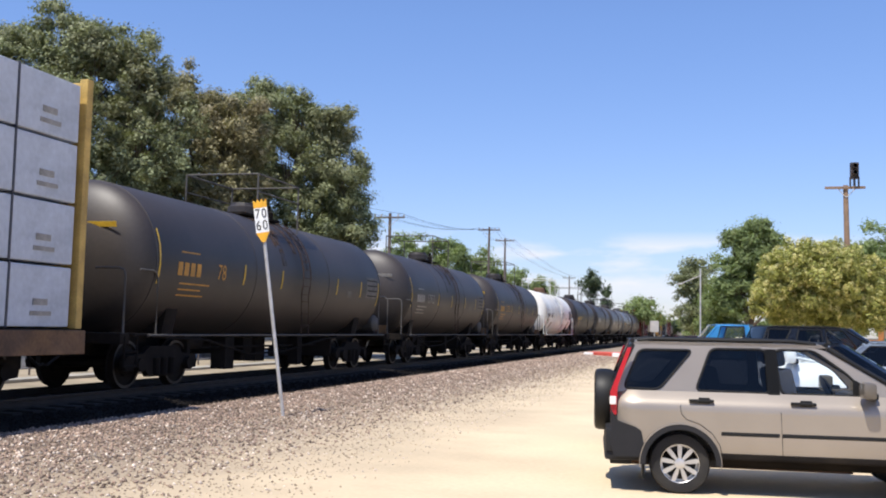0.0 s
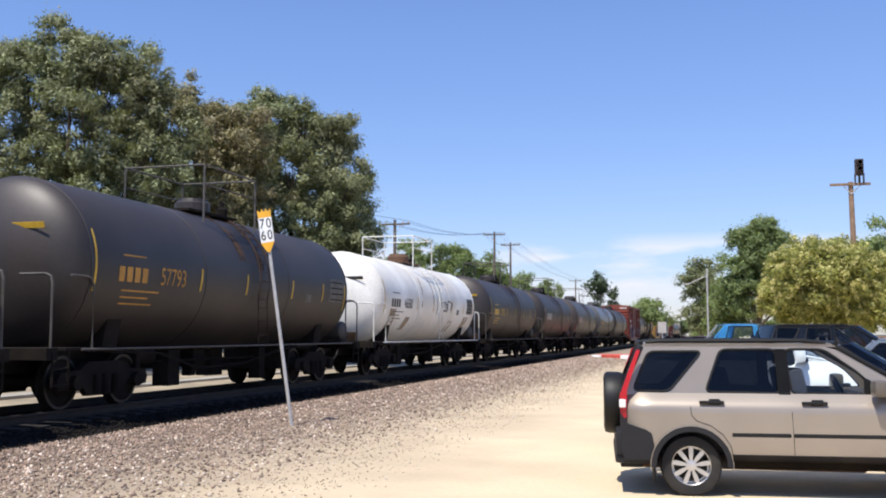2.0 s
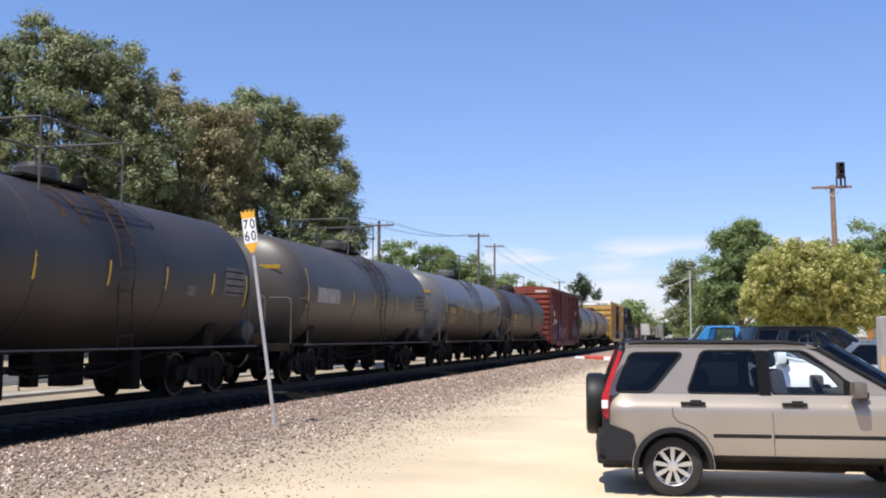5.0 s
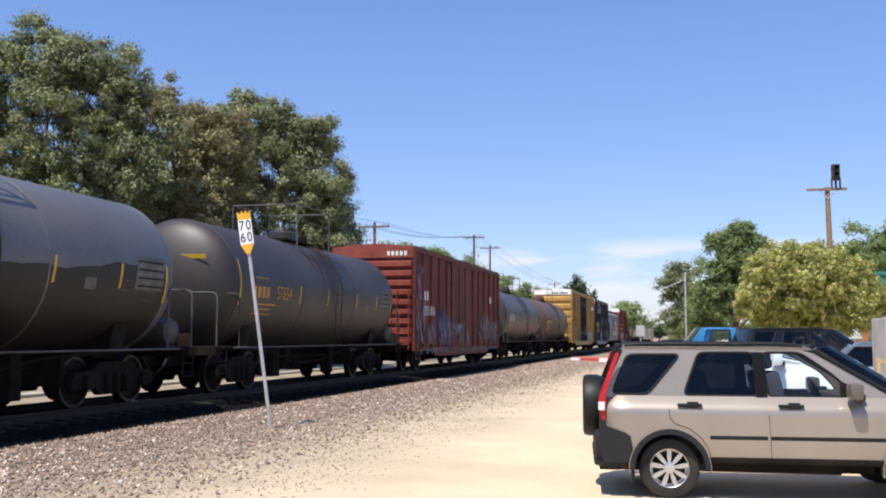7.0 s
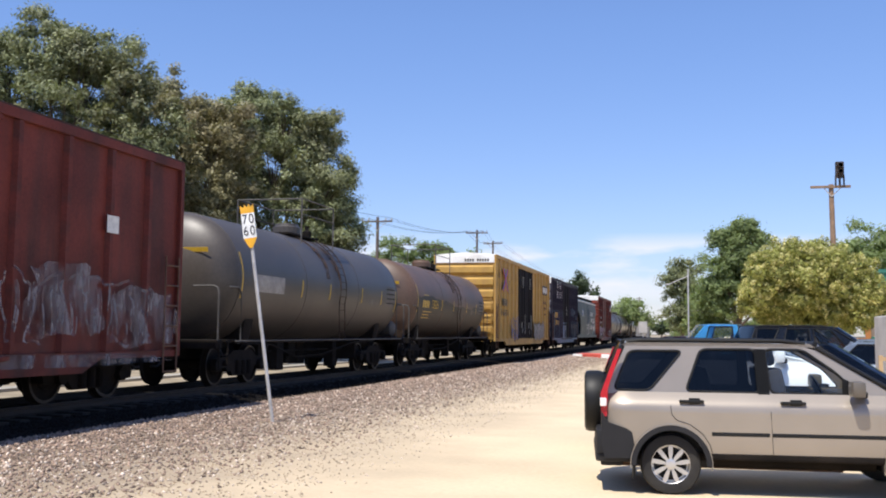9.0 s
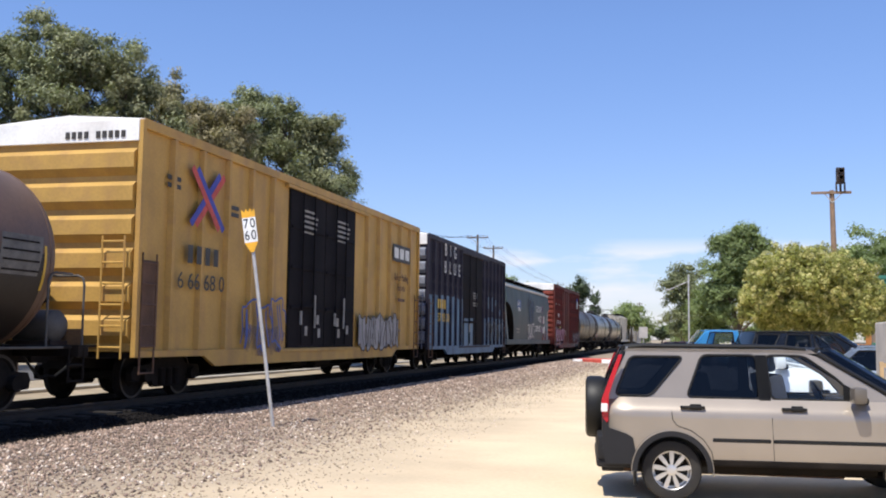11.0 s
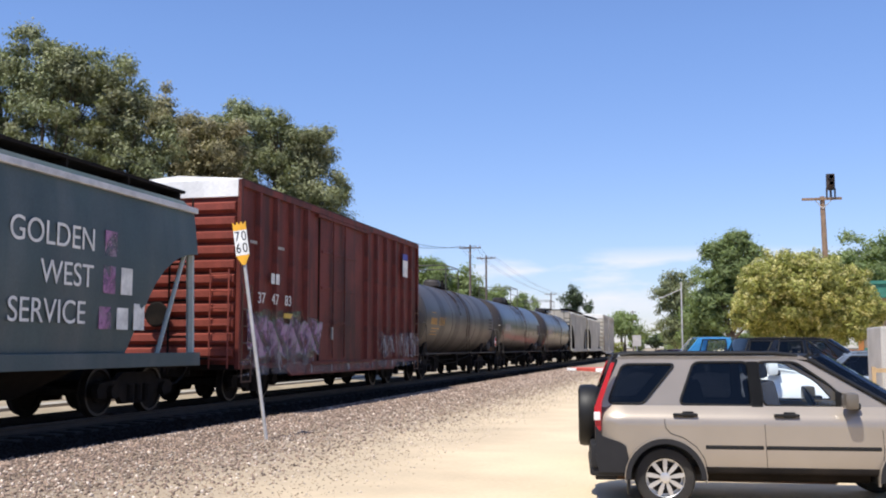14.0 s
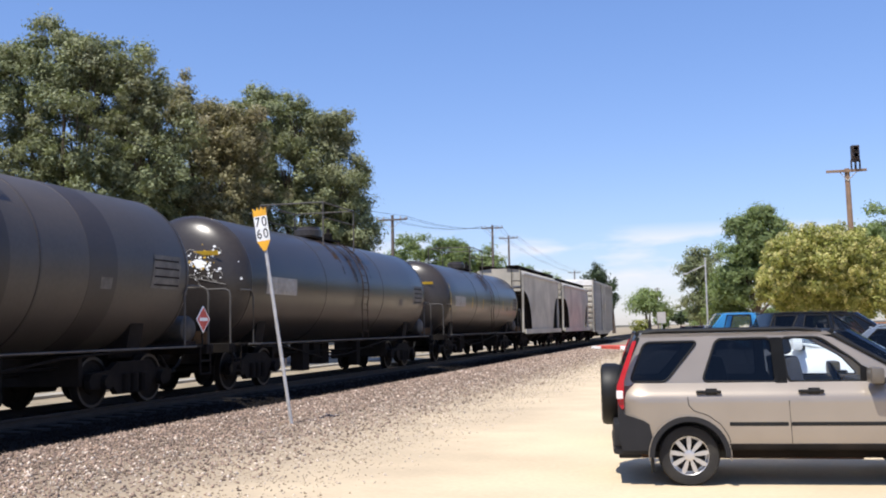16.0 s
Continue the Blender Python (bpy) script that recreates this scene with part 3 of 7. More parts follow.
def truck_meshes():
    outline = [(-1.32, 0.50), (-1.25, 0.62), (-0.72, 0.66), (-0.50, 0.80), (0.50, 0.80), (0.72, 0.66), (1.25, 0.62), (1.32, 0.50), (1.28, 0.36), (1.05, 0.34), (0.92, 0.44), (0.70, 0.44), (0.48, 0.22), (-0.48, 0.22), (-0.70, 0.44), (-0.92, 0.44), (-1.05, 0.34), (-1.28, 0.36)]
    bm = poly(outline, 0.12)
    bmesh.ops.rotate(bm, cent=(0, 0, 0), matrix=Matrix.Rotation(radians(90), 3, "Z"), verts=bm.verts)
    for k in (-0.27, 0.0, 0.27):
        rod(bm, (-0.13, k, 0.26), (-0.13, k, 0.58), 0.085, None, 10)
    for k in (-0.889, 0.889):
        rod(bm, (-0.22, k, 0.457), (-0.1, k, 0.457), 0.13, None, 12)
    bmesh.ops.translate(bm, vec=(0.06, 0, 0), verts=bm.verts)
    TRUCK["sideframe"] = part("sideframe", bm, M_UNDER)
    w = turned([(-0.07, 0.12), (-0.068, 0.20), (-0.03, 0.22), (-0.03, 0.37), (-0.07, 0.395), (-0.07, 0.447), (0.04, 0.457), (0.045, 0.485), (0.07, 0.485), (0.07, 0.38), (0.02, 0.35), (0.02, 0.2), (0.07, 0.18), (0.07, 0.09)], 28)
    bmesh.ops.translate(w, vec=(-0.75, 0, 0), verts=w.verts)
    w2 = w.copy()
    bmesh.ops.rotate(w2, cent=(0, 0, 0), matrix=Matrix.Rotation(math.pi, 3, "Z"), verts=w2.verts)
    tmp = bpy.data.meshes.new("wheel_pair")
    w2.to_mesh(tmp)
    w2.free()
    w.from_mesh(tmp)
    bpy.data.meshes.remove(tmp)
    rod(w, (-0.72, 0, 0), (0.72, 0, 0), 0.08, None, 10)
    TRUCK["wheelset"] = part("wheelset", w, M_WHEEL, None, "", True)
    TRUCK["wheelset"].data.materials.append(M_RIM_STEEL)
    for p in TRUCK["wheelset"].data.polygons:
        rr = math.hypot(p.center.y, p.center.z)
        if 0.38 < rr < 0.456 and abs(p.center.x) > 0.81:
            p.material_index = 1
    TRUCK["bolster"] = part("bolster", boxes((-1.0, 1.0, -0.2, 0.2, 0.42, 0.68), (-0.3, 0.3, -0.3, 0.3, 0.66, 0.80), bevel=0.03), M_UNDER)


def trucks(car, ys):
    if not TRUCK:
        truck_meshes()
    for y in ys:
        t = new("truck")
        t.parent = car
        t.matrix_basis = pose(0, y, 0)
        share("sideframe", TRUCK["sideframe"], t, pose(1.0, 0, 0, 0, 0, 180))
        share("sideframe", TRUCK["sideframe"], t, pose(-1.0, 0, 0))
        share("bolster", TRUCK["bolster"], t, pose(0, 0, 0))
        for d in (-0.889, 0.889):
            WHEELSETS.append((share("wheelset", TRUCK["wheelset"], t, pose(0, d, 0.457)), d))


def clear_truck_templates():
    for o in TRUCK.values():
        bpy.data.objects.remove(o)


def coupler(car, y, d):
    bm = boxes((-0.11, 0.11, min(y, y + d * 0.55), max(y, y + d * 0.55), 0.76, 0.98), (-0.17, 0.17, min(y + d * 0.45, y + d * 0.72), max(y + d * 0.45, y + d * 0.72), 0.72, 1.02), bevel=0.03)
    part("coupler", bm, M_UNDER, car)
    hose = bmesh.new()
    pts = [(0.35, y, 0.85), (0.36, y + d * 0.25, 0.62), (0.33, y + d * 0.5, 0.48), (0.3, y + d * 0.7, 0.5)]
    tube(hose, pts, 0.025)
    part("air_hose", hose, M_BLACK_PLASTIC, car)


def curved(bm, radius, y, a, zc, lift=0.004):
    """Wraps a flat x-y mesh (x along the car, y up its side) round a tank."""
    for v in bm.verts:
        ang = a + v.co.y / radius
        rr = radius + lift + v.co.z
        v.co = Vector((rr * math.cos(ang), y + v.co.x, zc + rr * math.sin(ang)))
    return bm


def patch(radius, zc, y, a, w, h, lean=0.0, n=6):
    """A thin curved plate on a tank's side."""
    bm = bmesh.new()
    g = [[bm.verts.new((w * i + lean * (j / n - 0.5), h * (j / n - 0.5), 0)) for i in (-0.5, 0.5)] for j in range(n + 1)]
    for j in range(n):
        bm.faces.new((g[j][0], g[j][1], g[j + 1][1], g[j + 1][0]))
    return curved(bm, radius, y, a, zc, 0.006)


def tank_text(car, words, size, material, radius, zc, y, a, wide=0.8):
    ob = text("lettering", words, size, material, car, Matrix(), "", 0.0, wide)
    bm = bmesh.new()
    bm.from_mesh(ob.data)
    curved(bm, radius, y, a, zc, 0.007)
    bm.to_mesh(ob.data)
    bm.free()
    return ob


def tank_car(label, L, material, mark=M_ORANGE_TEXT, number="", r=1.5, zc=2.42, rails=M_RAILING, seed=0, platform=True, ladder=M_DUSTY_STEEL, stencils=M_STENCIL, bars=True, band=None, handrail=M_RAILING):
    """A tank on two trucks. L: length between the head seams."""
    rnd = random.Random(seed)
    car = thing("tank_car", label, "tank car", group="railway cars")
    h = L / 2
    prof = []
    for i in range(0, 13):
        t = math.pi / 2 * i / 12
        prof.append((-h - 0.62 * math.cos(t), max(0.02, r * math.sin(t))))
    for k in range(1, 9):
        prof.append((-h + L * k / 9, r))
    prof += [(-p, q) for p, q in reversed(prof[:13])]
    bm = turned(prof, 56, "y")
    part("tank_shell", bm, material, car, "", True).matrix_basis = pose(0, 0, zc)
    for y in (-h, -h / 2.9, h / 2.9, h):
        part("weld_seam", turned([(y - 0.03, r - 0.02), (y - 0.02, r + 0.008), (y + 0.02, r + 0.008), (y + 0.03, r - 0.02)], 56, "y"), band or material, car, "", True).matrix_basis = pose(0, 0, zc)
    # frame, saddles, platforms, railings
    e = h + 0.95
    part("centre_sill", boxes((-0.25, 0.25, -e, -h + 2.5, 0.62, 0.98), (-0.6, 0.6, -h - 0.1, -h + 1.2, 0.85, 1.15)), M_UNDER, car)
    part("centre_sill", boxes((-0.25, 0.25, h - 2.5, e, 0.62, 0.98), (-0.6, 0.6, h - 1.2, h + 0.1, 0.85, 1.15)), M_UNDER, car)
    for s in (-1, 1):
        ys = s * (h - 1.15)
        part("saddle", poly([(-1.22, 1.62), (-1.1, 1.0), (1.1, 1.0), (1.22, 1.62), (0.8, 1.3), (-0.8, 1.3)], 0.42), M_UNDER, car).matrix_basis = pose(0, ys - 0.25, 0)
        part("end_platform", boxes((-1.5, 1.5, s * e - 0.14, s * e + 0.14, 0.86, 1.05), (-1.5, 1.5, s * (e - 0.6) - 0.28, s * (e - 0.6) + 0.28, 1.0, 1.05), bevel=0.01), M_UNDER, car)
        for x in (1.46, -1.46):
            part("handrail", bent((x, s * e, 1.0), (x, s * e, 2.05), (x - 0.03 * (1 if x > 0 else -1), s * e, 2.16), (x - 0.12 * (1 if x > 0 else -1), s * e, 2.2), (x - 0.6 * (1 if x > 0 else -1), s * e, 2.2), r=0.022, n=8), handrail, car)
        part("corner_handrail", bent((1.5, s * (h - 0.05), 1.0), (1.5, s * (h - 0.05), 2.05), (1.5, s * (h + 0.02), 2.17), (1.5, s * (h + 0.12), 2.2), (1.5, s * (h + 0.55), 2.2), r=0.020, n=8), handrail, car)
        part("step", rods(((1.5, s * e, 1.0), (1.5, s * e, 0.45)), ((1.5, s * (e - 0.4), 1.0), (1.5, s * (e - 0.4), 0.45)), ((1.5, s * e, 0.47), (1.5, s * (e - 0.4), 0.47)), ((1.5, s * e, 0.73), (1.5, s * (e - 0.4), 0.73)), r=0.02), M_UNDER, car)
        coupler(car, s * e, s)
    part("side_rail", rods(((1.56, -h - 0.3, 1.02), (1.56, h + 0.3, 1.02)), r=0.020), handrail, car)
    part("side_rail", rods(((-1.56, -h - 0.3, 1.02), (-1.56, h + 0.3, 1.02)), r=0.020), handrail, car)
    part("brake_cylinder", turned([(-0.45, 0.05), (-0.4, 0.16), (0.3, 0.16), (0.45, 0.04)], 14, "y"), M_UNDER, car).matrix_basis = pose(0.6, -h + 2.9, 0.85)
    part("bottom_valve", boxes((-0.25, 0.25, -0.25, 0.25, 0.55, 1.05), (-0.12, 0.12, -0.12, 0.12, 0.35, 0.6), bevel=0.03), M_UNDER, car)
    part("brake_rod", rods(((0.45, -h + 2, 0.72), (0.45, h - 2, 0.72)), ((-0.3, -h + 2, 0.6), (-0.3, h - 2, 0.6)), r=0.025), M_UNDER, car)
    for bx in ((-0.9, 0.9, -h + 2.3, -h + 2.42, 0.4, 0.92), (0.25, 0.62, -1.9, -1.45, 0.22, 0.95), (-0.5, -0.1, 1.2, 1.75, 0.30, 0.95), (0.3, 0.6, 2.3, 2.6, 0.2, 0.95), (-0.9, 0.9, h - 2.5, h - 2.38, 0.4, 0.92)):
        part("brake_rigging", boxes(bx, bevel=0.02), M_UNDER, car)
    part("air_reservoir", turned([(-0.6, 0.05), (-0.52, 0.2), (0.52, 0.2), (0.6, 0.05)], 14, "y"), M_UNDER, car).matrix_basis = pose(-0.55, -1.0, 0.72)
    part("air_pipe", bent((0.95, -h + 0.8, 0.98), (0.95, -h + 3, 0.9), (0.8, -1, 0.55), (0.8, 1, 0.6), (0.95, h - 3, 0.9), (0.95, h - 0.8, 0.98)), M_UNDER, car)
    # top fittings
    top = zc + r
    part("manway_housing", turned([(-0.1, 0.40), (0.26, 0.40), (0.30, 0.34), (0.36, 0.32)], 18, "z"), M_RUST if rails is M_WHITE_TEXT else material, car).matrix_basis = pose(0, 0, top)
    part("safety_valve", turned([(-0.1, 0.13), (0.25, 0.13), (0.3, 0.06), (0.42, 0.06)], 12, "z"), M_UNDER, car).matrix_basis = pose(0.25, 0.9, top - 0.02)
    if platform:
        part("top_platform", boxes((-0.55, 0.55, -1.1, 1.1, top - 0.02, top + 0.03)), M_RUST if rails is M_WHITE_TEXT else M_UNDER, car)
        up = top + 0.92
        for x in (-0.95, 0.95):
            for y in (-1.2, 1.2):
                part("railing_post", rods(((x, y, top - 0.3), (x, y, up)), r=0.021), rails, car)
            part("railing", rods(((x, -1.2, up), (x, 1.2, up)), r=0.021), rails, car)
            part("mid_railing", rods(((x, -1.2, up - 0.42), (x, 1.2, up - 0.42)), r=0.016), rails, car)
        for y in (-1.2, 1.2):
            part("railing", bent((-0.95, y, up), (0.95, y, up), r=0.021), rails, car)
    ang = [i * math.pi / 2.4 / 10 - 0.25 for i in range(11)]
    for y in (0.25, 0.7):
        lb = bmesh.new()
        pts = [((r + 0.09) * math.cos(a), y, zc + (r + 0.09) * math.sin(a)) for a in ang]
        pts = [(r + 0.06, y, 1.02)] + pts
        tube(lb, pts, 0.016)
        part("ladder_rail", lb, ladder, car)
    rung = None
    for x, z in [((r + 0.09) * math.cos(a), zc + (r + 0.09) * math.sin(a)) for a in ang] + [(r + 0.07, q) for q in (1.25, 1.55, 1.85)]:
        if rung is None:
            rung = part("rung", rods(((0, 0.25, 0), (0, 0.7, 0)), r=0.011), ladder, car)
            rung.matrix_basis = pose(x, 0, z)
        else:
            share("rung", rung, car, pose(x, 0, z))
    # markings on the near side
    if bars:
        part("reflector", patch(r, zc, -h + 0.1, 0.05, 0.055, 1.05, 0.0), M_YELLOW, car, "long yellow reflective strip")
        part("reflector", patch(r, zc, h - 0.15, -0.12, 0.055, 0.7, 0.0), M_YELLOW, car, "long yellow reflective strip")
        for y in (-h + 3.6, -h + 5.6, h - 3.6, h - 1.7):
            part("reflector", patch(r, zc, y, -0.06, 0.065, 0.44, 0.05), M_YELLOW, car)
    if number:
        tank_text(car, number, 0.46, mark, r, zc, -h + 2.55, -0.08)
        for i in range(4):
            part("mark_bar", patch(r, zc, -h + 0.85 + i * 0.24, -0.08, 0.17, 0.26, 0.0, 2), mark, car)
        for k, (y, w) in enumerate(((-h + 1.25, 0.9), (-h + 1.5, 1.5), (-h + 1.35, 1.1), (-h + 1.45, 1.3))):
            part("stencil_line", patch(r, zc, y, (0.14, -0.27, -0.35, -0.43)[k], w * 0.8, 0.030, 0.0, 2), mark, car)
    else:
        part("stencil_panel", patch(r, zc, -h + 1.6, -0.05, 1.7, 0.4, 0.0, 3), M_GREY_TEXT if mark is M_ORANGE_TEXT else mark, car, "faded stencilled panel")
    part("stencil_panel", patch(r, zc, h - 0.72, 0.0, 0.95, 0.62, 0.12, 4), stencils, car, "grey stencilled data panel")
    for k in range(4):
        part("stencil_line", patch(r + 0.003, zc, h - 0.72, -0.16 + k * 0.1, 0.85, 0.03, 0.0, 2), M_UNDER, car)
    part("air_reservoir", turned([(-0.48, 0.05), (-0.44, 0.2), (-0.36, 0.27), (0.36, 0.27), (0.44, 0.2), (0.48, 0.05)], 18), M_RAILING, car, "dusty grey brake reservoir", True).matrix_basis = pose(0.72, h + 0.78, 1.36)
    part("reservoir_bracket", boxes((0.3, 1.15, h + 0.55, h + 1.0, 1.05, 1.12)), M_DUSTY_STEEL, car)
    part("step_plate", boxes((0.25, 1.4, h + 1.0, h + 1.04, 1.05, 1.32), bevel=0.008), M_SILL_RUST, car, "rusty orange step plate")
    part("placard", patch(r, zc, h - 2.6, -0.18, 0.32, 0.2, 0.0, 2), stencils, car)
    part("head_number_bar", boxes((0.35, 0.95, 0, 0.012, 0, 0.1)), M_YELLOW if mark is M_ORANGE_TEXT else mark, car).matrix_basis = pose(0, -h - 0.52, zc + 0.55, 15, 0, 0)
    for k in range(0 if material is M_TANK_WHITE else 6):
        y = rnd.uniform(-0.9, 1.3)
        a0, a1 = 1.35, rnd.uniform(0.15, 0.75)
        part("spill_streak", patch(r - 0.002, zc, y, (a0 + a1) / 2, rnd.uniform(0.06, 0.30), r * (a0 - a1), rnd.uniform(-0.25, 0.25), 14), M_STREAK, car, "brown spill streak down the side")
    trucks(car, (-h + 1.1, h - 1.1))
    return car


def dark_lower_side(car, r, zc, h, seed):
    """A crude-oil spill and painted lower-side shade down the near side of a tank, with a ragged upper edge."""
    rnd = random.Random(seed)
    p1, p2, p3 = (rnd.uniform(0, 6) for _ in range(3))
    bm = bmesh.new()
    g = []
    for i in range(121):
        y = -h + 0.15 + (2 * h - 0.3) * i / 120
        a = 0.02 + 0.10 * math.sin(0.5 * y + p1) + 0.022 * math.sin(2.3 * y + p2) + 0.012 * math.sin(6.1 * y + p3) + rnd.uniform(-0.008, 0.008)
        g.append([bm.verts.new(((r + 0.003) * math.cos(q), y, zc + (r + 0.003) * math.sin(q))) for q in [a + (-1.45 - a) * k / 12 for k in range(13)]])
    for u, v in zip(g, g[1:]):
        for k in range(12):
            bm.faces.new((u[k], v[k], v[k + 1], u[k + 1]))
    bmesh.ops.recalc_face_normals(bm, faces=bm.faces)
    part("oil_shade_sheet", bm, M_OIL_SHADE, car, "dried black oil spill and painted shade with a ragged edge", True)


def head_tag(car, h, r, zc, seed):
    """White and yellow graffiti rings and dabs painted on the domed head of a tank."""
    rnd = random.Random(seed)

    def on(x, z):
        q = min(0.97, math.hypot(x, z) / r)
        return Vector((x, -h - 0.62 * math.sqrt(1 - q * q) - 0.008, zc + z))

    for k in range(80):
        a, d = rnd.uniform(0, 6.283), abs(rnd.gauss(0, 0.34))
        x, z = 0.55 + 1.15 * d * math.cos(a), 0.38 + 0.8 * d * math.sin(a)
        q = rnd.uniform(0.010, 0.034) * (2.2 if d < 0.12 else 1.0)
        bm = bmesh.new()
        bm.faces.new([bm.verts.new(on(x + q * rnd.uniform(0.6, 1.4) * math.cos(6.283 * i / 9), z + q * rnd.uniform(0.6, 1.4) * math.sin(6.283 * i / 9))) for i in range(9)])
        part("graffiti", bm, M_YELLOW if k % 9 == 0 else M_SIGN_WHITE, car, "white graffiti dab")
    for x, z, q in ((0.35, 0.0, 0.13), (0.62, -0.02, 0.12), (0.9, 0.1, 0.12), (0.3, 0.55, 0.14), (0.85, 0.6, 0.12)):
        part("graffiti", bent(*[on(x + q * math.cos(0.6 * i), z + q * math.sin(0.6 * i)) for i in range(9)], r=0.008, n=4), M_GREY_TEXT, car, "white graffiti ring")
    part("head_seam", bent(*[on(0.1 + 0.14 * i, -0.03 * i + 0.12) for i in range(8)], r=0.009, n=5), M_GREY_TEXT, car, "chalky line across the head")


def haze(car, y0, y1, z0, z1, x, material, seed):
    """A ragged patch of faded overspray on a car's side."""
    rnd = random.Random(seed)
    p1, p2 = rnd.uniform(0, 6), rnd.uniform(0, 6)
    bm = bmesh.new()
    ring = []
    for q in range(40):
        t = 2 * math.pi * q / 40
        ra = 0.9 + 0.07 * math.sin(3 * t + p1) + 0.09 * math.sin(7 * t + p2) + rnd.uniform(-0.08, 0.08)
        u, v = math.copysign(abs(math.cos(t)) ** 0.45, math.cos(t)) * ra, math.copysign(abs(math.sin(t)) ** 0.45, math.sin(t)) * ra
        ring.append(bm.verts.new((0, (y1 - y0) / 2 * u, (z1 - z0) / 2 * v)))
    bm.faces.new(ring)
    bmesh.ops.triangulate(bm, faces=bm.faces)
    part("graffiti", bm, HAZE.get(material, material), car, "faded overspray patch").matrix_basis = pose(x, (y0 + y1) / 2, (z0 + z1) / 2)


def ribbon(points, width):
    """A flat painted stroke in y and z."""
    bm = bmesh.new()
    pts = [Vector((0, p, q)) for p, q in points]
    rows = []
    for n, p in enumerate(pts):
        d = (pts[min(n + 1, len(pts) - 1)] - pts[max(n - 1, 0)]).normalized()
        side = Vector((0, -d.z, d.y)) * width * (0.5 if 0 < n < len(pts) - 1 else 0.3)
        rows.append((bm.verts.new(p + side), bm.verts.new(p - side)))
    for u, v in zip(rows, rows[1:]):
        bm.faces.new((u[0], v[0], v[1], u[1]))
    return bm


def spray(car, y0, y1, z0, z1, x, materials, seed, name="graffiti", wide=0.62):
    """Spray-painted block letters a few mm proud of the side: a fill, its outline and inner strokes."""
    rnd = random.Random(seed)
    n = max(2, int((y1 - y0) / wide))
    hh = (z1 - z0) / 2
    for i in range(n):
        cy = y0 + (y1 - y0) * (i + 0.5) / n
        w = (y1 - y0) / n * rnd.uniform(0.52, 0.66)
        px = pose(x + 0.0012 * (i % 3), cy, (z0 + z1) / 2 + rnd.uniform(-0.15, 0.15) * hh)
        p1, p2, lean = rnd.uniform(0, 6), rnd.uniform(0, 6), rnd.uniform(-0.25, 0.25)
        ring = []
        for q in range(28):
            t = 2 * math.pi * q / 28
            ra = 0.88 + 0.10 * math.sin(2 * t + p1) + 0.14 * math.sin(5 * t + p2)
            u, v = math.copysign(abs(math.cos(t)) ** 0.5, math.cos(t)) * ra, math.copysign(abs(math.sin(t)) ** 0.5, math.sin(t)) * ra
            ring.append((w * (u + lean * v), hh * v))
        if len(materials) > 1:
            bm = bmesh.new()
            bm.faces.new([bm.verts.new((0, p, q)) for p, q in ring])
            bmesh.ops.triangulate(bm, faces=bm.faces)
            part(name, bm, materials[0], car, "painted graffiti fill").matrix_basis = px
            part(name, ribbon(ring + ring[:2], 0.045), materials[1], car, "painted graffiti outline").matrix_basis = px @ pose(0.004, 0, 0)
        else:
            part(name, ribbon(ring[:rnd.randint(17, 26)], 0.05), materials[0], car, "painted graffiti outline").matrix_basis = px
        for st in range(2):
            k = rnd.uniform(-0.5, 0.5)
            pts = [(w * (k + 0.22 * math.sin(p2 + 3.2 * q / 9) + lean * (q / 4.5 - 1)), hh * 0.7 * (q / 4.5 - 1)) for q in range(10)]
            part(name, ribbon(pts, rnd.uniform(0.035, 0.07)), materials[-1], car, "painted graffiti stroke").matrix_basis = px @ pose(0.006 + 0.001 * st, 0, 0)


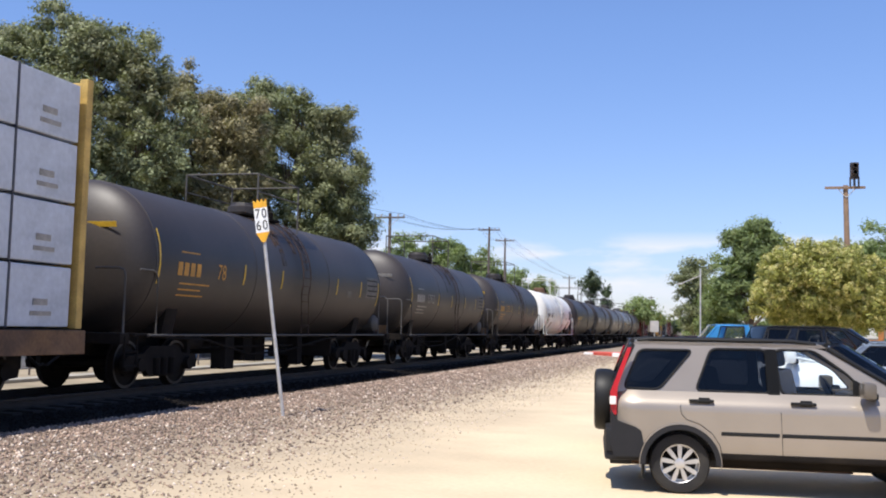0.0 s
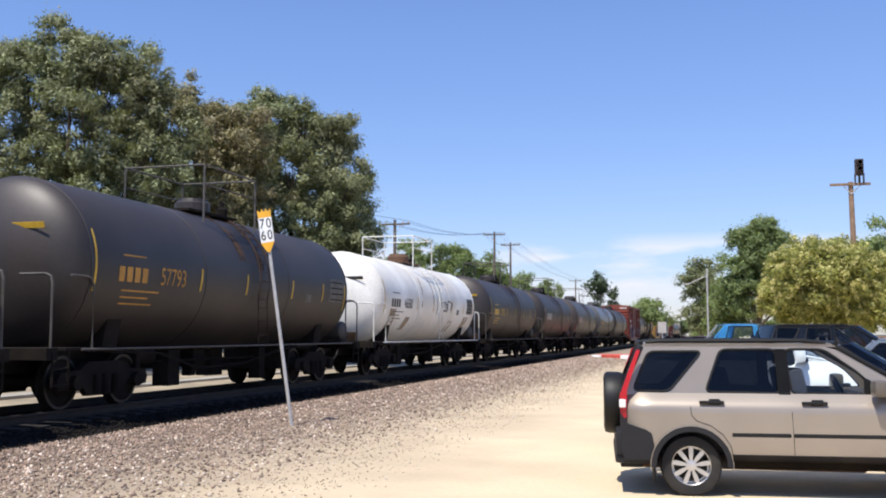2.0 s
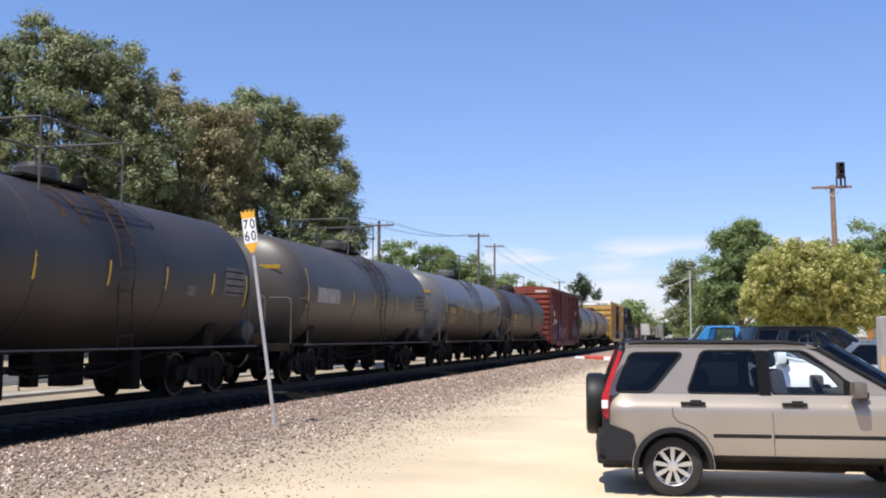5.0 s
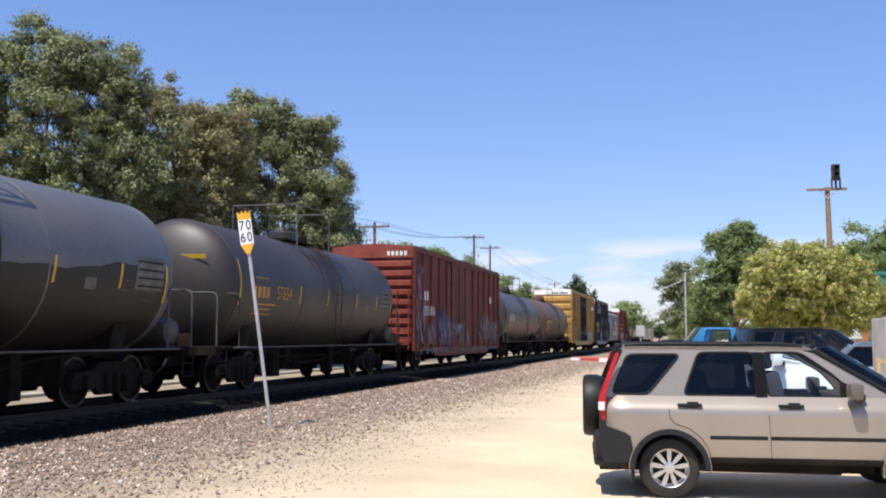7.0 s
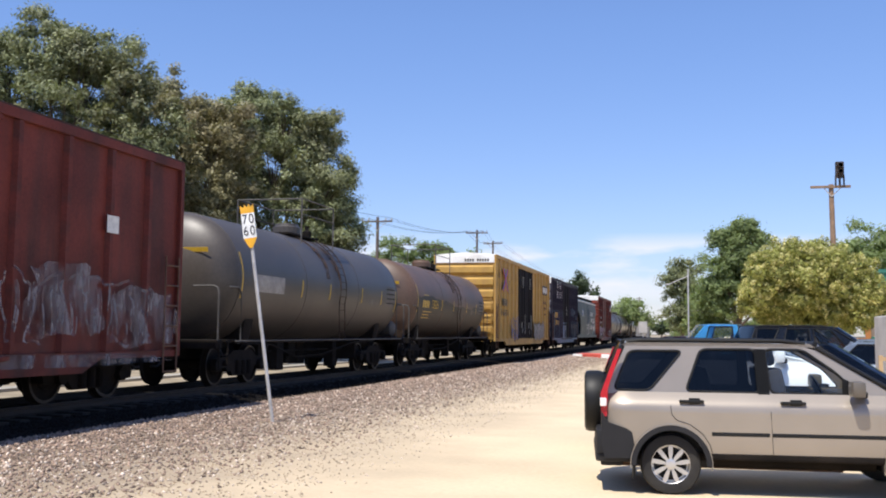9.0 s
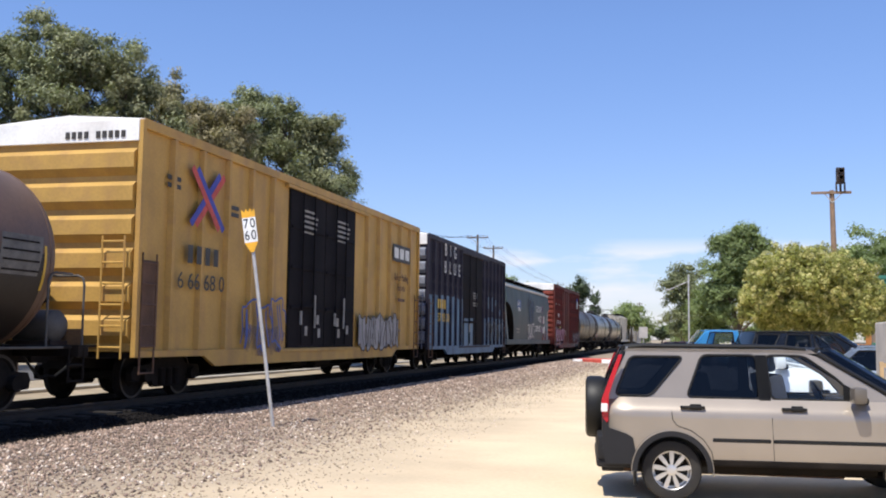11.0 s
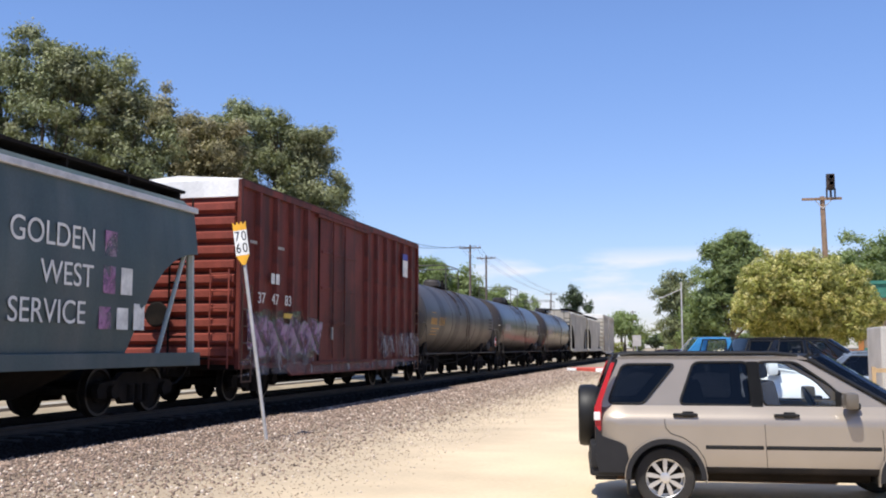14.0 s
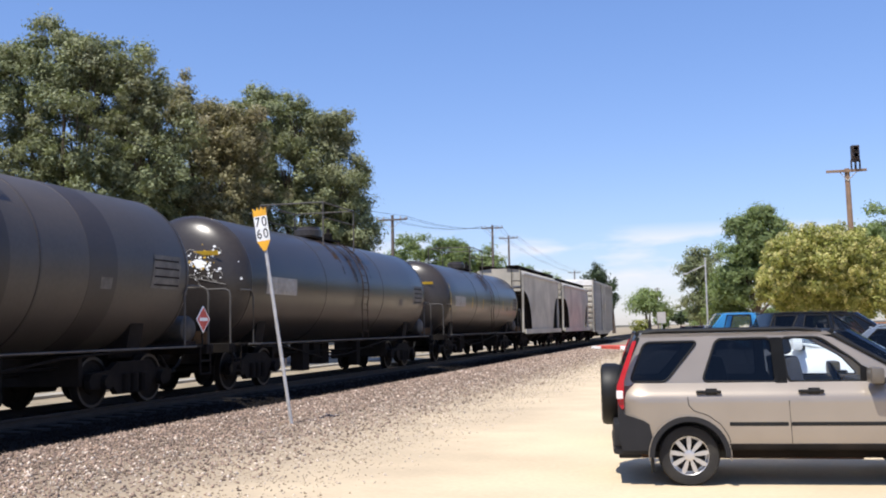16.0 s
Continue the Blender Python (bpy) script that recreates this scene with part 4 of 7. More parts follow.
def boxcar(label, L, top, body, roof, end_mat, posts, door, door_mat, doors=1, end_ribs=7, band=None, low=None, sill=0.75, seed=0, post_depth=0.085):
    """A boxcar; top: height of the eaves over the rail. door: (y0, y1)."""
    car = thing("boxcar", label, "boxcar", group="railway cars")
    h, w = L / 2, 1.52
    bm = boxes((-w, w, -h + 0.04, h - 0.04, sill + 0.1, top - 0.02), bevel=0.02)
    part("body", bm, body, car)
    for s in (-1, 1):
        for y in (-h + 0.05, h - 0.05):
            part("corner_post", boxes((s * (w + 0.03) - 0.05, s * (w + 0.03) + 0.05, y - 0.06, y + 0.06, sill, top), bevel=0.012), body, car)
        part("top_rail", boxes((s * (w + 0.03) - 0.05, s * (w + 0.03) + 0.05, -h + 0.11, h - 0.11, top - 0.16, top - 0.003), bevel=0.012), body, car)
        # side sill drops between the trucks
        pts = [(-h + 0.1, sill + 0.12), (-h + 0.1, sill), (-h + 2.6, sill), (-h + 3.1, sill - 0.22), (h - 3.1, sill - 0.22), (h - 2.6, sill), (h - 0.1, sill), (h - 0.1, sill + 0.12)]
        b2 = poly(pts, 0.08)
        bmesh.ops.rotate(b2, cent=(0, 0, 0), matrix=Matrix.Rotation(radians(90), 3, "Z"), verts=b2.verts)
        part("side_sill", b2, band or body, car).matrix_basis = pose(s * (w + 0.02) + 0.04, 0, 0)
        gap = 2 * h / posts
        for i in range(1, posts):
            y = -h + gap * i
            if door[0] - 0.1 < y < door[1] + 0.1:
                continue
            part("side_post", poly([(-0.09, 0), (-0.05, post_depth), (0.05, post_depth), (0.09, 0)], top - sill - 0.30), body, car).matrix_basis = pose(s * w, y, sill + 0.13) @ Matrix(((0, 0, s, 0), (1, 0, 0, 0), (0, 1, 0, 0), (0, 0, 0, 1)))
    # doors on the near side
    dw = (door[1] - door[0]) / doors
    for d in range(doors):
        y0 = door[0] + d * dw
        part("door", boxes((w, w + 0.045, y0 + 0.02, y0 + dw - 0.02, sill + 0.12, top - 0.18), bevel=0.01), door_mat, car, "sliding plug door")
        for k in range(1, 4):
            z = sill + 0.12 + (top - sill - 0.3) * k / 4
            part("door_rib", boxes((w + 0.045, w + 0.075, y0 + 0.1, y0 + dw - 0.1, z - 0.04, z + 0.04), bevel=0.01), door_mat, car)
        for yy in (0.3, 0.62):
            part("door_bar", rods(((w + 0.1, y0 + dw * yy, sill + 0.2), (w + 0.1, y0 + dw * yy, top - 0.25)), r=0.022), door_mat, car)
        part("door_latch", boxes((w + 0.08, w + 0.13, y0 + dw * 0.3, y0 + dw * 0.62, sill + 1.15, sill + 1.2)), door_mat, car)
        part("door_latch", boxes((w + 0.08, w + 0.12, y0 + dw * 0.27, y0 + dw * 0.30, sill + 0.7, sill + 1.05)), M_GREY_TEXT, car)
    for y in [door[0] + d * dw for d in range(doors + 1)]:
        part("door_gap", boxes((w + 0.001, w + 0.03, y - 0.03, y + 0.018, sill + 0.12, top - 0.18)), M_UNDER, car)
    part("door_head", boxes((w + 0.02, w + 0.12, door[0] - 0.3, door[1] + 1.2, top - 0.26, top - 0.18), bevel=0.01), body, car)
    part("door_track", boxes((w + 0.02, w + 0.10, door[0] - 0.6, door[1] + 1.6, sill + 0.03, sill + 0.10), bevel=0.01), body, car)
    # ends with pressed ribs
    for s in (-1, 1):
        ze = top - 0.42
        part("end_header", boxes((-w, w, min(s * (h - 0.05), s * (h + 0.03)), max(s * (h - 0.05), s * (h + 0.03)), ze + 0.02, top + 0.0), bevel=0.01), roof, car)
        for k in range(end_ribs):
            z = sill + 0.2 + (ze - sill - 0.25) * (k + 0.5) / end_ribs
            hh = (ze - sill - 0.25) / end_ribs * 0.42
            b3 = poly([(-hh, 0.0), (-hh * 0.45, 0.13), (hh * 0.6, 0.13), (hh, 0.0)], 2 * w - 0.1)
            part("end_rib", b3, end_mat, car).matrix_basis = pose(-w + 0.05, s * (h - 0.04), z) @ Matrix(((0, 1, 0, 0), (0, 0, s, 0), (1, 0, 0, 0), (0, 0, 0, 1)))
        part("coupler_pocket", boxes((-0.3, 0.3, min(s * h, s * (h - 0.4)), max(s * h, s * (h - 0.4)), 0.6, 1.05)), M_UNDER, car)
        coupler(car, s * h, s)
        part("brake_step", boxes((-1.1, 0.9, min(s * (h + 0.05), s * (h + 0.4)), max(s * (h + 0.05), s * (h + 0.4)), 1.0, 1.04)), M_UNDER, car)
    part("roof", poly([(-w - 0.06, top - 0.03), (-w - 0.06, top + 0.02), (0, top + 0.14), (w + 0.06, top + 0.02), (w + 0.06, top - 0.03)], 2 * h - 0.1), roof, car).matrix_basis = pose(0, -h + 0.05, 0)
    for s in (-1, 1):
        part("eave", boxes((s * (w + 0.064) - 0.004, s * (w + 0.064) + 0.004, -h + 0.04, h - 0.04, top - 0.05, top + 0.03)), M_DUSTY_STEEL if body in (M_RED_BOX, M_RED_BOX_B) else body, car)
    for k in range(1, int(L / 1.2)):
        part("roof_rib", poly([(-w, top + 0.025), (0, top + 0.17), (w, top + 0.025), (0, top + 0.12)], 0.07), roof, car).matrix_basis = pose(0, -h + k * 1.2, 0)
    # ladders and grab irons at both ends of the near side
    for yl in (-h + 0.12, h - 0.62):
        part("ladder", rods(*[((w + 0.10, yl, sill + 0.2 + 0.38 * k), (w + 0.10, yl + 0.48, sill + 0.2 + 0.38 * k)) for k in range(5)], ((w + 0.09, yl, sill - 0.3), (w + 0.09, yl, sill + 1.9)), ((w + 0.09, yl + 0.48, sill - 0.3), (w + 0.09, yl + 0.48, sill + 1.9)), ((w + 0.09, yl, sill - 0.28), (w + 0.09, yl + 0.48, sill - 0.28)), r=0.017), M_RUST, car)
    part("end_ladder", rods(*[((0.95, -h - 0.16, 1.0 + 0.38 * k), (1.4, -h - 0.16, 1.0 + 0.38 * k)) for k in range(6)], ((0.95, -h - 0.16, 0.8), (0.95, -h - 0.16, 3.0)), ((1.4, -h - 0.16, 0.8), (1.4, -h - 0.16, 3.0)), r=0.02), end_mat, car)
    part("brake_wheel", turned([(-0.02, 0.26), (0.0, 0.29), (0.02, 0.26)], 18, "y"), M_UNDER, car).matrix_basis = pose(-0.3, -h - 0.25, 2.0)
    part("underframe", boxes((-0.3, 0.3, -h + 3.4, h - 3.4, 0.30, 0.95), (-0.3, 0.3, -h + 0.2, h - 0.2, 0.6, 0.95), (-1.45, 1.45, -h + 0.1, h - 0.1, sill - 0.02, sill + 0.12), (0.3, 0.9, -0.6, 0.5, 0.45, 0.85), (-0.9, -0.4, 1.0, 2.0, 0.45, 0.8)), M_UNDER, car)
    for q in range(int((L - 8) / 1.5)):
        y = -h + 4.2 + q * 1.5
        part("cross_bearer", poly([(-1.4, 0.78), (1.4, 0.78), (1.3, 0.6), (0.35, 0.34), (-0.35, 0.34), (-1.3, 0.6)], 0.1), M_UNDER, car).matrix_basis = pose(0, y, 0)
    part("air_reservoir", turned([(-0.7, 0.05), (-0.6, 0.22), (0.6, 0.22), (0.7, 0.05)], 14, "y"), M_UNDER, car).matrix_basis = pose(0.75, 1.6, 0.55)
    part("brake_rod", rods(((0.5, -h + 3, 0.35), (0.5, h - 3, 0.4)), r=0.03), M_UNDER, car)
    trucks(car, (-h + 2.1, h - 2.1))
    return car, w


def side_text(car, words, size, material, x, y, z, wide=1.0):
    return text("lettering", words, size, material, car, pose(x, y, z, 90, 0, 90), "", 0.003, wide)


def bars_text(car, n, size, material, x, y, z, step=None):
    """Writing that cannot be told letter by letter, or a mark: plain bars."""
    step = step or size * 0.85
    for i in range(n):
        part("mark_bar", boxes((x, x + 0.005, y + i * step, y + i * step + size * 0.55, z - size / 2, z + size / 2)), material, car)


def hopper_car(label, L, material, top=4.35, sill=1.0, roofrail=M_UNDER, seed=0, bulge=0.14):
    """A covered hopper with rounded sides, sloped ends, roof walk and bottom gates."""
    car = thing("hopper_car", label, "hopper car", group="railway cars")
    h = L / 2
    bm = bmesh.new()
    st = []
    n = 34
    for i in range(n + 1):
        k = i / n
        k = k - 0.10 * math.sin(2 * math.pi * k)      # stations crowd towards the ends
        y = -h + 0.25 + (L - 0.5) * k
        d = min(y + h - 0.25, h - 0.25 - y)
        zb = sill + math.sqrt(max(0.0, 1 - (d / 2.3) ** 2)) * (top - sill) * 0.64 if d < 2.3 else sill
        st.append((y, zb))
    rows = []
    for y, zb in st:
        row = []
        for j in range(11):
            z = zb + (top - 0.3 - zb) * j / 10
            x = 1.36 + bulge * math.sin(math.pi * min(1, max(0, (z - sill) / (top - 0.3 - sill))))
            row.append((x, z))
        row += [(1.12, top - 0.08), (0.6, top)]
        full = [(x, z) for x, z in row] + [(-x, z) for x, z in reversed(row)]
        rows.append([bm.verts.new((x, y, z)) for x, z in full])
    k = len(rows[0])
    for a, b in zip(rows, rows[1:]):
        for j in range(k):
            bm.faces.new((a[j], a[(j + 1) % k], b[(j + 1) % k], b[j]))
    bm.faces.new(rows[0])
    bm.faces.new(rows[-1])
    bmesh.ops.recalc_face_normals(bm, faces=bm.faces)
    hull = part("body", bm, material, car, "", True)
    # undersides of the sloped ends near-black: their shade put into the colour
    hull.data.materials.append(M_UNDER)
    for p in hull.data.polygons:
        if p.normal.z < -0.25 and abs(p.center.x) < 0.5:
            p.material_index = 1
    part("side_sill", boxes((1.38, 1.50, -h + 0.1, h - 0.1, sill - 0.1, sill + 0.16), bevel=0.01), material, car)
    part("side_sill", boxes((-1.50, -1.38, -h + 0.1, h - 0.1, sill - 0.1, sill + 0.16), bevel=0.01), material, car)
    part("eave_rail", boxes((1.28, 1.44, -h + 0.2, h - 0.2, top - 0.36, top - 0.24), bevel=0.02), M_GALV, car)
    for s in (-1, 1):
        for x in (-1.3, 1.3):
            part("end_post", rods(((x, s * (h - 0.15), sill), (x, s * (h - 0.3), top - 0.3)), r=0.08), M_HOPPER_PALE if material is M_HOPPER else material, car)
            part("end_brace", rods(((x, s * (h - 1.5), sill + 0.1), (x, s * (h - 0.35), top - 0.9)), r=0.045), M_HOPPER_PALE if material is M_HOPPER else M_UNDER, car)
        part("end_sheet", boxes((-1.3, 1.3, min(s * (h - 0.3), s * (h - 0.34)), max(s * (h - 0.3), s * (h - 0.34)), top - 1.1, top - 0.2)), material, car)
        part("end_platform", boxes((-1.45, 1.45, min(s * h, s * (h - 1.7)), max(s * h, s * (h - 1.7)), sill - 0.12, sill - 0.04)), M_UNDER, car)
        part("end_ladder", rods(*[((0.75, s * (h - 0.1), 1.1 + 0.38 * q), (1.25, s * (h - 0.1), 1.1 + 0.38 * q)) for q in range(8)], ((0.75, s * (h - 0.1), 0.7), (0.75, s * (h - 0.1), top)), ((1.25, s * (h - 0.1), 0.7), (1.25, s * (h - 0.1), top)), r=0.022), M_UNDER, car)
        coupler(car, s * (h - 0.05), s)
    for x in (-0.75, 0.75):
        part("roof_walk", boxes((x - 0.32, x + 0.32, -h + 0.1, h - 0.1, top + 0.10, top + 0.16)), roofrail, car)
        for q in range(9):
            y = -h + 0.3 + (L - 0.6) * q / 8
            part("walk_bracket", boxes((x - 0.3, x + 0.3, y - 0.03, y + 0.03, top - 0.1, top + 0.1)), roofrail, car)
    for q in range(5):
        part("roof_hatch", turned([(0, 0.36), (0.12, 0.36), (0.16, 0.25)], 14, "z"), roofrail, car).matrix_basis = pose(0, -h + 2 + (L - 4) * q / 4, top - 0.01)
    for y in (-h * 0.42, 0.0, h * 0.42):
        bm = bmesh.new()
        bmesh.ops.create_cone(bm, cap_ends=True, segments=4, radius1=0.45, radius2=1.7, depth=0.62, matrix=Matrix.Translation((0, y, 0.70)) @ Matrix.Rotation(radians(45), 4, "Z"))
        part("discharge_gate", bm, M_UNDER, car)
    part("centre_sill", boxes((-0.25, 0.25, -h + 0.1, h - 0.1, 0.66, 0.95)), M_UNDER, car)
    trucks(car, (-h + 1.75, h - 1.75))
    return car


def lumber_car(L=22.4):
    car = thing("lumber_flatcar", "flatcar stacked with grey-wrapped lumber bundles, yellow end posts", "flatcar", group="railway cars")
    h = L / 2
    part("deck", boxes((-1.5, 1.5, -h, h, 0.82, 1.12), (-0.4, 0.4, -h, h, 0.45, 0.85), bevel=0.015), M_UNDER, car)
    part("side_sill", boxes((1.5, 1.58, -h, h, 0.72, 1.10), bevel=0.01), M_SILL_RUST, car, "scuffed orange-brown side sill")
    for y in (-h + 0.12, h - 0.12):
        part("end_bulkhead", boxes((-1.4, 1.4, y - 0.05, y + 0.05, 1.12, 5.15), bevel=0.02), M_WOOD_YEL, car, "yellow end bulkhead")
        for x in (-1.45, 1.45):
            part("end_post", boxes((x - 0.08, x + 0.08, y - 0.08, y + 0.08, 1.12, 5.2), bevel=0.02), M_WOOD_YEL, car)
    bl = (L - 0.6) / 9
    first = None
    for x in (0.78, -0.78):
        for k in range(4):
            for i in range(9):
                m = pose(x, -h + 0.3 + bl * (i + 0.5), 1.13 + 0.985 * (k + 0.5), 0, random.uniform(-0.5, 0.5), random.uniform(-0.4, 0.4))
                if first is None:
                    first = part("lumber_bundle", boxes((-0.70, 0.70, -bl / 2 + 0.015, bl / 2 - 0.015, -0.47, 0.47), bevel=0.025), M_WRAP, car, "lumber bundle in grey plastic wrap")
                    first.matrix_basis = m
                else:
                    share("lumber_bundle", first, car, m)
                if x > 0:
                    part("strap", boxes((-0.715, 0.715, -0.02, 0.02, -0.485, 0.485)), M_STRAP, car).matrix_basis = m @ pose(0, -bl * 0.12, 0)
                    part("print_bar", boxes((0.705, 0.712, -0.25, 0.1, -0.02, 0.08)), M_GREY_TEXT, car).matrix_basis = m @ pose(0, bl * 0.22, -0.12)
                    part("print_bar", boxes((0.705, 0.712, -0.3, 0.2, -0.02, 0.05)), M_GREY_TEXT, car).matrix_basis = m @ pose(0, bl * 0.22, -0.28)
    coupler(car, h, 1)
    coupler(car, -h, -1)
    trucks(car, (-h + 2.2, h - 2.2))
    return car


TRAIN = []     # (car, place of its middle along the track at the start)


def build_train():
    def put(car, y0, y1):
        TRAIN.append((car, (y0 + y1) / 2))
        return car

    put(lumber_car(), -8.2, 14.2)
    put(tank_car("grimy black tank car with orange lettering", 12.85, M_TANK, number="78", seed=1), 16.4, 29.25)
    put(tank_car("black tank car with white stencilled head", 11.4, M_TANK, number="57933", seed=2, mark=M_GREY_TEXT), 32.65, 44.05)
    put(tank_car("black tank car with yellow reflective bars", 11.6, M_TANK, number="57793", seed=3), 47.05, 58.65)
    w = put(tank_car("white tank car with rust-stained top platform", 11.7, M_TANK_WHITE, mark=M_DARK_TEXT, number="46580", r=1.46, zc=2.38, rails=M_WHITE_TEXT, seed=4, ladder=M_WHITE_TEXT, handrail=M_WHITE_TEXT), 62.0, 73.7)
    spray(w, 0.9, 2.4, 2.1, 2.5, 1.46, [M_DARK_TEXT], 4)
    for y, a, ww, hh, ln in ((-1.6, 0.25, 0.10, 1.1, 0.3), (-0.2, 0.55, 0.12, 1.7, 0.1), (0.2, 0.4, 0.07, 2.0, -0.1), (0.9, 0.6, 0.09, 1.5, 0.2), (-3.2, -0.55, 0.5, 0.5, 0.2), (2.4, -0.6, 0.6, 0.5, 0.1), (4.6, -0.5, 0.7, 0.6, 0.2), (-4.8, -0.45, 0.6, 0.7, -0.1)):
        part("spill_streak", patch(1.459, 2.38, y, a, ww, hh, ln, 10), M_STREAK_TAN, w, "tan spill streak down the side")
    put(tank_car("black tank car with yellow lettering and bars", 11.5, M_TANK, mark=M_YELLOW, number="57842", seed=5), 76.95, 88.45)
    put(tank_car("sooty black tank car", 11.1, M_TANK, seed=6), 91.65, 102.75)
    put(tank_car("grimy grey-brown tank car", 11.5, M_TANK_GREYBROWN, seed=7), 106.2, 117.7)
    gy = put(tank_car("grey tank car with faded orange lettering", 11.4, M_TANK_GREY, number="58070", seed=8), 120.85, 132.25)
    # reflection edge and dark lower half of the grey side, painted on
    dark_lower_side(gy, 1.5, 2.42, 5.7, 6)
    put(tank_car("black tank car coupled to a red boxcar", 11.6, M_TANK, number="57654", seed=9), 135.25, 146.85)

    # red boxcar
    car, x = boxcar("oxide-red boxcar with blue and white graffiti", 15.9, 4.52, M_RED_BOX, M_RED_END, M_RED_END, 13, (-2.2, 1.4), M_RED_BOX, 1, 9, seed=1)
    bars_text(car, 2, 0.34, M_WHITE_TEXT, x + 0.087, -6.7, 2.80, 0.36)
    side_text(car, "253 016", 0.50, M_WHITE_TEXT, x + 0.087, -5.92, 2.22, 0.95)
    spray(car, -7.85, -6.9, 1.1, 2.3, x + 0.092, [M_SPRAY_BLUE], 11)
    spray(car, -5.7, -2.5, 0.95, 2.2, x + 0.092, [M_SPRAY_BLUE], 12)
    spray(car, -2.3, 0.0, 1.2, 1.9, x + 0.08, [M_SPRAY_WHITE], 13)
    spray(car, 2.75, 6.9, 1.0, 2.1, x + 0.092, [M_SPRAY_WHITE], 14)
    for q, (a, b, c, d, m) in enumerate(((-7.8, -6.5, 0.9, 2.7, M_SPRAY_WHITE), (-6.4, -5.1, 0.9, 1.7, M_SPRAY_WHITE), (-4.9, -3.2, 0.95, 2.4, M_SPRAY_BLUE), (-4.4, -2.4, 0.95, 2.0, M_SPRAY_WHITE), (3.2, 5.4, 1.0, 2.3, M_SPRAY_WHITE), (5.5, 7.8, 0.9, 2.0, M_SPRAY_WHITE), (-7.7, -6.9, 2.6, 4.0, M_SPRAY_PINK))):
        haze(car, a, b, c, d, x + 0.0875 + 0.0003 * q, m, 60 + q)
    for q, (a, b, c, d) in enumerate(((-2.1, 0.1, 1.0, 1.9), (0.2, 1.3, 0.95, 1.5))):
        haze(car, a, b, c, d, x + 0.078 + 0.0003 * q, M_SPRAY_WHITE, 70 + q)
    haze(car, -7.9, 7.8, 0.62, 0.86, x + 0.063, M_SPRAY_WHITE, 75)
    part("emblem", boxes((x + 0.087, x + 0.092, 5.35, 5.7, 2.9, 3.2)), M_WHITE_TEXT, car)
    for i in range(5):
        part("mark_bar", boxes((0.55 + i * 0.16, 0.65 + i * 0.16, -7.995, -7.985, 4.2, 4.36)), M_WHITE_TEXT, car)
    put(car, 149.3, 165.2)

    put(tank_car("grey grimy tank car behind a red boxcar", 11.9, M_TANK_GREYBROWN, seed=21), 168.0, 179.9)
    br = put(tank_car("dusty brown tank car with yellow lettering", 11.6, M_TANK_BROWN, mark=M_YELLOW, number="58226", seed=10), 182.45, 194.05)
    dark_lower_side(br, 1.5, 2.42, 5.8, 5)

    # yellow high-cube boxcar
    car, x = boxcar("yellow high-cube boxcar with black double doors", 18.6, 5.15, M_YEL_BOX, M_WHITE_ROOF, M_YEL_BOX, 16, (-2.42, 2.42), M_DOOR_NAVY, 2, 6, band=M_YEL_BOX, sill=0.82, seed=2, post_depth=0.10)
    for a, m, dy in ((46, M_LOGO_RED, -0.1), (-46, M_LOGO_BLUE, -0.1), (46, M_LOGO_BLUE, 0.1), (-46, M_LOGO_RED, 0.1)):
        part("emblem_stroke", boxes((0, 0.005, -0.075, 0.075, -0.82, 0.82)), m, car, "crossed red and blue emblem stroke").matrix_basis = pose(x + 0.105 + (0.006 if a > 0 else 0), -6.82 + dy, 4.0, a, 0, 0)
    bars_text(car, 4, 0.36, M_DARK_TEXT, x + 0.102, -7.58, 2.83, 0.36)
    side_text(car, "6 66 68 0", 0.46, M_DARK_TEXT, x + 0.102, -6.97, 2.28, 1.12)
    for q, (y0, z, ww) in enumerate(((-8.35, 4.2, 0.5), (-8.35, 4.05, 0.5), (-5.7, 3.95, 0.4), (-5.7, 3.8, 0.4))):
        part("stencil_line", boxes((x + 0.05, x + 0.055, y0, y0 + ww, z, z + 0.09)), M_DARK_TEXT, car)
    part("nameplate", boxes((x + 0.100, x + 0.106, 6.0, 8.0, 3.74, 4.31)), M_DARK_TEXT, car, "black nameplate with white bars")
    for q in range(3):
        part("nameplate_bar", boxes((x + 0.107, x + 0.111, 6.15 + q * 0.62, 6.6 + q * 0.62, 3.85, 4.2)), M_WHITE_TEXT, car)
    side_text(car, "Railcar Pooling\nExperts", 0.34, M_RUST, x + 0.102, 7.0, 3.05, 0.8)
    for dy in (-1.6, 0.9):
        for q in range(5):
            part("stencil_line", boxes((x + 0.05, x + 0.055, dy, dy + (0.85, 1.0, 0.95, 0.9, 0.7)[q], 4.42 - q * 0.135, 4.475 - q * 0.135)), M_GREY_TEXT, car)
    for dy, z in ((-1.35, 1.25), (-0.55, 1.55), (-0.45, 1.2), (0.95, 1.5), (1.05, 1.2), (1.75, 1.3)):
        part("stencil_plate", boxes((x + 0.05, x + 0.056, dy, dy + 0.17, z, z + 0.24)), M_GREY_TEXT, car, "small grey stencil plate")
    for dy in (-0.85, 1.35):
        part("door_lever", boxes((x + 0.10, x + 0.14, dy - 0.03, dy + 0.03, 1.45, 2.3), bevel=0.01), M_GREY_TEXT, car, "worn steel door lever")
    part("stencil_line", boxes((x + 0.102, x + 0.106, 6.6, 7.4, 2.42, 2.52)), M_RUST, car)
    spray(car, -5.1, -2.75, 0.85, 2.1, x + 0.106, [M_SPRAY_NAVY], 15)
    haze(car, -5.1, -2.75, 0.8, 1.5, x + 0.104, M_SPRAY_BLUE, 31)
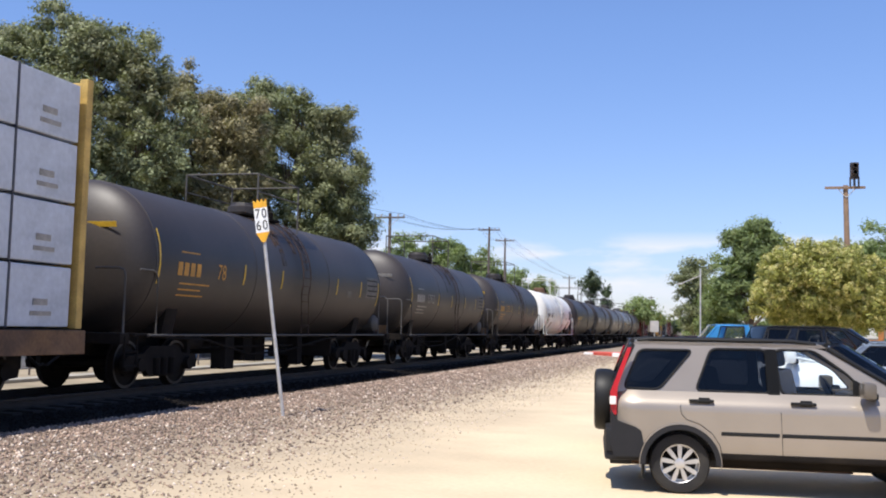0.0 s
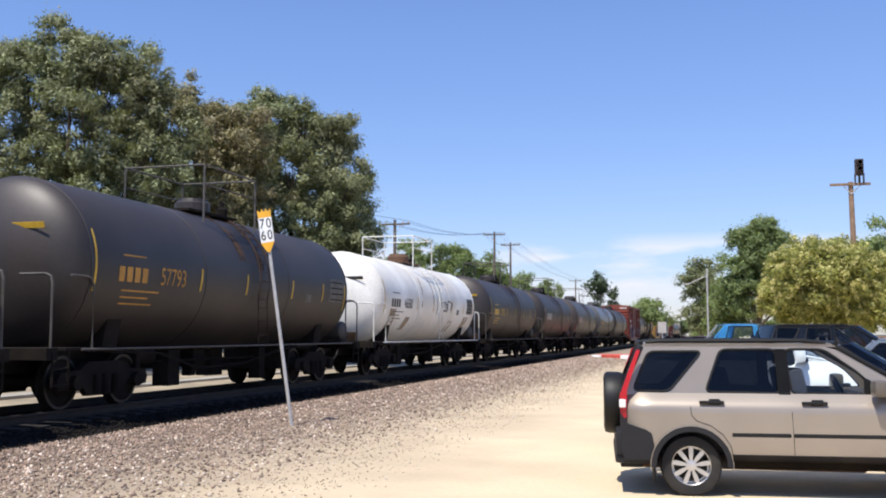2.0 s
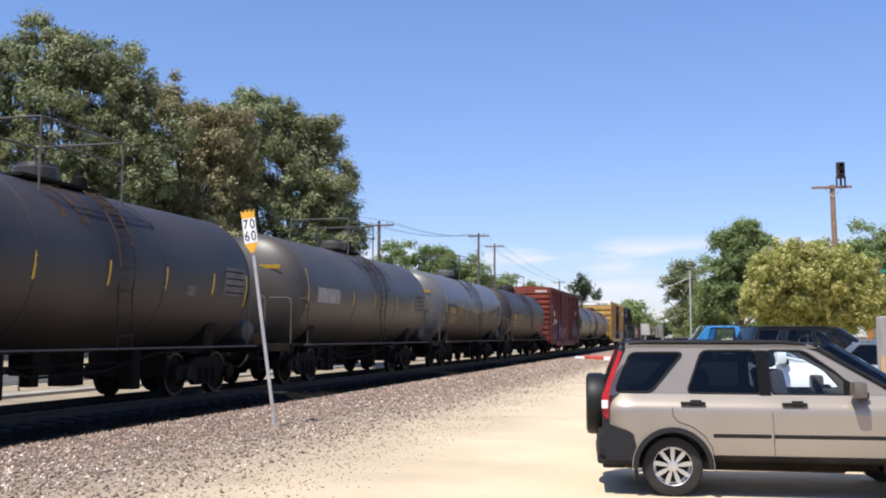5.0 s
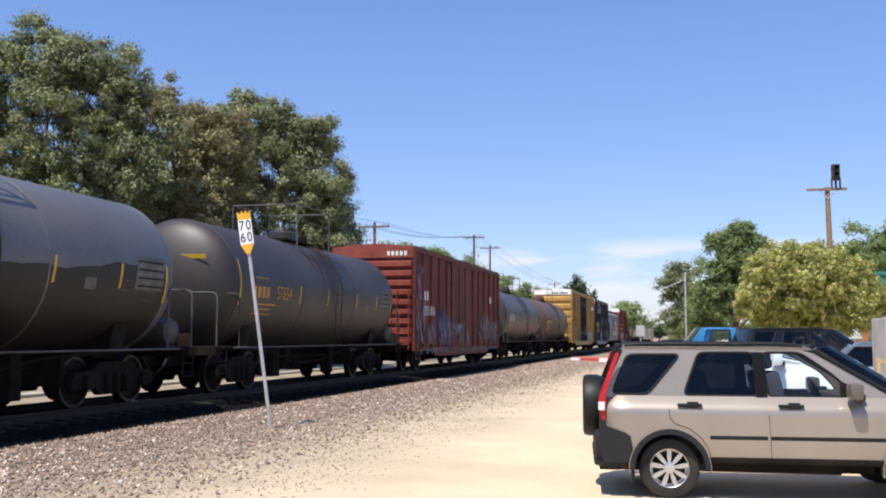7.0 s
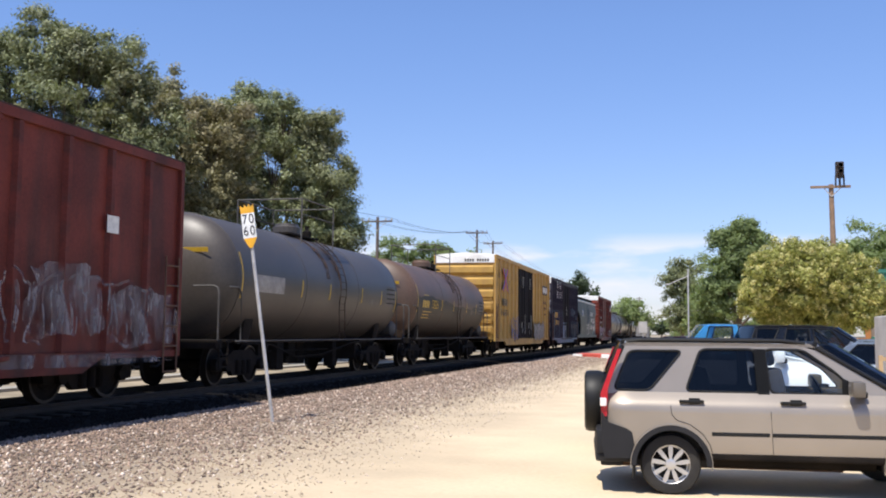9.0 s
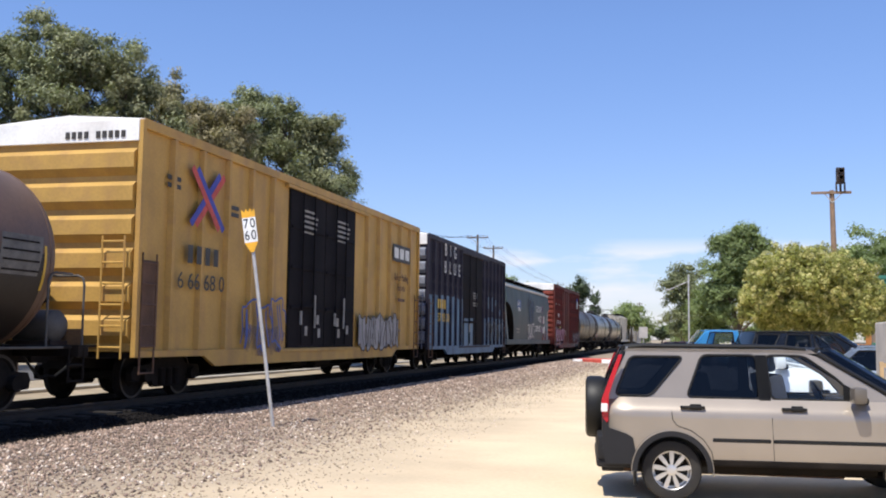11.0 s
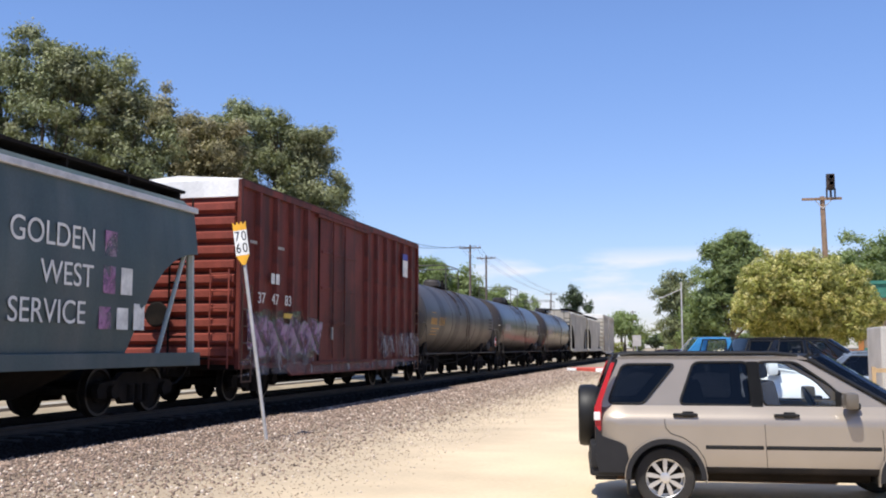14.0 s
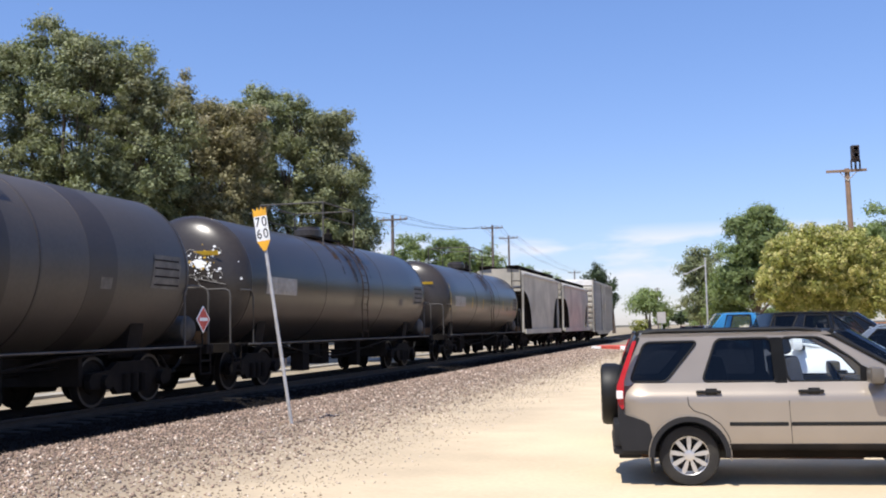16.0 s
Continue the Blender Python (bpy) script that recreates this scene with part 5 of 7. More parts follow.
    spray(car, 2.7, 6.7, 0.8, 1.95, x + 0.106, [M_SPRAY_SILVER, M_DARK_TEXT], 16)
    haze(car, 2.6, 6.8, 0.9, 1.7, x + 0.104, M_SPRAY_WHITE, 32)
    part("rust_ladder_panel", boxes((x + 0.004, x + 0.012, -9.1, -8.5, 1.0, 2.6)), M_RUST, car, "rust-stained ladder panel")
    for i in range(9):
        part("mark_bar", boxes((0.0 + i * 0.13 + (0.12 if i > 3 else 0), 0.085 + i * 0.13 + (0.12 if i > 3 else 0), -9.345, -9.335, 4.82, 4.95)), M_DARK_TEXT, car)
    put(car, 196.4, 215.0)

    # blue boxcar
    car, x = boxcar("navy blue boxcar, pale blue lower sides", 15.3, 5.12, M_BLUE_BOX, M_WHITE_ROOF, M_END_GREY, 17, (-1.95, 2.05), M_DOOR_NAVY, 1, 7, band=M_BLUE_LIGHT, sill=0.78, seed=3, post_depth=0.105)
    for y0, y1, zt in ((-7.65, -2.25, 2.88), (-1.7, 0.2, 2.05), (2.25, 7.65, 2.2)):
        n = max(1, round((y1 - y0) / 0.9))
        for q in range(n):
            a, b = y0 + (y1 - y0) * q / n, y0 + (y1 - y0) * (q + 1) / n
            part("repaint_panel", boxes((x + 0.002, x + (0.052 if y0 == -1.7 else 0.008), a + 0.1, b - 0.1, 0.9, zt + random.uniform(-0.05, 0.05))), M_BLUE_LIGHT, car, "pale blue repainted panel")
            part("repaint_panel", boxes((x + 0.107, x + 0.111, b - 0.05, b + 0.05, 0.92, zt)), M_BLUE_LIGHT, car) if y0 != -1.7 else None
    for q, ch in enumerate("BIG"):
        side_text(car, ch, 0.70, M_WHITE_TEXT, x + 0.112, -5.2 + q * 0.79, 4.69, 0.85)
    for q, ch in enumerate("BLUE"):
        side_text(car, ch, 0.70, M_WHITE_TEXT, x + 0.112, -5.24 + q * 0.79, 4.0, 0.85)
    bars_text(car, 4, 0.36, M_YELLOW, x + 0.112, -6.4, 2.54, 0.34)
    side_text(car, "57 03 30", 0.46, M_YELLOW, x + 0.112, -5.45, 2.0, 1.15)
    for q in range(6):
        part("stencil_line", boxes((x + 0.055, x + 0.06, 0.1, 0.9, 3.2 - q * 0.11, 3.25 - q * 0.11)), M_GREY_TEXT, car)
    spray(car, 2.7, 6.4, 1.0, 2.0, x + 0.114, [M_DARK_TEXT], 24)
    for q, (y, z, hh) in enumerate(((3.2, 2.9, 0.55), (4.1, 2.85, 0.7), (5.0, 2.95, 0.3), (6.0, 2.5, 0.3))):
        part("paint_drip", boxes((x + 0.107, x + 0.111, y - 0.10, y + 0.08, z - hh / 2, z + hh / 2)), M_BLUE_LIGHT, car, "pale blue touch-up streak")
    put(car, 216.3, 231.6)

    # covered hopper
    car = hopper_car("slate-green covered hopper with white lettering", 16.1, M_HOPPER, top=4.38)
    def face(z, lift=0.012):
        return 1.36 + 0.14 * math.sin(math.pi * (z - 1.0) / (4.08 - 1.0)) + lift
    part("repaint_panel", boxes((face(3.1) - 0.01, face(3.1), -4.75, -3.45, 2.72, 3.4)), M_HOPPER_BLUE, car)
    bars_text(car, 3, 0.26, M_WHITE_TEXT, face(3.2) + 0.004, -4.62, 3.2, 0.3)
    side_text(car, "78896", 0.32, M_WHITE_TEXT, face(2.9) + 0.006, -4.2, 2.86, 1.0)
    side_text(car, "GOLDEN", 0.55, M_WHITE_TEXT, face(3.0), 3.0, 3.06, 1.0)
    side_text(car, "WEST", 0.55, M_WHITE_TEXT, face(2.5), 3.35, 2.44, 1.0)
    side_text(car, "SERVICE", 0.55, M_WHITE_TEXT, face(2.1), 2.9, 1.82, 1.0)
    for q, (y, z, m) in enumerate(((4.6, 3.06, M_SPRAY_PINK), (4.55, 2.44, M_SPRAY_PINK), (5.1, 2.44, M_WHITE_TEXT), (4.5, 1.82, M_SPRAY_PINK), (5.05, 1.82, M_WHITE_TEXT), (5.6, 1.82, M_WHITE_TEXT))):
        part("emblem_square", boxes((face(z) - 0.01, face(z), y - 0.18, y + 0.18, z - 0.24, z + 0.24)), m, car)
    for q, (a, b, c, d) in enumerate(((-1.0, 0.3, 2.1, 3.9), (0.1, 1.2, 2.2, 3.6))):
        haze(car, a, b, c, d, face(2.55) - 0.006 + 0.002 * q, M_HOPPER_HAZE, 90 + q)
    spray(car, -1.1, 1.6, 1.05, 2.1, face(2.0), [M_WHITE_TEXT], 18)
    haze(car, -1.3, 1.7, 1.05, 1.5, face(1.9), M_SPRAY_WHITE, 96)
    part("stencil_line", boxes((face(1.8), face(1.8) + 0.004, -4.9, -3.9, 1.72, 1.78), (face(1.8), face(1.8) + 0.004, -4.8, -4.0, 1.55, 1.6)), M_GREY_TEXT, car)
    put(car, 232.5, 248.6)

    # second red boxcar
    car, x = boxcar("dark red boxcar with violet graffiti", 15.0, 5.05, M_RED_BOX_B, M_WHITE_ROOF, M_RED_END, 15, (-2.5, 0.5), M_RED_BOX_B, 1, 11, band=M_RED_BOX_B, sill=0.78, seed=4, post_depth=0.108)
    for q in range(2):
        part("mark_bar", boxes((x + 0.111, x + 0.116, -5.88 + q * 0.28, -5.68 + q * 0.28, 2.78, 3.03)), M_WHITE_TEXT, car)
    side_text(car, "37   47   83", 0.36, M_WHITE_TEXT, x + 0.112, -5.62, 2.40, 1.2)
    spray(car, -7.1, -2.6, 1.0, 2.05, x + 0.116, [M_SPRAY_PINK, M_SPRAY_WHITE, M_SPRAY_GREEN], 19, wide=0.95)
    spray(car, 2.6, 7.3, 0.95, 1.7, x + 0.113, [M_SPRAY_WHITE], 20)
    for q, (a, b, c, d, m) in enumerate(((-7.3, -2.5, 0.85, 2.2, M_SPRAY_GREEN), (-7.4, -3.0, 0.8, 1.3, M_SPRAY_WHITE), (2.7, 4.3, 0.9, 1.7, M_SPRAY_WHITE), (4.6, 7.4, 0.9, 1.8, M_SPRAY_WHITE))):
        haze(car, a, b, c, d, x + 0.1115 + 0.0003 * q, m, 80 + q)
    haze(car, -7.4, 7.4, 0.60, 0.88, x + 0.063, M_SPRAY_WHITE, 88)
    part("stencil_line", boxes((x + 0.111, x + 0.116, -5.1, -4.55, 1.98, 2.1)), M_YELLOW, car)
    for y in (-7.1, -5.5):
        part("stencil_line", boxes((x + 0.111, x + 0.116, y, y + 0.38, 3.64, 3.71)), M_GREY_TEXT, car)
    part("emblem", boxes((x + 0.111, x + 0.116, 5.3, 5.9, 3.72, 4.3)), M_WHITE_TEXT, car, "white shield emblem")
    part("emblem", boxes((x + 0.111, x + 0.116, 5.3, 5.9, 4.32, 4.52)), M_LOGO_BLUE, car)
    put(car, 250.1, 265.1)

    pl = put(tank_car("grey-black tank car with dark bands", 13.2, M_TANK_GREYBROWN, number="650047", seed=31, r=1.52, band=M_TANK, bars=False), 266.9, 279.4)
    part("hazard_placard", boxes((1.50, 1.515, -0.19, 0.19, -0.19, 0.19)), M_SIGN_WHITE, pl, "red diamond hazard placard").matrix_basis = pose(0, 7.25, 1.55, 45, 0, 0)
    part("hazard_placard_face", boxes((1.516, 1.52, -0.165, 0.165, -0.165, 0.165)), M_KERB_RED, pl, "red placard face").matrix_basis = pose(0, 7.25, 1.55, 45, 0, 0)
    part("hazard_placard_bar", boxes((1.521, 1.524, -0.16, 0.16, -0.035, 0.035)), M_SIGN_WHITE, pl).matrix_basis = pose(0, 7.25, 1.55)
    part("placard_bracket", rods(((1.49, 7.25, 1.0), (1.49, 7.25, 1.8)), r=0.02), M_UNDER, pl)
    for y in (-3.9, -1.3, 1.2, 3.9):
        part("dark_band", turned([(y - 0.4, 1.515), (y - 0.39, 1.524), (y + 0.39, 1.524), (y + 0.4, 1.515)], 56, "y", False), M_TANK, pl, "darker repainted band", True).matrix_basis = pose(0, 0, 2.42)
    gr = put(tank_car("glossy black tank car with graffiti on its head", 13.4, M_TANK_GLOSS, seed=32, r=1.5, bars=False), 282.6, 296.0)
    head_tag(gr, 6.7, 1.5, 2.42, 77)
    put(tank_car("glossy sooty tank car ahead of grey hoppers", 13.4, M_TANK_GLOSS, seed=33, r=1.5), 299.6, 313.0)
    put(hopper_car("pale grey covered hopper", 12.6, M_HOPPER_GREY, top=4.45, bulge=0.02), 315.2, 327.8)
    put(hopper_car("dark grey covered hopper", 13.6, M_HOPPER_GREY, top=4.35, bulge=0.06), 329.6, 343.2)
    car, x = boxcar("grey boxcar at the tail of the train", 15.6, 5.0, M_HOPPER_GREY, M_WHITE_ROOF, M_HOPPER_GREY, 14, (-1.4, 1.4), M_HOPPER_GREY, 1, 8)
    put(car, 345.0, 360.6)
    clear_truck_templates()


# ---- vehicles: x forward from the rear hub, y to the left side, z up ----
def wheel_parts(car, x, y, r=0.325, side=-1, spokes=9, name="wheel"):
    tyre = turned([(-0.095, r * 0.64), (-0.105, r * 0.80), (-0.095, r * 0.95), (-0.06, r), (0.06, r), (0.095, r * 0.95), (0.105, r * 0.80), (0.095, r * 0.64), (0.03, r * 0.66), (-0.03, r * 0.66), (-0.095, r * 0.64)], 40, "y", False)
    t = part(name, tyre, M_TYRE, car, "black rubber tyre with alloy rim", True)
    t.matrix_basis = pose(x, y, r)
    bm = turned([(0.02, r * 0.2), (0.02, r * 0.63), (-0.085, r * 0.65), (-0.095, r * 0.645), (-0.09, r * 0.62), (0.0, r * 0.60), (0.01, r * 0.2)], 40, "y", False)
    part("rim", bm, M_ALLOY, t, "silver alloy rim", True)
    part("brake_disc", turned([(0.0, 0.02), (0.0, r * 0.55), (0.015, r * 0.55), (0.015, 0.02)], 24, "y"), M_BLACK_PLASTIC, t)
    first = None
    for k in range(spokes):
        a = 360 * k / spokes
        if first is None:
            first = part("spoke", poly([(-0.012, 0.03), (-0.016, r * 0.22), (-0.022, r * 0.34), (-0.024, r * 0.50), (-0.020, r * 0.62), (0.020, r * 0.62), (0.024, r * 0.50), (0.022, r * 0.34), (0.016, r * 0.22), (0.012, 0.03)], 0.03), M_ALLOY, t)
            first.matrix_basis = pose(0, -0.088, 0, 0, a, 0)
        else:
            share("spoke", first, t, pose(0, -0.088, 0, 0, a, 0))
    part("hub_cap", turned([(-0.10, 0.03), (-0.095, 0.055), (-0.05, 0.065)], 18, "y"), M_ALLOY, t)
    return t


def arch_ring(x, z, r0, r1, y, depth, a0, a1, n=18):
    """A flat arc in x and z, with depth in y."""
    pts = [(x + r0 * math.cos(a0 + (a1 - a0) * i / n), z + r0 * math.sin(a0 + (a1 - a0) * i / n)) for i in range(n + 1)]
    pts += [(x + r1 * math.cos(a1 + (a0 - a1) * i / n), z + r1 * math.sin(a1 + (a0 - a1) * i / n)) for i in range(n + 1)]
    bm = poly(pts, depth)
    bmesh.ops.translate(bm, vec=(0, y, 0), verts=bm.verts)
    return bm


def vehicle(name, label, category, m, paint, S, cladding=None, roof_mat=None, detail=True, bed=None):
    """S: measures of the body. The side panels are bowed and tuck in to the sills; windows are real openings with glass."""
    car = thing(name, label, category, m)
    W, belt, sill, xr, xf, wb, rw = S["w"] / 2, S["belt"], S["sill"], S["rear"], S["front"], S["base"], S["wheel"]
    hood = S["hood"]

    def side_y(x, z):
        y = W - 0.125 * max(0, (z - S["crease"]) / (belt - S["crease"])) ** 1.2 - 0.05 * max(0, (S["crease"] - 0.25 - z) / 0.4) ** 2
        y -= 0.10 * max(0, (xr + 0.28 - x) / 0.28) ** 2 + 0.22 * max(0, (x - xf + 0.6) / 0.6) ** 2
        return y

    def top_z(x):
        if bed and x < bed:
            return S["bed_z"]
        xw = S["cols"][-1][0]
        return belt if x <= xw else belt - (belt - hood) * min(1, (x - xw) / (xf - xw)) ** 1.6

    def arch(x, z):
        return any(math.hypot(x - c, z - rw) < rw * 1.22 for c in (0, wb))

    nx, nz = int((xf - xr) / 0.05), 16
    for s in (-1, 1):
        bm = bmesh.new()
        g = []
        for i in range(nx + 1):
            x = xr + (xf - xr) * i / nx
            t = top_z(x)
            g.append([bm.verts.new((x, s * side_y(x, sill + (t - sill) * j / nz), sill + (t - sill) * j / nz)) for j in range(nz + 1)])
        for i in range(nx):
            for j in range(nz):
                q = (g[i][j], g[i + 1][j], g[i + 1][j + 1], g[i][j + 1])
                c = sum((v.co for v in q), Vector()) / 4
                if not arch(c.x, c.z):
                    bm.faces.new(q)
        bmesh.ops.delete(bm, geom=[v for v in bm.verts if not v.link_faces], context="VERTS")
        r = bmesh.ops.solidify(bm, geom=bm.faces, thickness=0.02 * s)
        bmesh.ops.recalc_face_normals(bm, faces=bm.faces)
        part("side_panel", bm, paint, car, "", True)
        for c in (0, wb):
            part("arch_trim", arch_ring(c, rw, rw * 1.31, rw * 1.345, -0.06 if s < 0 else 0.0, 0.06, -0.1, math.pi + 0.1), paint, car).matrix_basis = pose(0, s * (side_y(c, rw * 2.0) - 0.018) + (0.02 * s), 0)
            part("arch_lip", arch_ring(c, rw, rw * 1.15, rw * 1.32, -0.06 if s < 0 else 0.0, 0.06, 0.0, math.pi + 0.02), cladding or paint, car).matrix_basis = pose(0, s * (side_y(c, rw * 2.0) - 0.01) + (0.02 * s), 0)
            part("wheel_well", arch_ring(c, rw, 0.02, rw * 1.25, 0, 0.35, -0.1, math.pi + 0.1), M_BLACK_PLASTIC, car).matrix_basis = pose(0, s * (W - 0.36) - 0.175, 0)
            wheel_parts(car, c, s * (W - 0.13), rw).rotation_euler = (0, 0, 0 if s < 0 else math.pi)
    # bonnet, nose, tail
    xw = S["cols"][-1][0]
    bm = bmesh.new()
    g = []
    for i in range(13):
        x = xw - 0.1 + (xf - xw + 0.1) * i / 12
        t = top_z(x)
        g.append([bm.verts.new((x, side_y(x, t) * k / 4, t + 0.05 * (1 - (k / 4) ** 2))) for k in range(-4, 5)])
    for a, b in zip(g, g[1:]):
        for k in range(8):
            bm.faces.new((a[k], a[k + 1], b[k + 1], b[k]))
    part("bonnet", bm, paint, car, "", True)
    part("front_bumper", boxes((xf - 0.08, xf + 0.06, -W + 0.24, W - 0.24, sill - 0.05, hood - 0.02), bevel=0.04), cladding or paint, car, "", True)
    for s in (-1, 1):
        part("headlamp", boxes((xf - 0.12, xf + 0.03, s * (W - 0.42) - 0.15, s * (W - 0.42) + 0.15, hood - 0.22, hood - 0.06), bevel=0.03), M_LAMP_CLEAR, car, "clear headlamp", True)
    part("floor_pan", boxes((xr + 0.1, xf - 0.1, -W + 0.12, W - 0.12, sill - 0.06, sill + 0.02), (0.45, wb - 0.45, -W + 0.22, W - 0.22, sill - 0.12, sill - 0.02)), M_UNDER, car)
    part("exhaust_pipe", rods(((-0.6, -0.35, 0.27), (1.9, -0.3, 0.25)), ((-0.2, 0.2, 0.25), (1.9, 0.15, 0.25)), r=0.035), M_RUST, car)
    part("axle_beam", rods(((0, -W + 0.25, rw), (0, W - 0.25, rw)), ((wb, -W + 0.25, rw), (wb, W - 0.25, rw)), r=0.05), M_BLACK_PLASTIC, car)
    # greenhouse
    cols, roof = S["cols"], S["roof"]
    yb, yt = W - 0.128, W - 0.235
    zt = roof - 0.06
    def rounded(pts, r):
        out = []
        for n, p in enumerate(pts):
            p, u, v = Vector(p), Vector(pts[n - 1]), Vector(pts[(n + 1) % len(pts)])
            u, v = p + (u - p).normalized() * r, p + (v - p).normalized() * r
            out += [u * (1 - t) ** 2 + p * 2 * t * (1 - t) + v * t * t for t in (0, 0.25, 0.5, 0.75, 1)]
        return out

    for s in (-1, 1):
        panes = []
        if S.get("windows"):
            # one pressed side frame with rounded window openings
            def at(p, inset=0.0):
                return Vector((p[0], s * (yb + (yt - yb) * (p[1] - belt) / (zt - belt) - inset), p[1]))
            fr = bmesh.new()
            loops = [[(cols[0][0], belt - 0.01), (cols[-1][0], belt - 0.01), (cols[-1][1], zt), (cols[0][1], zt)]]
            loops[0][2:3] = [(cols[-1][0] * 0.62 + cols[-1][1] * 0.38, belt + (zt - belt) * 0.43), (cols[-1][1] + 0.10, zt - 0.055), (cols[-1][1] - 0.12, zt)]
            loops += [rounded(p, 0.07) for p, _ in (S["windows"] if s < 0 else S["windows"][:2] + S["far_window"])]
            for lp in loops:
                vs = [fr.verts.new(at(p)) for p in lp]
                for u, v in zip(vs, vs[1:] + vs[:1]):
                    fr.edges.new((u, v))
            bmesh.ops.triangle_fill(fr, use_beauty=True, use_dissolve=False, edges=fr.edges[:])
            bmesh.ops.recalc_face_normals(fr, faces=fr.faces)
            bmesh.ops.solidify(fr, geom=fr.faces, thickness=0.02)
            bmesh.ops.recalc_face_normals(fr, faces=fr.faces)
            part("side_frame", fr, paint, car)
            for (p, kind), lp in zip(S["windows"], loops[1:]):
                bm = bmesh.new()
                bm.faces.new([bm.verts.new(at(q, 0.010)) for q in lp])
                part("window_pane", bm, M_GLASS_DARK if kind == "d" else M_GLASS, car, "dark tinted side glass" if kind == "d" else "clear side glass").visible_shadow = kind == "d"
                sl = bmesh.new()
                for u, v in zip(lp, lp[1:] + lp[:1]):
                    rod(sl, at(u), at(v), 0.014, None, 6)
                part("window_seal", sl, M_BLACK_PLASTIC, car)
        for (xb0, xt0, kind), (xb1, xt1, _) in (() if S.get("windows") else zip(cols, cols[1:])):
            q = [Vector((xb0, s * yb, belt)), Vector((xb1, s * yb, belt)), Vector((xt1, s * yt, zt)), Vector((xt0, s * yt, zt))]
            if kind == "p":
                pill = bmesh.new()
                pill.faces.new([pill.verts.new(v) for v in q])
                bmesh.ops.solidify(pill, geom=pill.faces, thickness=0.03)
                bmesh.ops.recalc_face_normals(pill, faces=pill.faces)
                part("pillar", pill, paint, car)
            else:
                panes.append((q, kind))
        for q, kind in panes:
            c = sum(q, Vector()) / 4
            ins = [c + (v - c) * 0.985 for v in q]
            bm = bmesh.new()
            bm.faces.new([bm.verts.new(v - Vector((0, s * 0.008, 0))) for v in ins])
            p = part("window_pane", bm, M_GLASS_DARK if kind == "d" else M_GLASS, car, "dark tinted side glass" if kind == "d" else "clear side glass")
            p.visible_shadow = False
            fr = bmesh.new()
            for a, b in zip(q, q[1:] + q[:1]):
                rod(fr, c + (a - c) * 0.975, c + (b - c) * 0.975, 0.017, None, 6)
            part("window_seal", fr, M_BLACK_PLASTIC, car)
        rail_ = bmesh.new()
        rail_.faces.new([rail_.verts.new(v) for v in ((cols[0][1], s * yt, zt), (cols[-1][1], s * yt, zt), (cols[-1][1] - 0.05, s * (yt - 0.05), roof - 0.02), (cols[0][1] + 0.04, s * (yt - 0.05), roof - 0.02))])
        bmesh.ops.solidify(rail_, geom=rail_.faces, thickness=0.02)
        part("cant_rail", rail_, paint, car)
        if S.get("rack"):
            rk = bmesh.new()
            pts = [(cols[0][1] + 0.05, s * (yt - 0.06), roof - 0.015), (cols[0][1] + 0.2, s * (yt - 0.06), roof + 0.004), (cols[-1][1] - 0.35, s * (yt - 0.06), roof + 0.008), (cols[-1][1] - 0.1, s * (yt - 0.06), roof - 0.02)]
            for a, b in zip(pts, pts[1:]):
                rod(rk, a, b, 0.024, None, 8)
            part("roof_rail", rk, M_BLACK_PLASTIC, car, "black roof rail")
    bm = bmesh.new()
    g = []
    for i in range(13):
        x = cols[0][1] + 0.02 + (cols[-1][1] - 0.05 - cols[0][1]) * i / 12
        e = 0.03 * (abs(i - 6) / 6) ** 3
        g.append([bm.verts.new((x + 0.28 * (i / 12) ** 5 * (1 - (k / 4) ** 4), (yt - 0.05) * k / 4, roof - 0.02 - e + 0.035 * (1 - (k / 4) ** 2))) for k in range(-4, 5)])
    for a, b in zip(g, g[1:]):
        for k in range(8):
            bm.faces.new((a[k], a[k + 1], b[k + 1], b[k]))
    bmesh.ops.solidify(bm, geom=bm.faces, thickness=0.03)
    bmesh.ops.recalc_face_normals(bm, faces=bm.faces)
    part("roof", bm, roof_mat or paint, car, "", True)
    for nm, (xb, xt), mt in (("windscreen", (cols[-1][0] + 0.08, cols[-1][1]), M_GLASS), ("rear_window", (cols[0][0] - 0.0, cols[0][1]), M_GLASS if bed else M_GLASS_DARK)):
        bm = bmesh.new()
        bow = 0.34 if nm == "windscreen" else -0.03
        g = []
        for k in range(-6, 7):
            u = k / 6
            g.append([bm.verts.new((xb + (xt - xb) * v + bow * (1 - u ** 4) * (1 - 0.15 * v), (yb - 0.02 + (yt - yb) * v) * u, belt + (zt + 0.05 - belt) * v)) for v in (0, 0.33, 0.66, 1)])
        for p, q in zip(g, g[1:]):
            for k in range(3):
                bm.faces.new((p[k], q[k], q[k + 1], p[k + 1]))
        part(nm, bm, M_GLASS_DARK if S.get("dark_screen") else mt, car).visible_shadow = False
        part("screen_frame", rods(((xb, -yb, belt), (xt, -yt, zt)), ((xb, yb, belt), (xt, yt, zt)), ((xt, -yt + 0.02, zt + 0.04), (xt, yt - 0.02, zt + 0.04)), r=0.026 if S.get("dark_screen") else 0.02, n=8), M_BLACK_PLASTIC if S.get("dark_screen") else paint, car)
    # tail
    part("tail_panel", boxes((xr + 0.0, xr + 0.06, -W + 0.16, W - 0.16, sill, (S["bed_z"] if bed else belt)), bevel=0.02), paint, car, "", True)
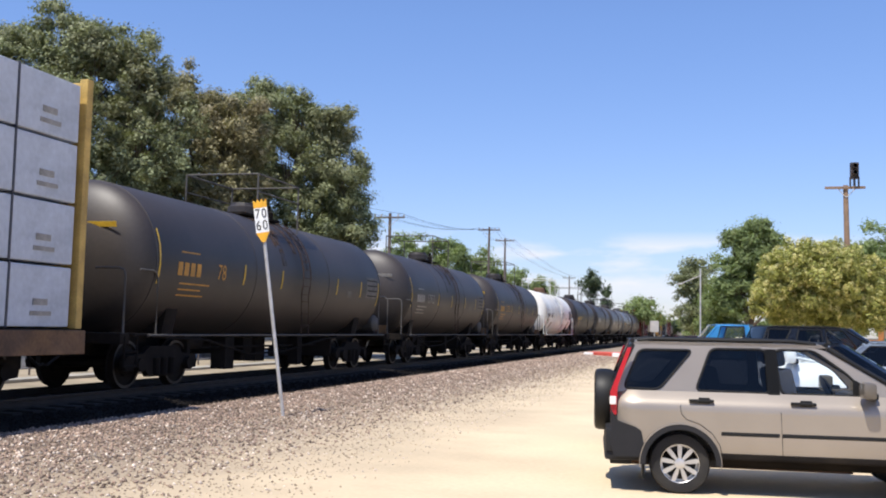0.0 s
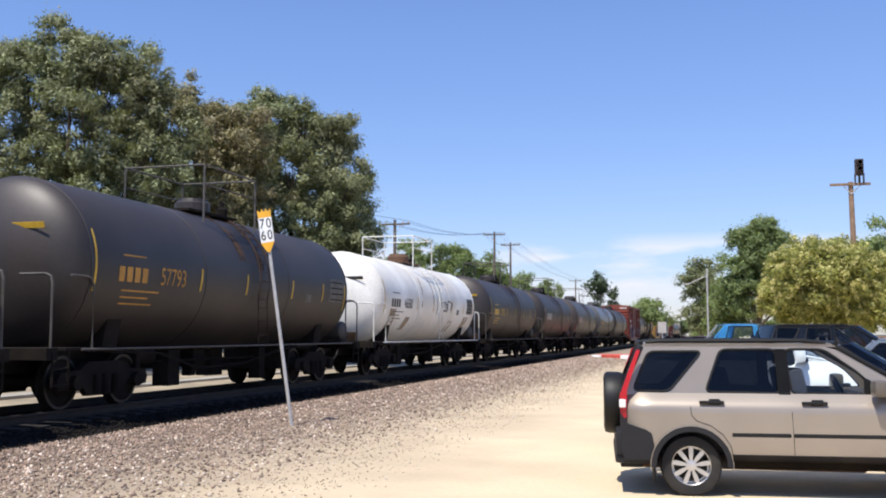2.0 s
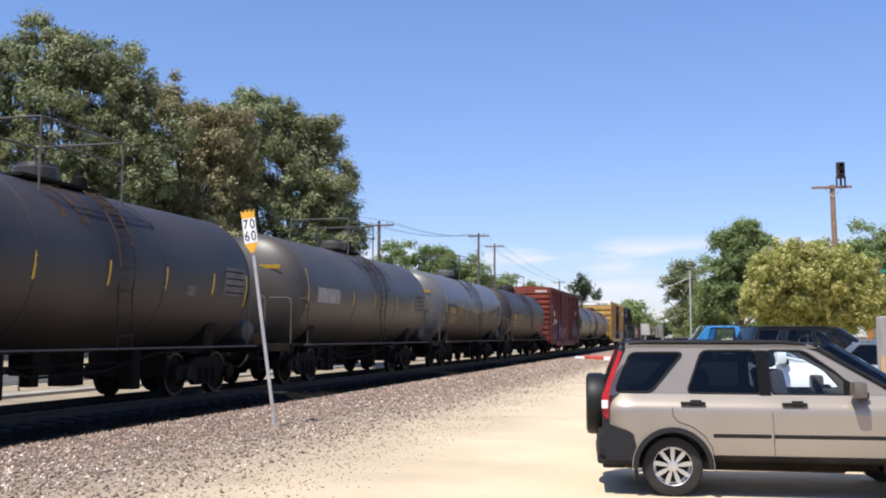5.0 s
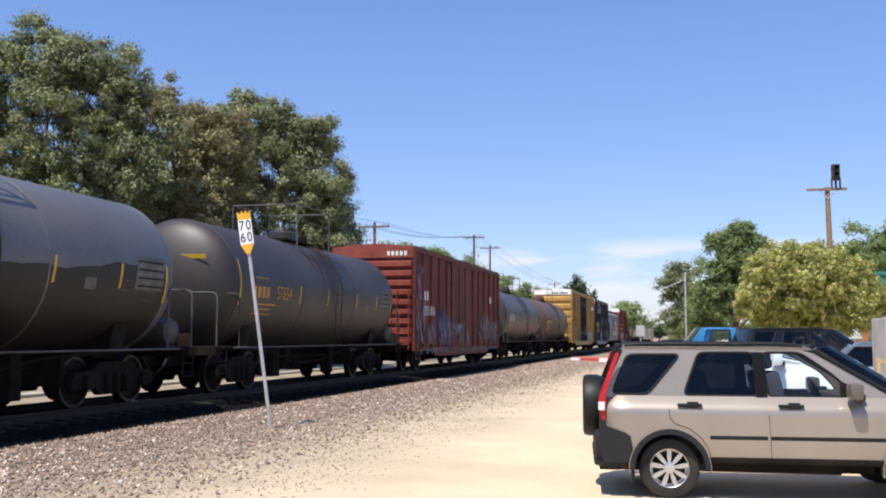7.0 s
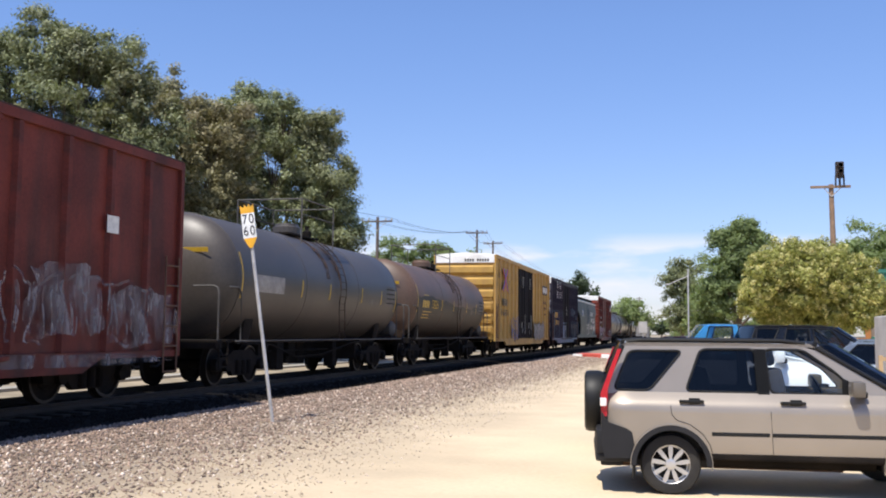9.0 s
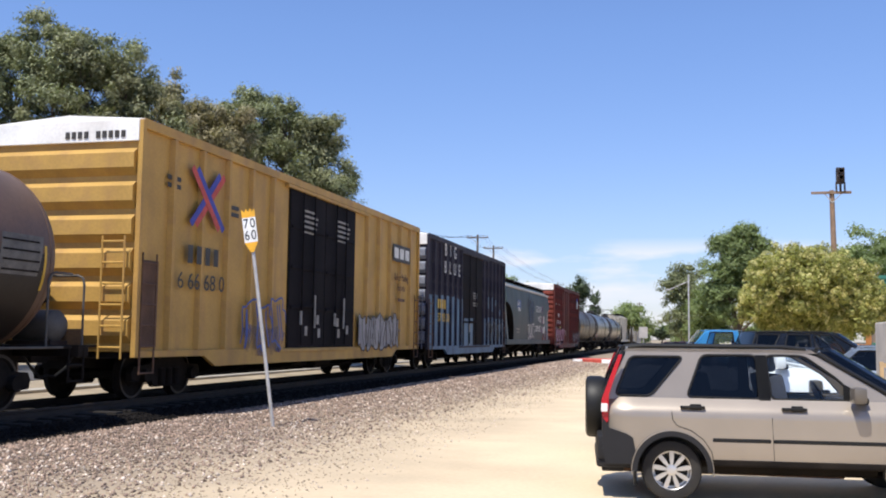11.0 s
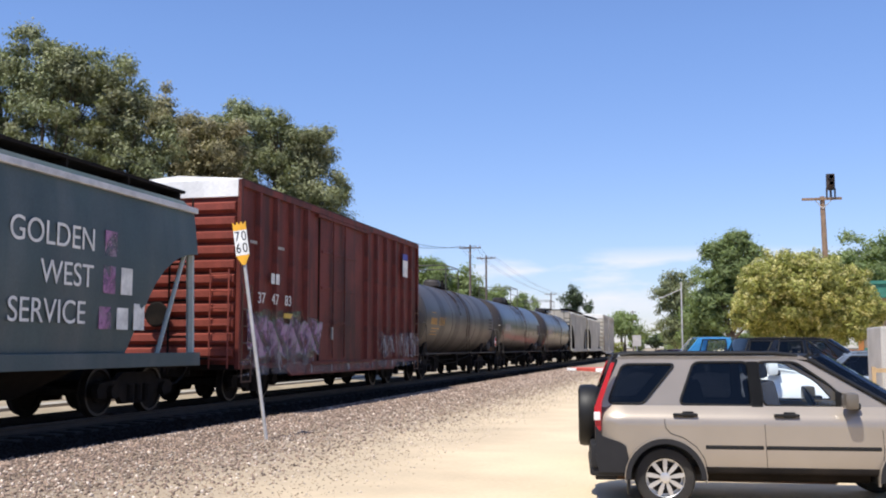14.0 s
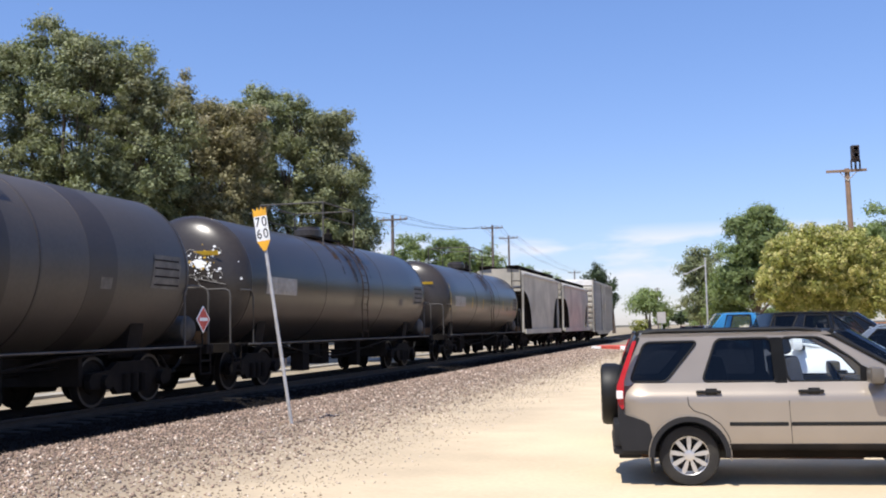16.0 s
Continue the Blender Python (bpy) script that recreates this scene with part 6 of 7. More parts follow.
    if bed:
        part("bed_floor", boxes((xr + 0.06, bed, -W + 0.1, W - 0.1, sill + 0.3, sill + 0.36)), paint, car)
        part("cab_back", boxes((cols[0][0] - 0.03, cols[0][0] + 0.02, -W + 0.12, W - 0.12, sill, belt)), paint, car)
    # cabin
    for x in S["seats"]:
        for y in (-0.36, 0.36):
            st = boxes((x - 0.28, x + 0.26, y - 0.25, y + 0.25, sill + 0.15, sill + 0.42), bevel=0.06)
            part("seat", st, M_INTERIOR, car, "grey cloth seat", True)
            b2 = boxes((-0.09, 0.09, y - 0.24, y + 0.24, 0, 0.60), (-0.06, 0.06, y - 0.13, y + 0.13, 0.63, 0.82), bevel=0.05)
            part("seat_back", b2, M_INTERIOR, car, "", True).matrix_basis = pose(x - 0.30, 0, sill + 0.34, 0, -12, 0)
    xd = cols[-1][0] - 0.25
    part("dashboard", boxes((xd - 0.15, xd + 0.3, -W + 0.16, W - 0.16, belt - 0.3, belt + 0.01), bevel=0.06), M_INTERIOR, car, "", True)
    sw = turned([(-0.015, 0.165), (0, 0.19), (0.015, 0.165)], 20)
    part("steering_wheel", sw, M_BLACK_PLASTIC, car).matrix_basis = pose(xd - 0.3, 0.36, belt + 0.02, 0, -25, 0)
    for s in (-1, 1):
        xm = cols[-1][0] - 0.44
        mb = boxes((xm - 0.07, xm + 0.07, s * (W + 0.08) - 0.11, s * (W + 0.08) + 0.11, belt + 0.0, belt + 0.17), bevel=0.04)
        part("door_mirror", mb, M_MIRROR if S.get("windows") else paint, car, "", True)
        part("mirror_foot", boxes((xm + 0.03, xm + 0.13, s * (W - 0.05) - 0.06, s * (W - 0.05) + 0.06, belt - 0.01, belt + 0.06), bevel=0.02), M_BLACK_PLASTIC, car)
    return car, side_y


SUV = dict(w=1.76, belt=1.075, crease=0.93, sill=0.42, rear=-0.71, front=3.35, base=2.60, wheel=0.322, hood=0.92, roof=1.645,
           cols=((-0.73, -0.50, "p"), (-0.585, -0.47, "d"), (-0.16, 0.13, "p"), (0.17, 0.31, "d"), (0.94, 0.92, "p"), (1.04, 1.01, "c"), (1.90, 1.47, "p"), (2.34, 1.56, "p")),
           windows=((((-0.60, 1.105), (-0.215, 1.10), (0.15, 1.535), (-0.43, 1.53)), "d"), (((0.17, 1.10), (0.955, 1.09), (0.92, 1.56), (0.34, 1.555)), "d"), (((1.065, 1.09), (1.97, 1.09), (1.75, 1.32), (1.42, 1.56), (1.015, 1.56)), "c")),
           far_window=((((1.065, 1.09), (2.14, 1.09), (1.93, 1.32), (1.48, 1.57), (1.015, 1.57)), "c"),),
           seats=(0.75, 1.55), rack=True, dark_screen=True)


def build_suv():
    m = pose(SUV_X, SUV_Y, 0, 0, 0, SUV_YAW) @ pose(0, 0.75, 0)
    car, side_y = vehicle("suv", "beige metallic SUV with grey cladding, parked on sand", "car", m, M_SUV, SUV, M_CLAD, M_SUV)
    W = SUV["w"] / 2
    part("rear_bumper", boxes((-0.79, -0.42, -W + 0.02, W - 0.02, 0.42, 0.68), (-0.80, -0.40, -W + 0.05, W - 0.05, 0.33, 0.44), bevel=0.035), M_CLAD, car, "dark grey rear bumper", True)
    part("bumper_corner", poly([(-0.735, 0.5), (-0.735, 0.88), (-0.66, 0.76), (-0.47, 0.70), (-0.41, 0.66), (-0.38, 0.5), (-0.39, 0.38), (-0.70, 0.38)], 2 * W + 0.05), M_CLAD, car).matrix_basis = pose(0, -W - 0.025, 0)
    part("mud_flap", boxes((-0.40, -0.37, -W + 0.04, -W + 0.24, 0.14, 0.42), bevel=0.008), M_BLACK_PLASTIC, car)
    part("bumper_step", boxes((-0.74, -0.5, -W + 0.2, W - 0.2, 0.27, 0.34), bevel=0.02), M_CLAD, car)
    part("sill_cladding", boxes((0.36, 2.24, -W - 0.016, -W + 0.08, 0.385, 0.455), bevel=0.02), M_UNDER, car)
    # dark block added below the floor to deepen the shade under the car
    part("underbody_shade_block", boxes((0.40, 2.2, -W + 0.34, W - 0.34, 0.26, 0.368), bevel=0.03), M_UNDER, car)
    part("side_moulding", boxes((0.42, 1.03, -W - 0.022, -W + 0.02, 0.635, 0.685), bevel=0.012), M_BLACK_PLASTIC, car, "black side moulding")
    part("side_moulding", boxes((1.05, 2.22, -W - 0.022, -W + 0.02, 0.635, 0.685), bevel=0.012), M_BLACK_PLASTIC, car, "black side moulding")
    for x in (0.22, 1.27):
        h = part("door_handle", boxes((x - 0.13, x + 0.13, -W - 0.030, -W + 0.02, 0.985, 1.015), (x - 0.03, x + 0.09, -W - 0.02, -W + 0.02, 0.97, 1.035), bevel=0.012), M_BLACK_PLASTIC, car, "black door handle")
    # shut lines
    def line(pts, name):
        part(name, bent(*[(x, -side_y(x, z) - 0.0215, z) for x, z in pts], r=0.0038, n=5), M_BLACK_PLASTIC, car)
    line([(0.03, 1.06), (0.01, 1.0), (0.0, 0.93), (0.01, 0.86), (0.06, 0.80), (0.2, 0.755), (0.33, 0.66), (0.41, 0.54), (0.43, 0.46)], "rear_door_gap")
    line([(1.02, 1.07), (1.04, 0.9), (1.05, 0.65), (1.06, 0.44)], "front_door_gap")
    line([(2.20, 1.05), (2.23, 0.85), (2.24, 0.65), (2.22, 0.46)], "front_door_edge_gap")
    part("door_cap", boxes((0.93, 1.05, -W + 0.10, -W + 0.14, 1.08, 1.10)), M_BLACK_PLASTIC, car)
    bp = bmesh.new()
    bp.faces.new([bp.verts.new(v) for v in ((0.925, -W + 0.118, 1.08), (1.055, -W + 0.118, 1.08), (1.025, -W + 0.212, 1.565), (0.905, -W + 0.212, 1.565))])
    bmesh.ops.solidify(bp, geom=bp.faces, thickness=0.01)
    part("pillar_cover", bp, M_BLACK_PLASTIC, car, "black pillar cover")
    # tall tail lamps on the rear pillars
    for s in (-1, 1):
        q = poly([(-0.735, 0.82), (-0.745, 1.06), (-0.56, 1.55), (-0.52, 1.55), (-0.665, 1.12), (-0.675, 0.82)], 0.10)
        part("tail_lamp", q, M_LAMP_RED, car, "tall red tail lamp").matrix_basis = pose(0, s * (W - 0.075) - 0.05, 0)
        part("reversing_lamp", boxes((-0.75, -0.68, s * (W - 0.05) - 0.057, s * (W - 0.05) + 0.057, 0.93, 1.02), bevel=0.01), M_LAMP_CLEAR, car)
    sp = turned([(-0.10, 0.30), (-0.11, 0.335), (-0.06, 0.355), (0.06, 0.355), (0.10, 0.34), (0.115, 0.29), (0.10, 0.05)], 36)
    part("spare_wheel", sp, M_BLACK_PLASTIC, car, "spare wheel in black cover", True).matrix_basis = pose(-0.80, 0.0, 0.93, 0, 0, 180)
    part("mirror_sail", poly([(1.80, 1.08), (2.02, 1.08), (1.86, 1.24), (1.80, 1.27)], 0.012), M_BLACK_PLASTIC, car, "black mirror corner panel").matrix_basis = pose(0, -W + 0.118, 0) @ pose(0, 0, 0)
    part("rear_wiper", rods(((-0.72, 0.1, 1.1), (-0.66, 0.45, 1.25)), r=0.012), M_BLACK_PLASTIC, car)


SEDAN = dict(w=1.74, belt=0.93, crease=0.80, sill=0.30, rear=-0.95, front=3.5, base=2.65, wheel=0.31, hood=0.78, roof=1.44,
             cols=((-0.45, 0.10, "p"), (-0.2, 0.25, "d"), (0.75, 0.78, "p"), (0.85, 0.86, "c"), (1.75, 1.25, "p"), (2.1, 1.35, "p")), seats=(0.55, 1.35))
PICKUP = dict(w=1.80, belt=1.20, crease=1.05, sill=0.48, rear=-1.15, front=3.95, base=3.1, wheel=0.36, hood=1.08, roof=1.90, bed_z=1.15,
              cols=((0.85, 0.97, "p"), (1.00, 1.08, "c"), (1.90, 1.74, "p"), (2.30, 1.86, "p")), seats=(1.55,))


def build_parking():
    vehicle("pickup_truck", "bright blue pickup truck parked in the lot", "pickup truck", pose(2.35, 30.5, 0.12, 0, 0, 172), M_BLUE_CAR, PICKUP, bed=0.85)
    big = dict(SUV, windows=None, dark_screen=True, sill=0.37, w=1.9, roof=1.80, belt=1.2, crease=1.05, hood=1.05, front=3.7)
    vehicle("suv", "black SUV parked beside a blue pickup", "car", pose(2.0, 28.5, 0.16, 0, 0, 14), M_BLACK_CAR, big)
    vehicle("sedan", "blue-grey sedan parked in the lot", "car", pose(3.6, 24.5, 0.15, 0, 0, -20), M_SILVER_CAR, SEDAN)
    vehicle("sedan", "silver-blue sedan parked behind another sedan", "car", pose(4.3, 28.5, 0.2, 0, 0, -15), M_SILVER_CAR, SEDAN)
    vehicle("sedan", "white sedan parked beside a beige SUV", "car", pose(-0.55, 15.3, 0.0, 0, 0, 5), M_WHITE_CAR, dict(SEDAN, belt=1.34, crease=1.05, roof=1.56, front=3.0, base=2.4, rear=-0.65))
    vehicle("sedan", "dark red car parked far along the lot", "car", pose(-0.4, 38.0, 0.2, 0, 0, 75), M_MAROON_CAR, SEDAN)


# ---- plants ----
def crown_mesh(name, clumps, per, leaf, material, seed, ball=False):
    """Leaves as small blades in clumps; clumps: (centre, radius)."""
    r = np.random.default_rng(seed)
    P, N = [], []
    for c, rad in clumps:
        n = int(per * (rad ** 2))
        d = r.normal(0, 1, (n, 3))
        if ball:
            d /= np.linalg.norm(d, axis=1)[:, None] + 1e-9
            P.append(np.array(c) + d * (rad * r.uniform(0.5, 1.0, n) ** 0.5)[:, None])
            N.append(d + r.normal(0, 0.35, (n, 3)) + np.array([0, 0, 0.3]))
            continue
        axis = r.normal(0, 1, 3) * np.array([1, 1, 0.55])
        axis /= np.linalg.norm(axis) + 1e-9
        d = d * 0.36 + np.outer(r.uniform(-1.0, 1.0, n), axis) * 0.8
        P.append(np.array(c) + d * rad * np.array([1, 1, 0.85]))
        N.append(d * 1.1 + r.normal(0, 0.42, (n, 3)) + np.array([0, 0, 0.55]))
    P, N = np.concatenate(P), np.concatenate(N)
    n = len(P)
    N /= np.linalg.norm(N, axis=1)[:, None] + 1e-9
    T = np.cross(N, r.normal(0, 1, (n, 3)))
    T /= np.linalg.norm(T, axis=1)[:, None] + 1e-9
    B = np.cross(N, T)
    s = leaf * r.uniform(0.6, 1.4, n)[:, None]
    v = np.stack([P - T * s, P + B * s * 0.5 + T * s * 0.1, P + T * s * 0.9 - B * s * 0.45], 1).reshape(-1, 3)
    f = np.arange(3 * n).reshape(-1, 3)
    return numpy_mesh(name, v, f, material)


def crown_clumps(centre, radii, n, size, rnd, hollow=0.55, rough=0.55):
    out = []
    c = Vector(centre)
    while len(out) < n:
        p = Vector((rnd.gauss(0, 1), rnd.gauss(0, 1), rnd.gauss(0, 1))).normalized()
        u = rnd.uniform(hollow, 1.0) if rnd.random() > 0.12 else rnd.uniform(1.0, 1 + rough * 0.25)
        lump = 0.84 + rough * noise.noise(p * 2.4 + c * 0.37) + 0.5 * rough * noise.noise(p * 6.0 + c)
        q = Vector((p.x * radii[0], p.y * radii[1], p.z * radii[2])) * u * lump
        out.append((tuple(c + q), size * rnd.uniform(0.45, 1.3)))
    return out


def tree(label, x, y, lobes, material, seed, leaf=0.088, per=980, clump=0.52, trunk=0.28, name="tree", blossom=None, z0=0.1, more=2.0, rough=0.5):
    """A tapered trunk with limbs into each lobe of the crown; lobes: (dx, dy, z, rx, rz, clumps)."""
    rnd = random.Random(seed)
    t = thing(name, label, name, pose(x, y, z0))
    bm = bmesh.new()
    low = min(l[2] - l[4] for l in lobes)
    fork = max(1.0, low * 0.9)
    pts = [Vector((0, 0, -0.1)), Vector((rnd.uniform(-0.15, 0.15), rnd.uniform(-0.15, 0.15), fork * 0.5)), Vector((rnd.uniform(-0.2, 0.2), 0, fork))]
    rod(bm, pts[0], pts[1], trunk * 1.25, trunk, 10)
    rod(bm, pts[1], pts[2], trunk, trunk * 0.85, 10)
    part("trunk", bm, M_BARK, t, "", True)
    clumps = []
    for dx, dy, z, rx, rz, n in lobes:
        c = Vector((dx, dy, z))
        mid = pts[2].lerp(c, 0.55) + Vector((rnd.uniform(-0.4, 0.4), rnd.uniform(-0.4, 0.4), -0.2))
        b2 = bmesh.new()
        rod(b2, pts[2], mid, trunk * 0.55, trunk * 0.35, 7)
        rod(b2, mid, c, trunk * 0.35, trunk * 0.14, 7)
        cs = crown_clumps(c, (rx, rx, rz), int(n * more), clump, rnd, 0.55, rough)
        for k, (p, _) in enumerate(cs):
            if k % 3 == 0:
                rod(b2, mid.lerp(c, 0.5), p, trunk * 0.13, trunk * 0.04, 5)
        part("limb", b2, M_BARK, t)
        clumps += cs
    crown = new("crown", crown_mesh("crown", clumps, per, leaf, material, seed, blossom is not None))
    crown.parent = t
    tagged(crown, kind="stuff")
    if blossom:
        tufts = []
        for c, r in clumps:
            for k in range(4):
                d = Vector((rnd.gauss(0, 1), rnd.gauss(0, 1) - 0.3, rnd.gauss(0, 1) + 0.5)).normalized()
                tufts.append((tuple(Vector(c) + d * r * 0.95), rnd.uniform(0.07, 0.15)))
        b = new("blossom", crown_mesh("blossom", tufts, 1100, leaf * 0.7, blossom, seed + 500, True))
        b.parent = t
        tagged(b, "cream blossom clusters", kind="stuff")
    return t


def build_trees():
    def oak(label, x, y, lobes, material, seed):
        tree(label, x, y, [(a - x, b - y, c - 0.1, d * 1.10, e * 1.12, int(n * 1.15)) for a, b, c, d, e, n in lobes], material, seed)

    oak("tall dark-green oak behind the railway", -27.2, 38.0, [(-27.4, 38, 14.1, 1.9, 1.8, 34), (-25.6, 38.2, 13.6, 1.4, 1.3, 18), (-23.9, 38.4, 12.6, 1.7, 1.9, 30), (-30.2, 38, 13.4, 2.0, 1.9, 30), (-27.0, 38.5, 10.4, 3.6, 2.6, 70), (-23.4, 38.6, 9.6, 2.3, 2.2, 36), (-30.5, 38.0, 9.5, 2.6, 2.6, 36), (-26.5, 38.0, 6.4, 4.3, 2.4, 60)], M_LEAF_OAK, 1)
    oak("dark oak with gaps in its crown", -31.8, 34.0, [(-31.6, 34, 9.5, 2.8, 3.2, 50), (-31.0, 34, 5.2, 3.4, 2.4, 34)], M_LEAF_OAK, 2)
    oak("olive-brown oak between greener oaks", -22.6, 43.0, [(-24.6, 43.0, 12.9, 0.75, 1.5, 9), (-23.4, 43, 11.6, 1.7, 1.6, 30), (-21.7, 43, 11.0, 1.7, 1.7, 30), (-22.4, 43, 8.8, 2.6, 2.2, 46), (-22.0, 42.6, 5.6, 2.9, 2.2, 40)], M_LEAF_OLIVE, 3)
    oak("broad green oak at the end of the row", -20.6, 48.0, [(-23.0, 48.5, 13.5, 1.5, 1.5, 22), (-20.7, 48.2, 12.3, 2.0, 1.7, 36), (-18.8, 48, 11.9, 1.35, 1.3, 20), (-21.2, 48, 10.2, 2.9, 2.2, 54), (-17.9, 48, 9.2, 1.45, 1.4, 22), (-19.4, 47.8, 7.6, 2.2, 1.9, 36), (-22.2, 47.5, 7.6, 2.8, 2.4, 44), (-17.4, 48, 7.2, 1.2, 1.5, 18), (-19.0, 48, 5.2, 2.6, 1.9, 36)], M_LEAF_OAK, 4)
    oak("green oak behind the first row", -27.0, 50.0, [(-27.0, 50, 9.5, 3.4, 3.6, 56), (-24.5, 50, 11.5, 2.2, 2.2, 26)], M_LEAF_OAK, 5)
    oak("shaded oak filling the row", -25.0, 41.0, [(-25.2, 41, 9.6, 2.1, 2.2, 34), (-25.0, 41, 5.6, 2.8, 3.0, 44)], M_LEAF_OAK, 7)
    for k, (x, y, top, r) in enumerate(((-41.5, 121, 13.0, 3.6), (-37.2, 124, 14.4, 4.2), (-32.0, 127, 14.2, 4.0), (-28.6, 131, 12.0, 2.8), (-28.0, 147, 11.2, 3.4), (-24.5, 150, 9.8, 3.2), (-44.5, 110, 10.5, 3.5))):
        tree("sunlit green tree beyond the railway", x, y, [(0, 0, top - r - 0.3, r, r, 30), (0, 0, top - 2 * r, r * 1.1, r * 0.9, 22)], M_LEAF_FAR, 20 + k, 0.20, 200, 1.0, 0.3, more=2.4)
    tree("tall rounded dark tree in the distance", -21.6, 200.7, [(0, 0, 10.8, 1.9, 3.2, 24), (-0.6, 0, 6.2, 1.7, 2.6, 14)], M_LEAF_DARK, 40, 0.32, 80, 1.1, 0.3, more=1.2)
    tree("slim dark tree in the distance", -18.5, 201, [(0, 0, 7.8, 1.3, 3.2, 22)], M_LEAF_DARK, 41, 0.32, 80, 0.9, 0.3, more=1.2)
    tree("small green tree in the distance", -13.2, 220, [(0, 0, 7.2, 2.6, 2.8, 24)], M_LEAF_FAR, 42, 0.36, 70, 1.3, 0.3, more=1.2)
    tree("pale green tree beside the track", -8.4, 150, [(0, 0, 4.6, 2.8, 2.2, 26)], M_LEAF_FAR, 43, 0.3, 70, 1.2, 0.25, more=1.2)
    tree("golden-green shrub beside the track", -11.5, 172, [(0, 0, 1.4, 1.4, 1.2, 14)], M_LEAF_BUSH, 44, 0.22, 90, 0.7, 0.1, "shrub")
    # beside the lot
    tree("flowering yellow-green dome-shaped tree", 5.7, 51.0, [(-0.15, 0, 4.15, 3.6, 2.35, 150), (1.5, 0, 3.3, 2.5, 1.5, 60), (-1.5, 0, 3.5, 2.2, 1.6, 60)], M_LEAF_BUSH, 50, 0.085, 1100, 0.36, 0.35, blossom=M_BLOSSOM, rough=0.12, more=3.3)
    tree("green tree rising behind a flowering tree", 4.3, 94, [(0, 0, 9.4, 1.5, 2.4, 26), (0.8, 0, 11.3, 0.8, 1.3, 9), (-1.7, 0, 10.4, 1.0, 0.7, 9), (1.8, 0, 10.3, 1.0, 0.8, 9), (-1.0, 0, 7.6, 2.2, 1.6, 24), (1.4, 0, 7.8, 1.8, 1.4, 18), (-1.4, 0, 5.4, 2.5, 2.3, 28), (2.0, 0, 5.0, 2.8, 2.6, 26)], M_LEAF_FAR, 51, 0.15, 330, 0.75, 0.3, more=2.2)
    tree("grey-green tree along the lot", -0.9, 103, [(0, 0, 7.0, 2.2, 2.5, 30), (0.4, 0, 3.6, 2.4, 2.2, 22)], M_LEAF_OAK, 52, 0.15, 330, 0.75, 0.3, more=2.2)
    tree("green tree along the lot", 1.8, 97, [(0, 0, 5.0, 2.4, 2.6, 30), (0, 0, 2.4, 2.4, 1.8, 16)], M_LEAF_FAR, 53, 0.15, 330, 0.75, 0.3, more=2.2)
    tree("large green tree behind a green building", 13.9, 80, [(0, 0, 7.0, 4.2, 3.6, 60), (-2.2, 0, 5.2, 2.6, 2.6, 26), (3, 0, 6, 3.5, 3, 30)], M_LEAF_FAR, 54, 0.15, 330, 0.85, 0.35, more=2.2)
    r = random.Random(3)
    for k in range(16):
        tree("small dusty tree beside a far road", -12 + k * 4.5 + r.uniform(-1, 1), 260 + r.uniform(-20, 60), [(0, 0, 3.4, 3.0, 2.6, 14)], M_LEAF_DARK if k % 2 else M_LEAF_FAR, 70 + k, 0.5, 30, 1.6, 0.3, more=1.2)


# ---- poles, signs, fences, buildings ----
def utility_pole(x, y, top, arm=2.4, turn=0.0, material=M_POLE_DARK, arms=1):
    p = thing("utility_pole", "dark wooden utility pole with crossarm and insulators", "utility pole", pose(x, y, 0, 0, 0, turn), "utility poles")
    bm = bmesh.new()
    rod(bm, (0, 0, -0.2), (0, 0, top), 0.17, 0.11, 10)
    part("pole", bm, material, p, "", True)
    for k in range(arms):
        z = top - 0.35 - k * 0.9
        part("crossarm", boxes((-arm / 2, arm / 2, -0.2, -0.08, z - 0.06, z + 0.06), bevel=0.01), material, p)
        for q in (-0.47, -0.28, 0.28, 0.47):
            part("insulator", turned([(0, 0.05), (0.1, 0.06), (0.14, 0.03), (0.2, 0.04)], 8, "z"), M_CONCRETE, p).matrix_basis = pose(arm * q, -0.14, z + 0.06)
        part("brace", rods(((-arm * 0.3, -0.14, z - 0.05), (0, -0.1, z - 0.7)), ((arm * 0.3, -0.14, z - 0.05), (0, -0.1, z - 0.7)), r=0.02), M_GALV, p)
    return p


def wire(a, b, sag):
    bm = bmesh.new()
    pts = [Vector(a).lerp(Vector(b), i / 10) - Vector((0, 0, sag * 4 * (i / 10) * (1 - i / 10))) for i in range(11)]
    tube(bm, pts, 0.013, 5)
    tagged(part("overhead_wire", bm, M_WIRE), "thin black overhead wire between poles", "wire", "overhead wires")


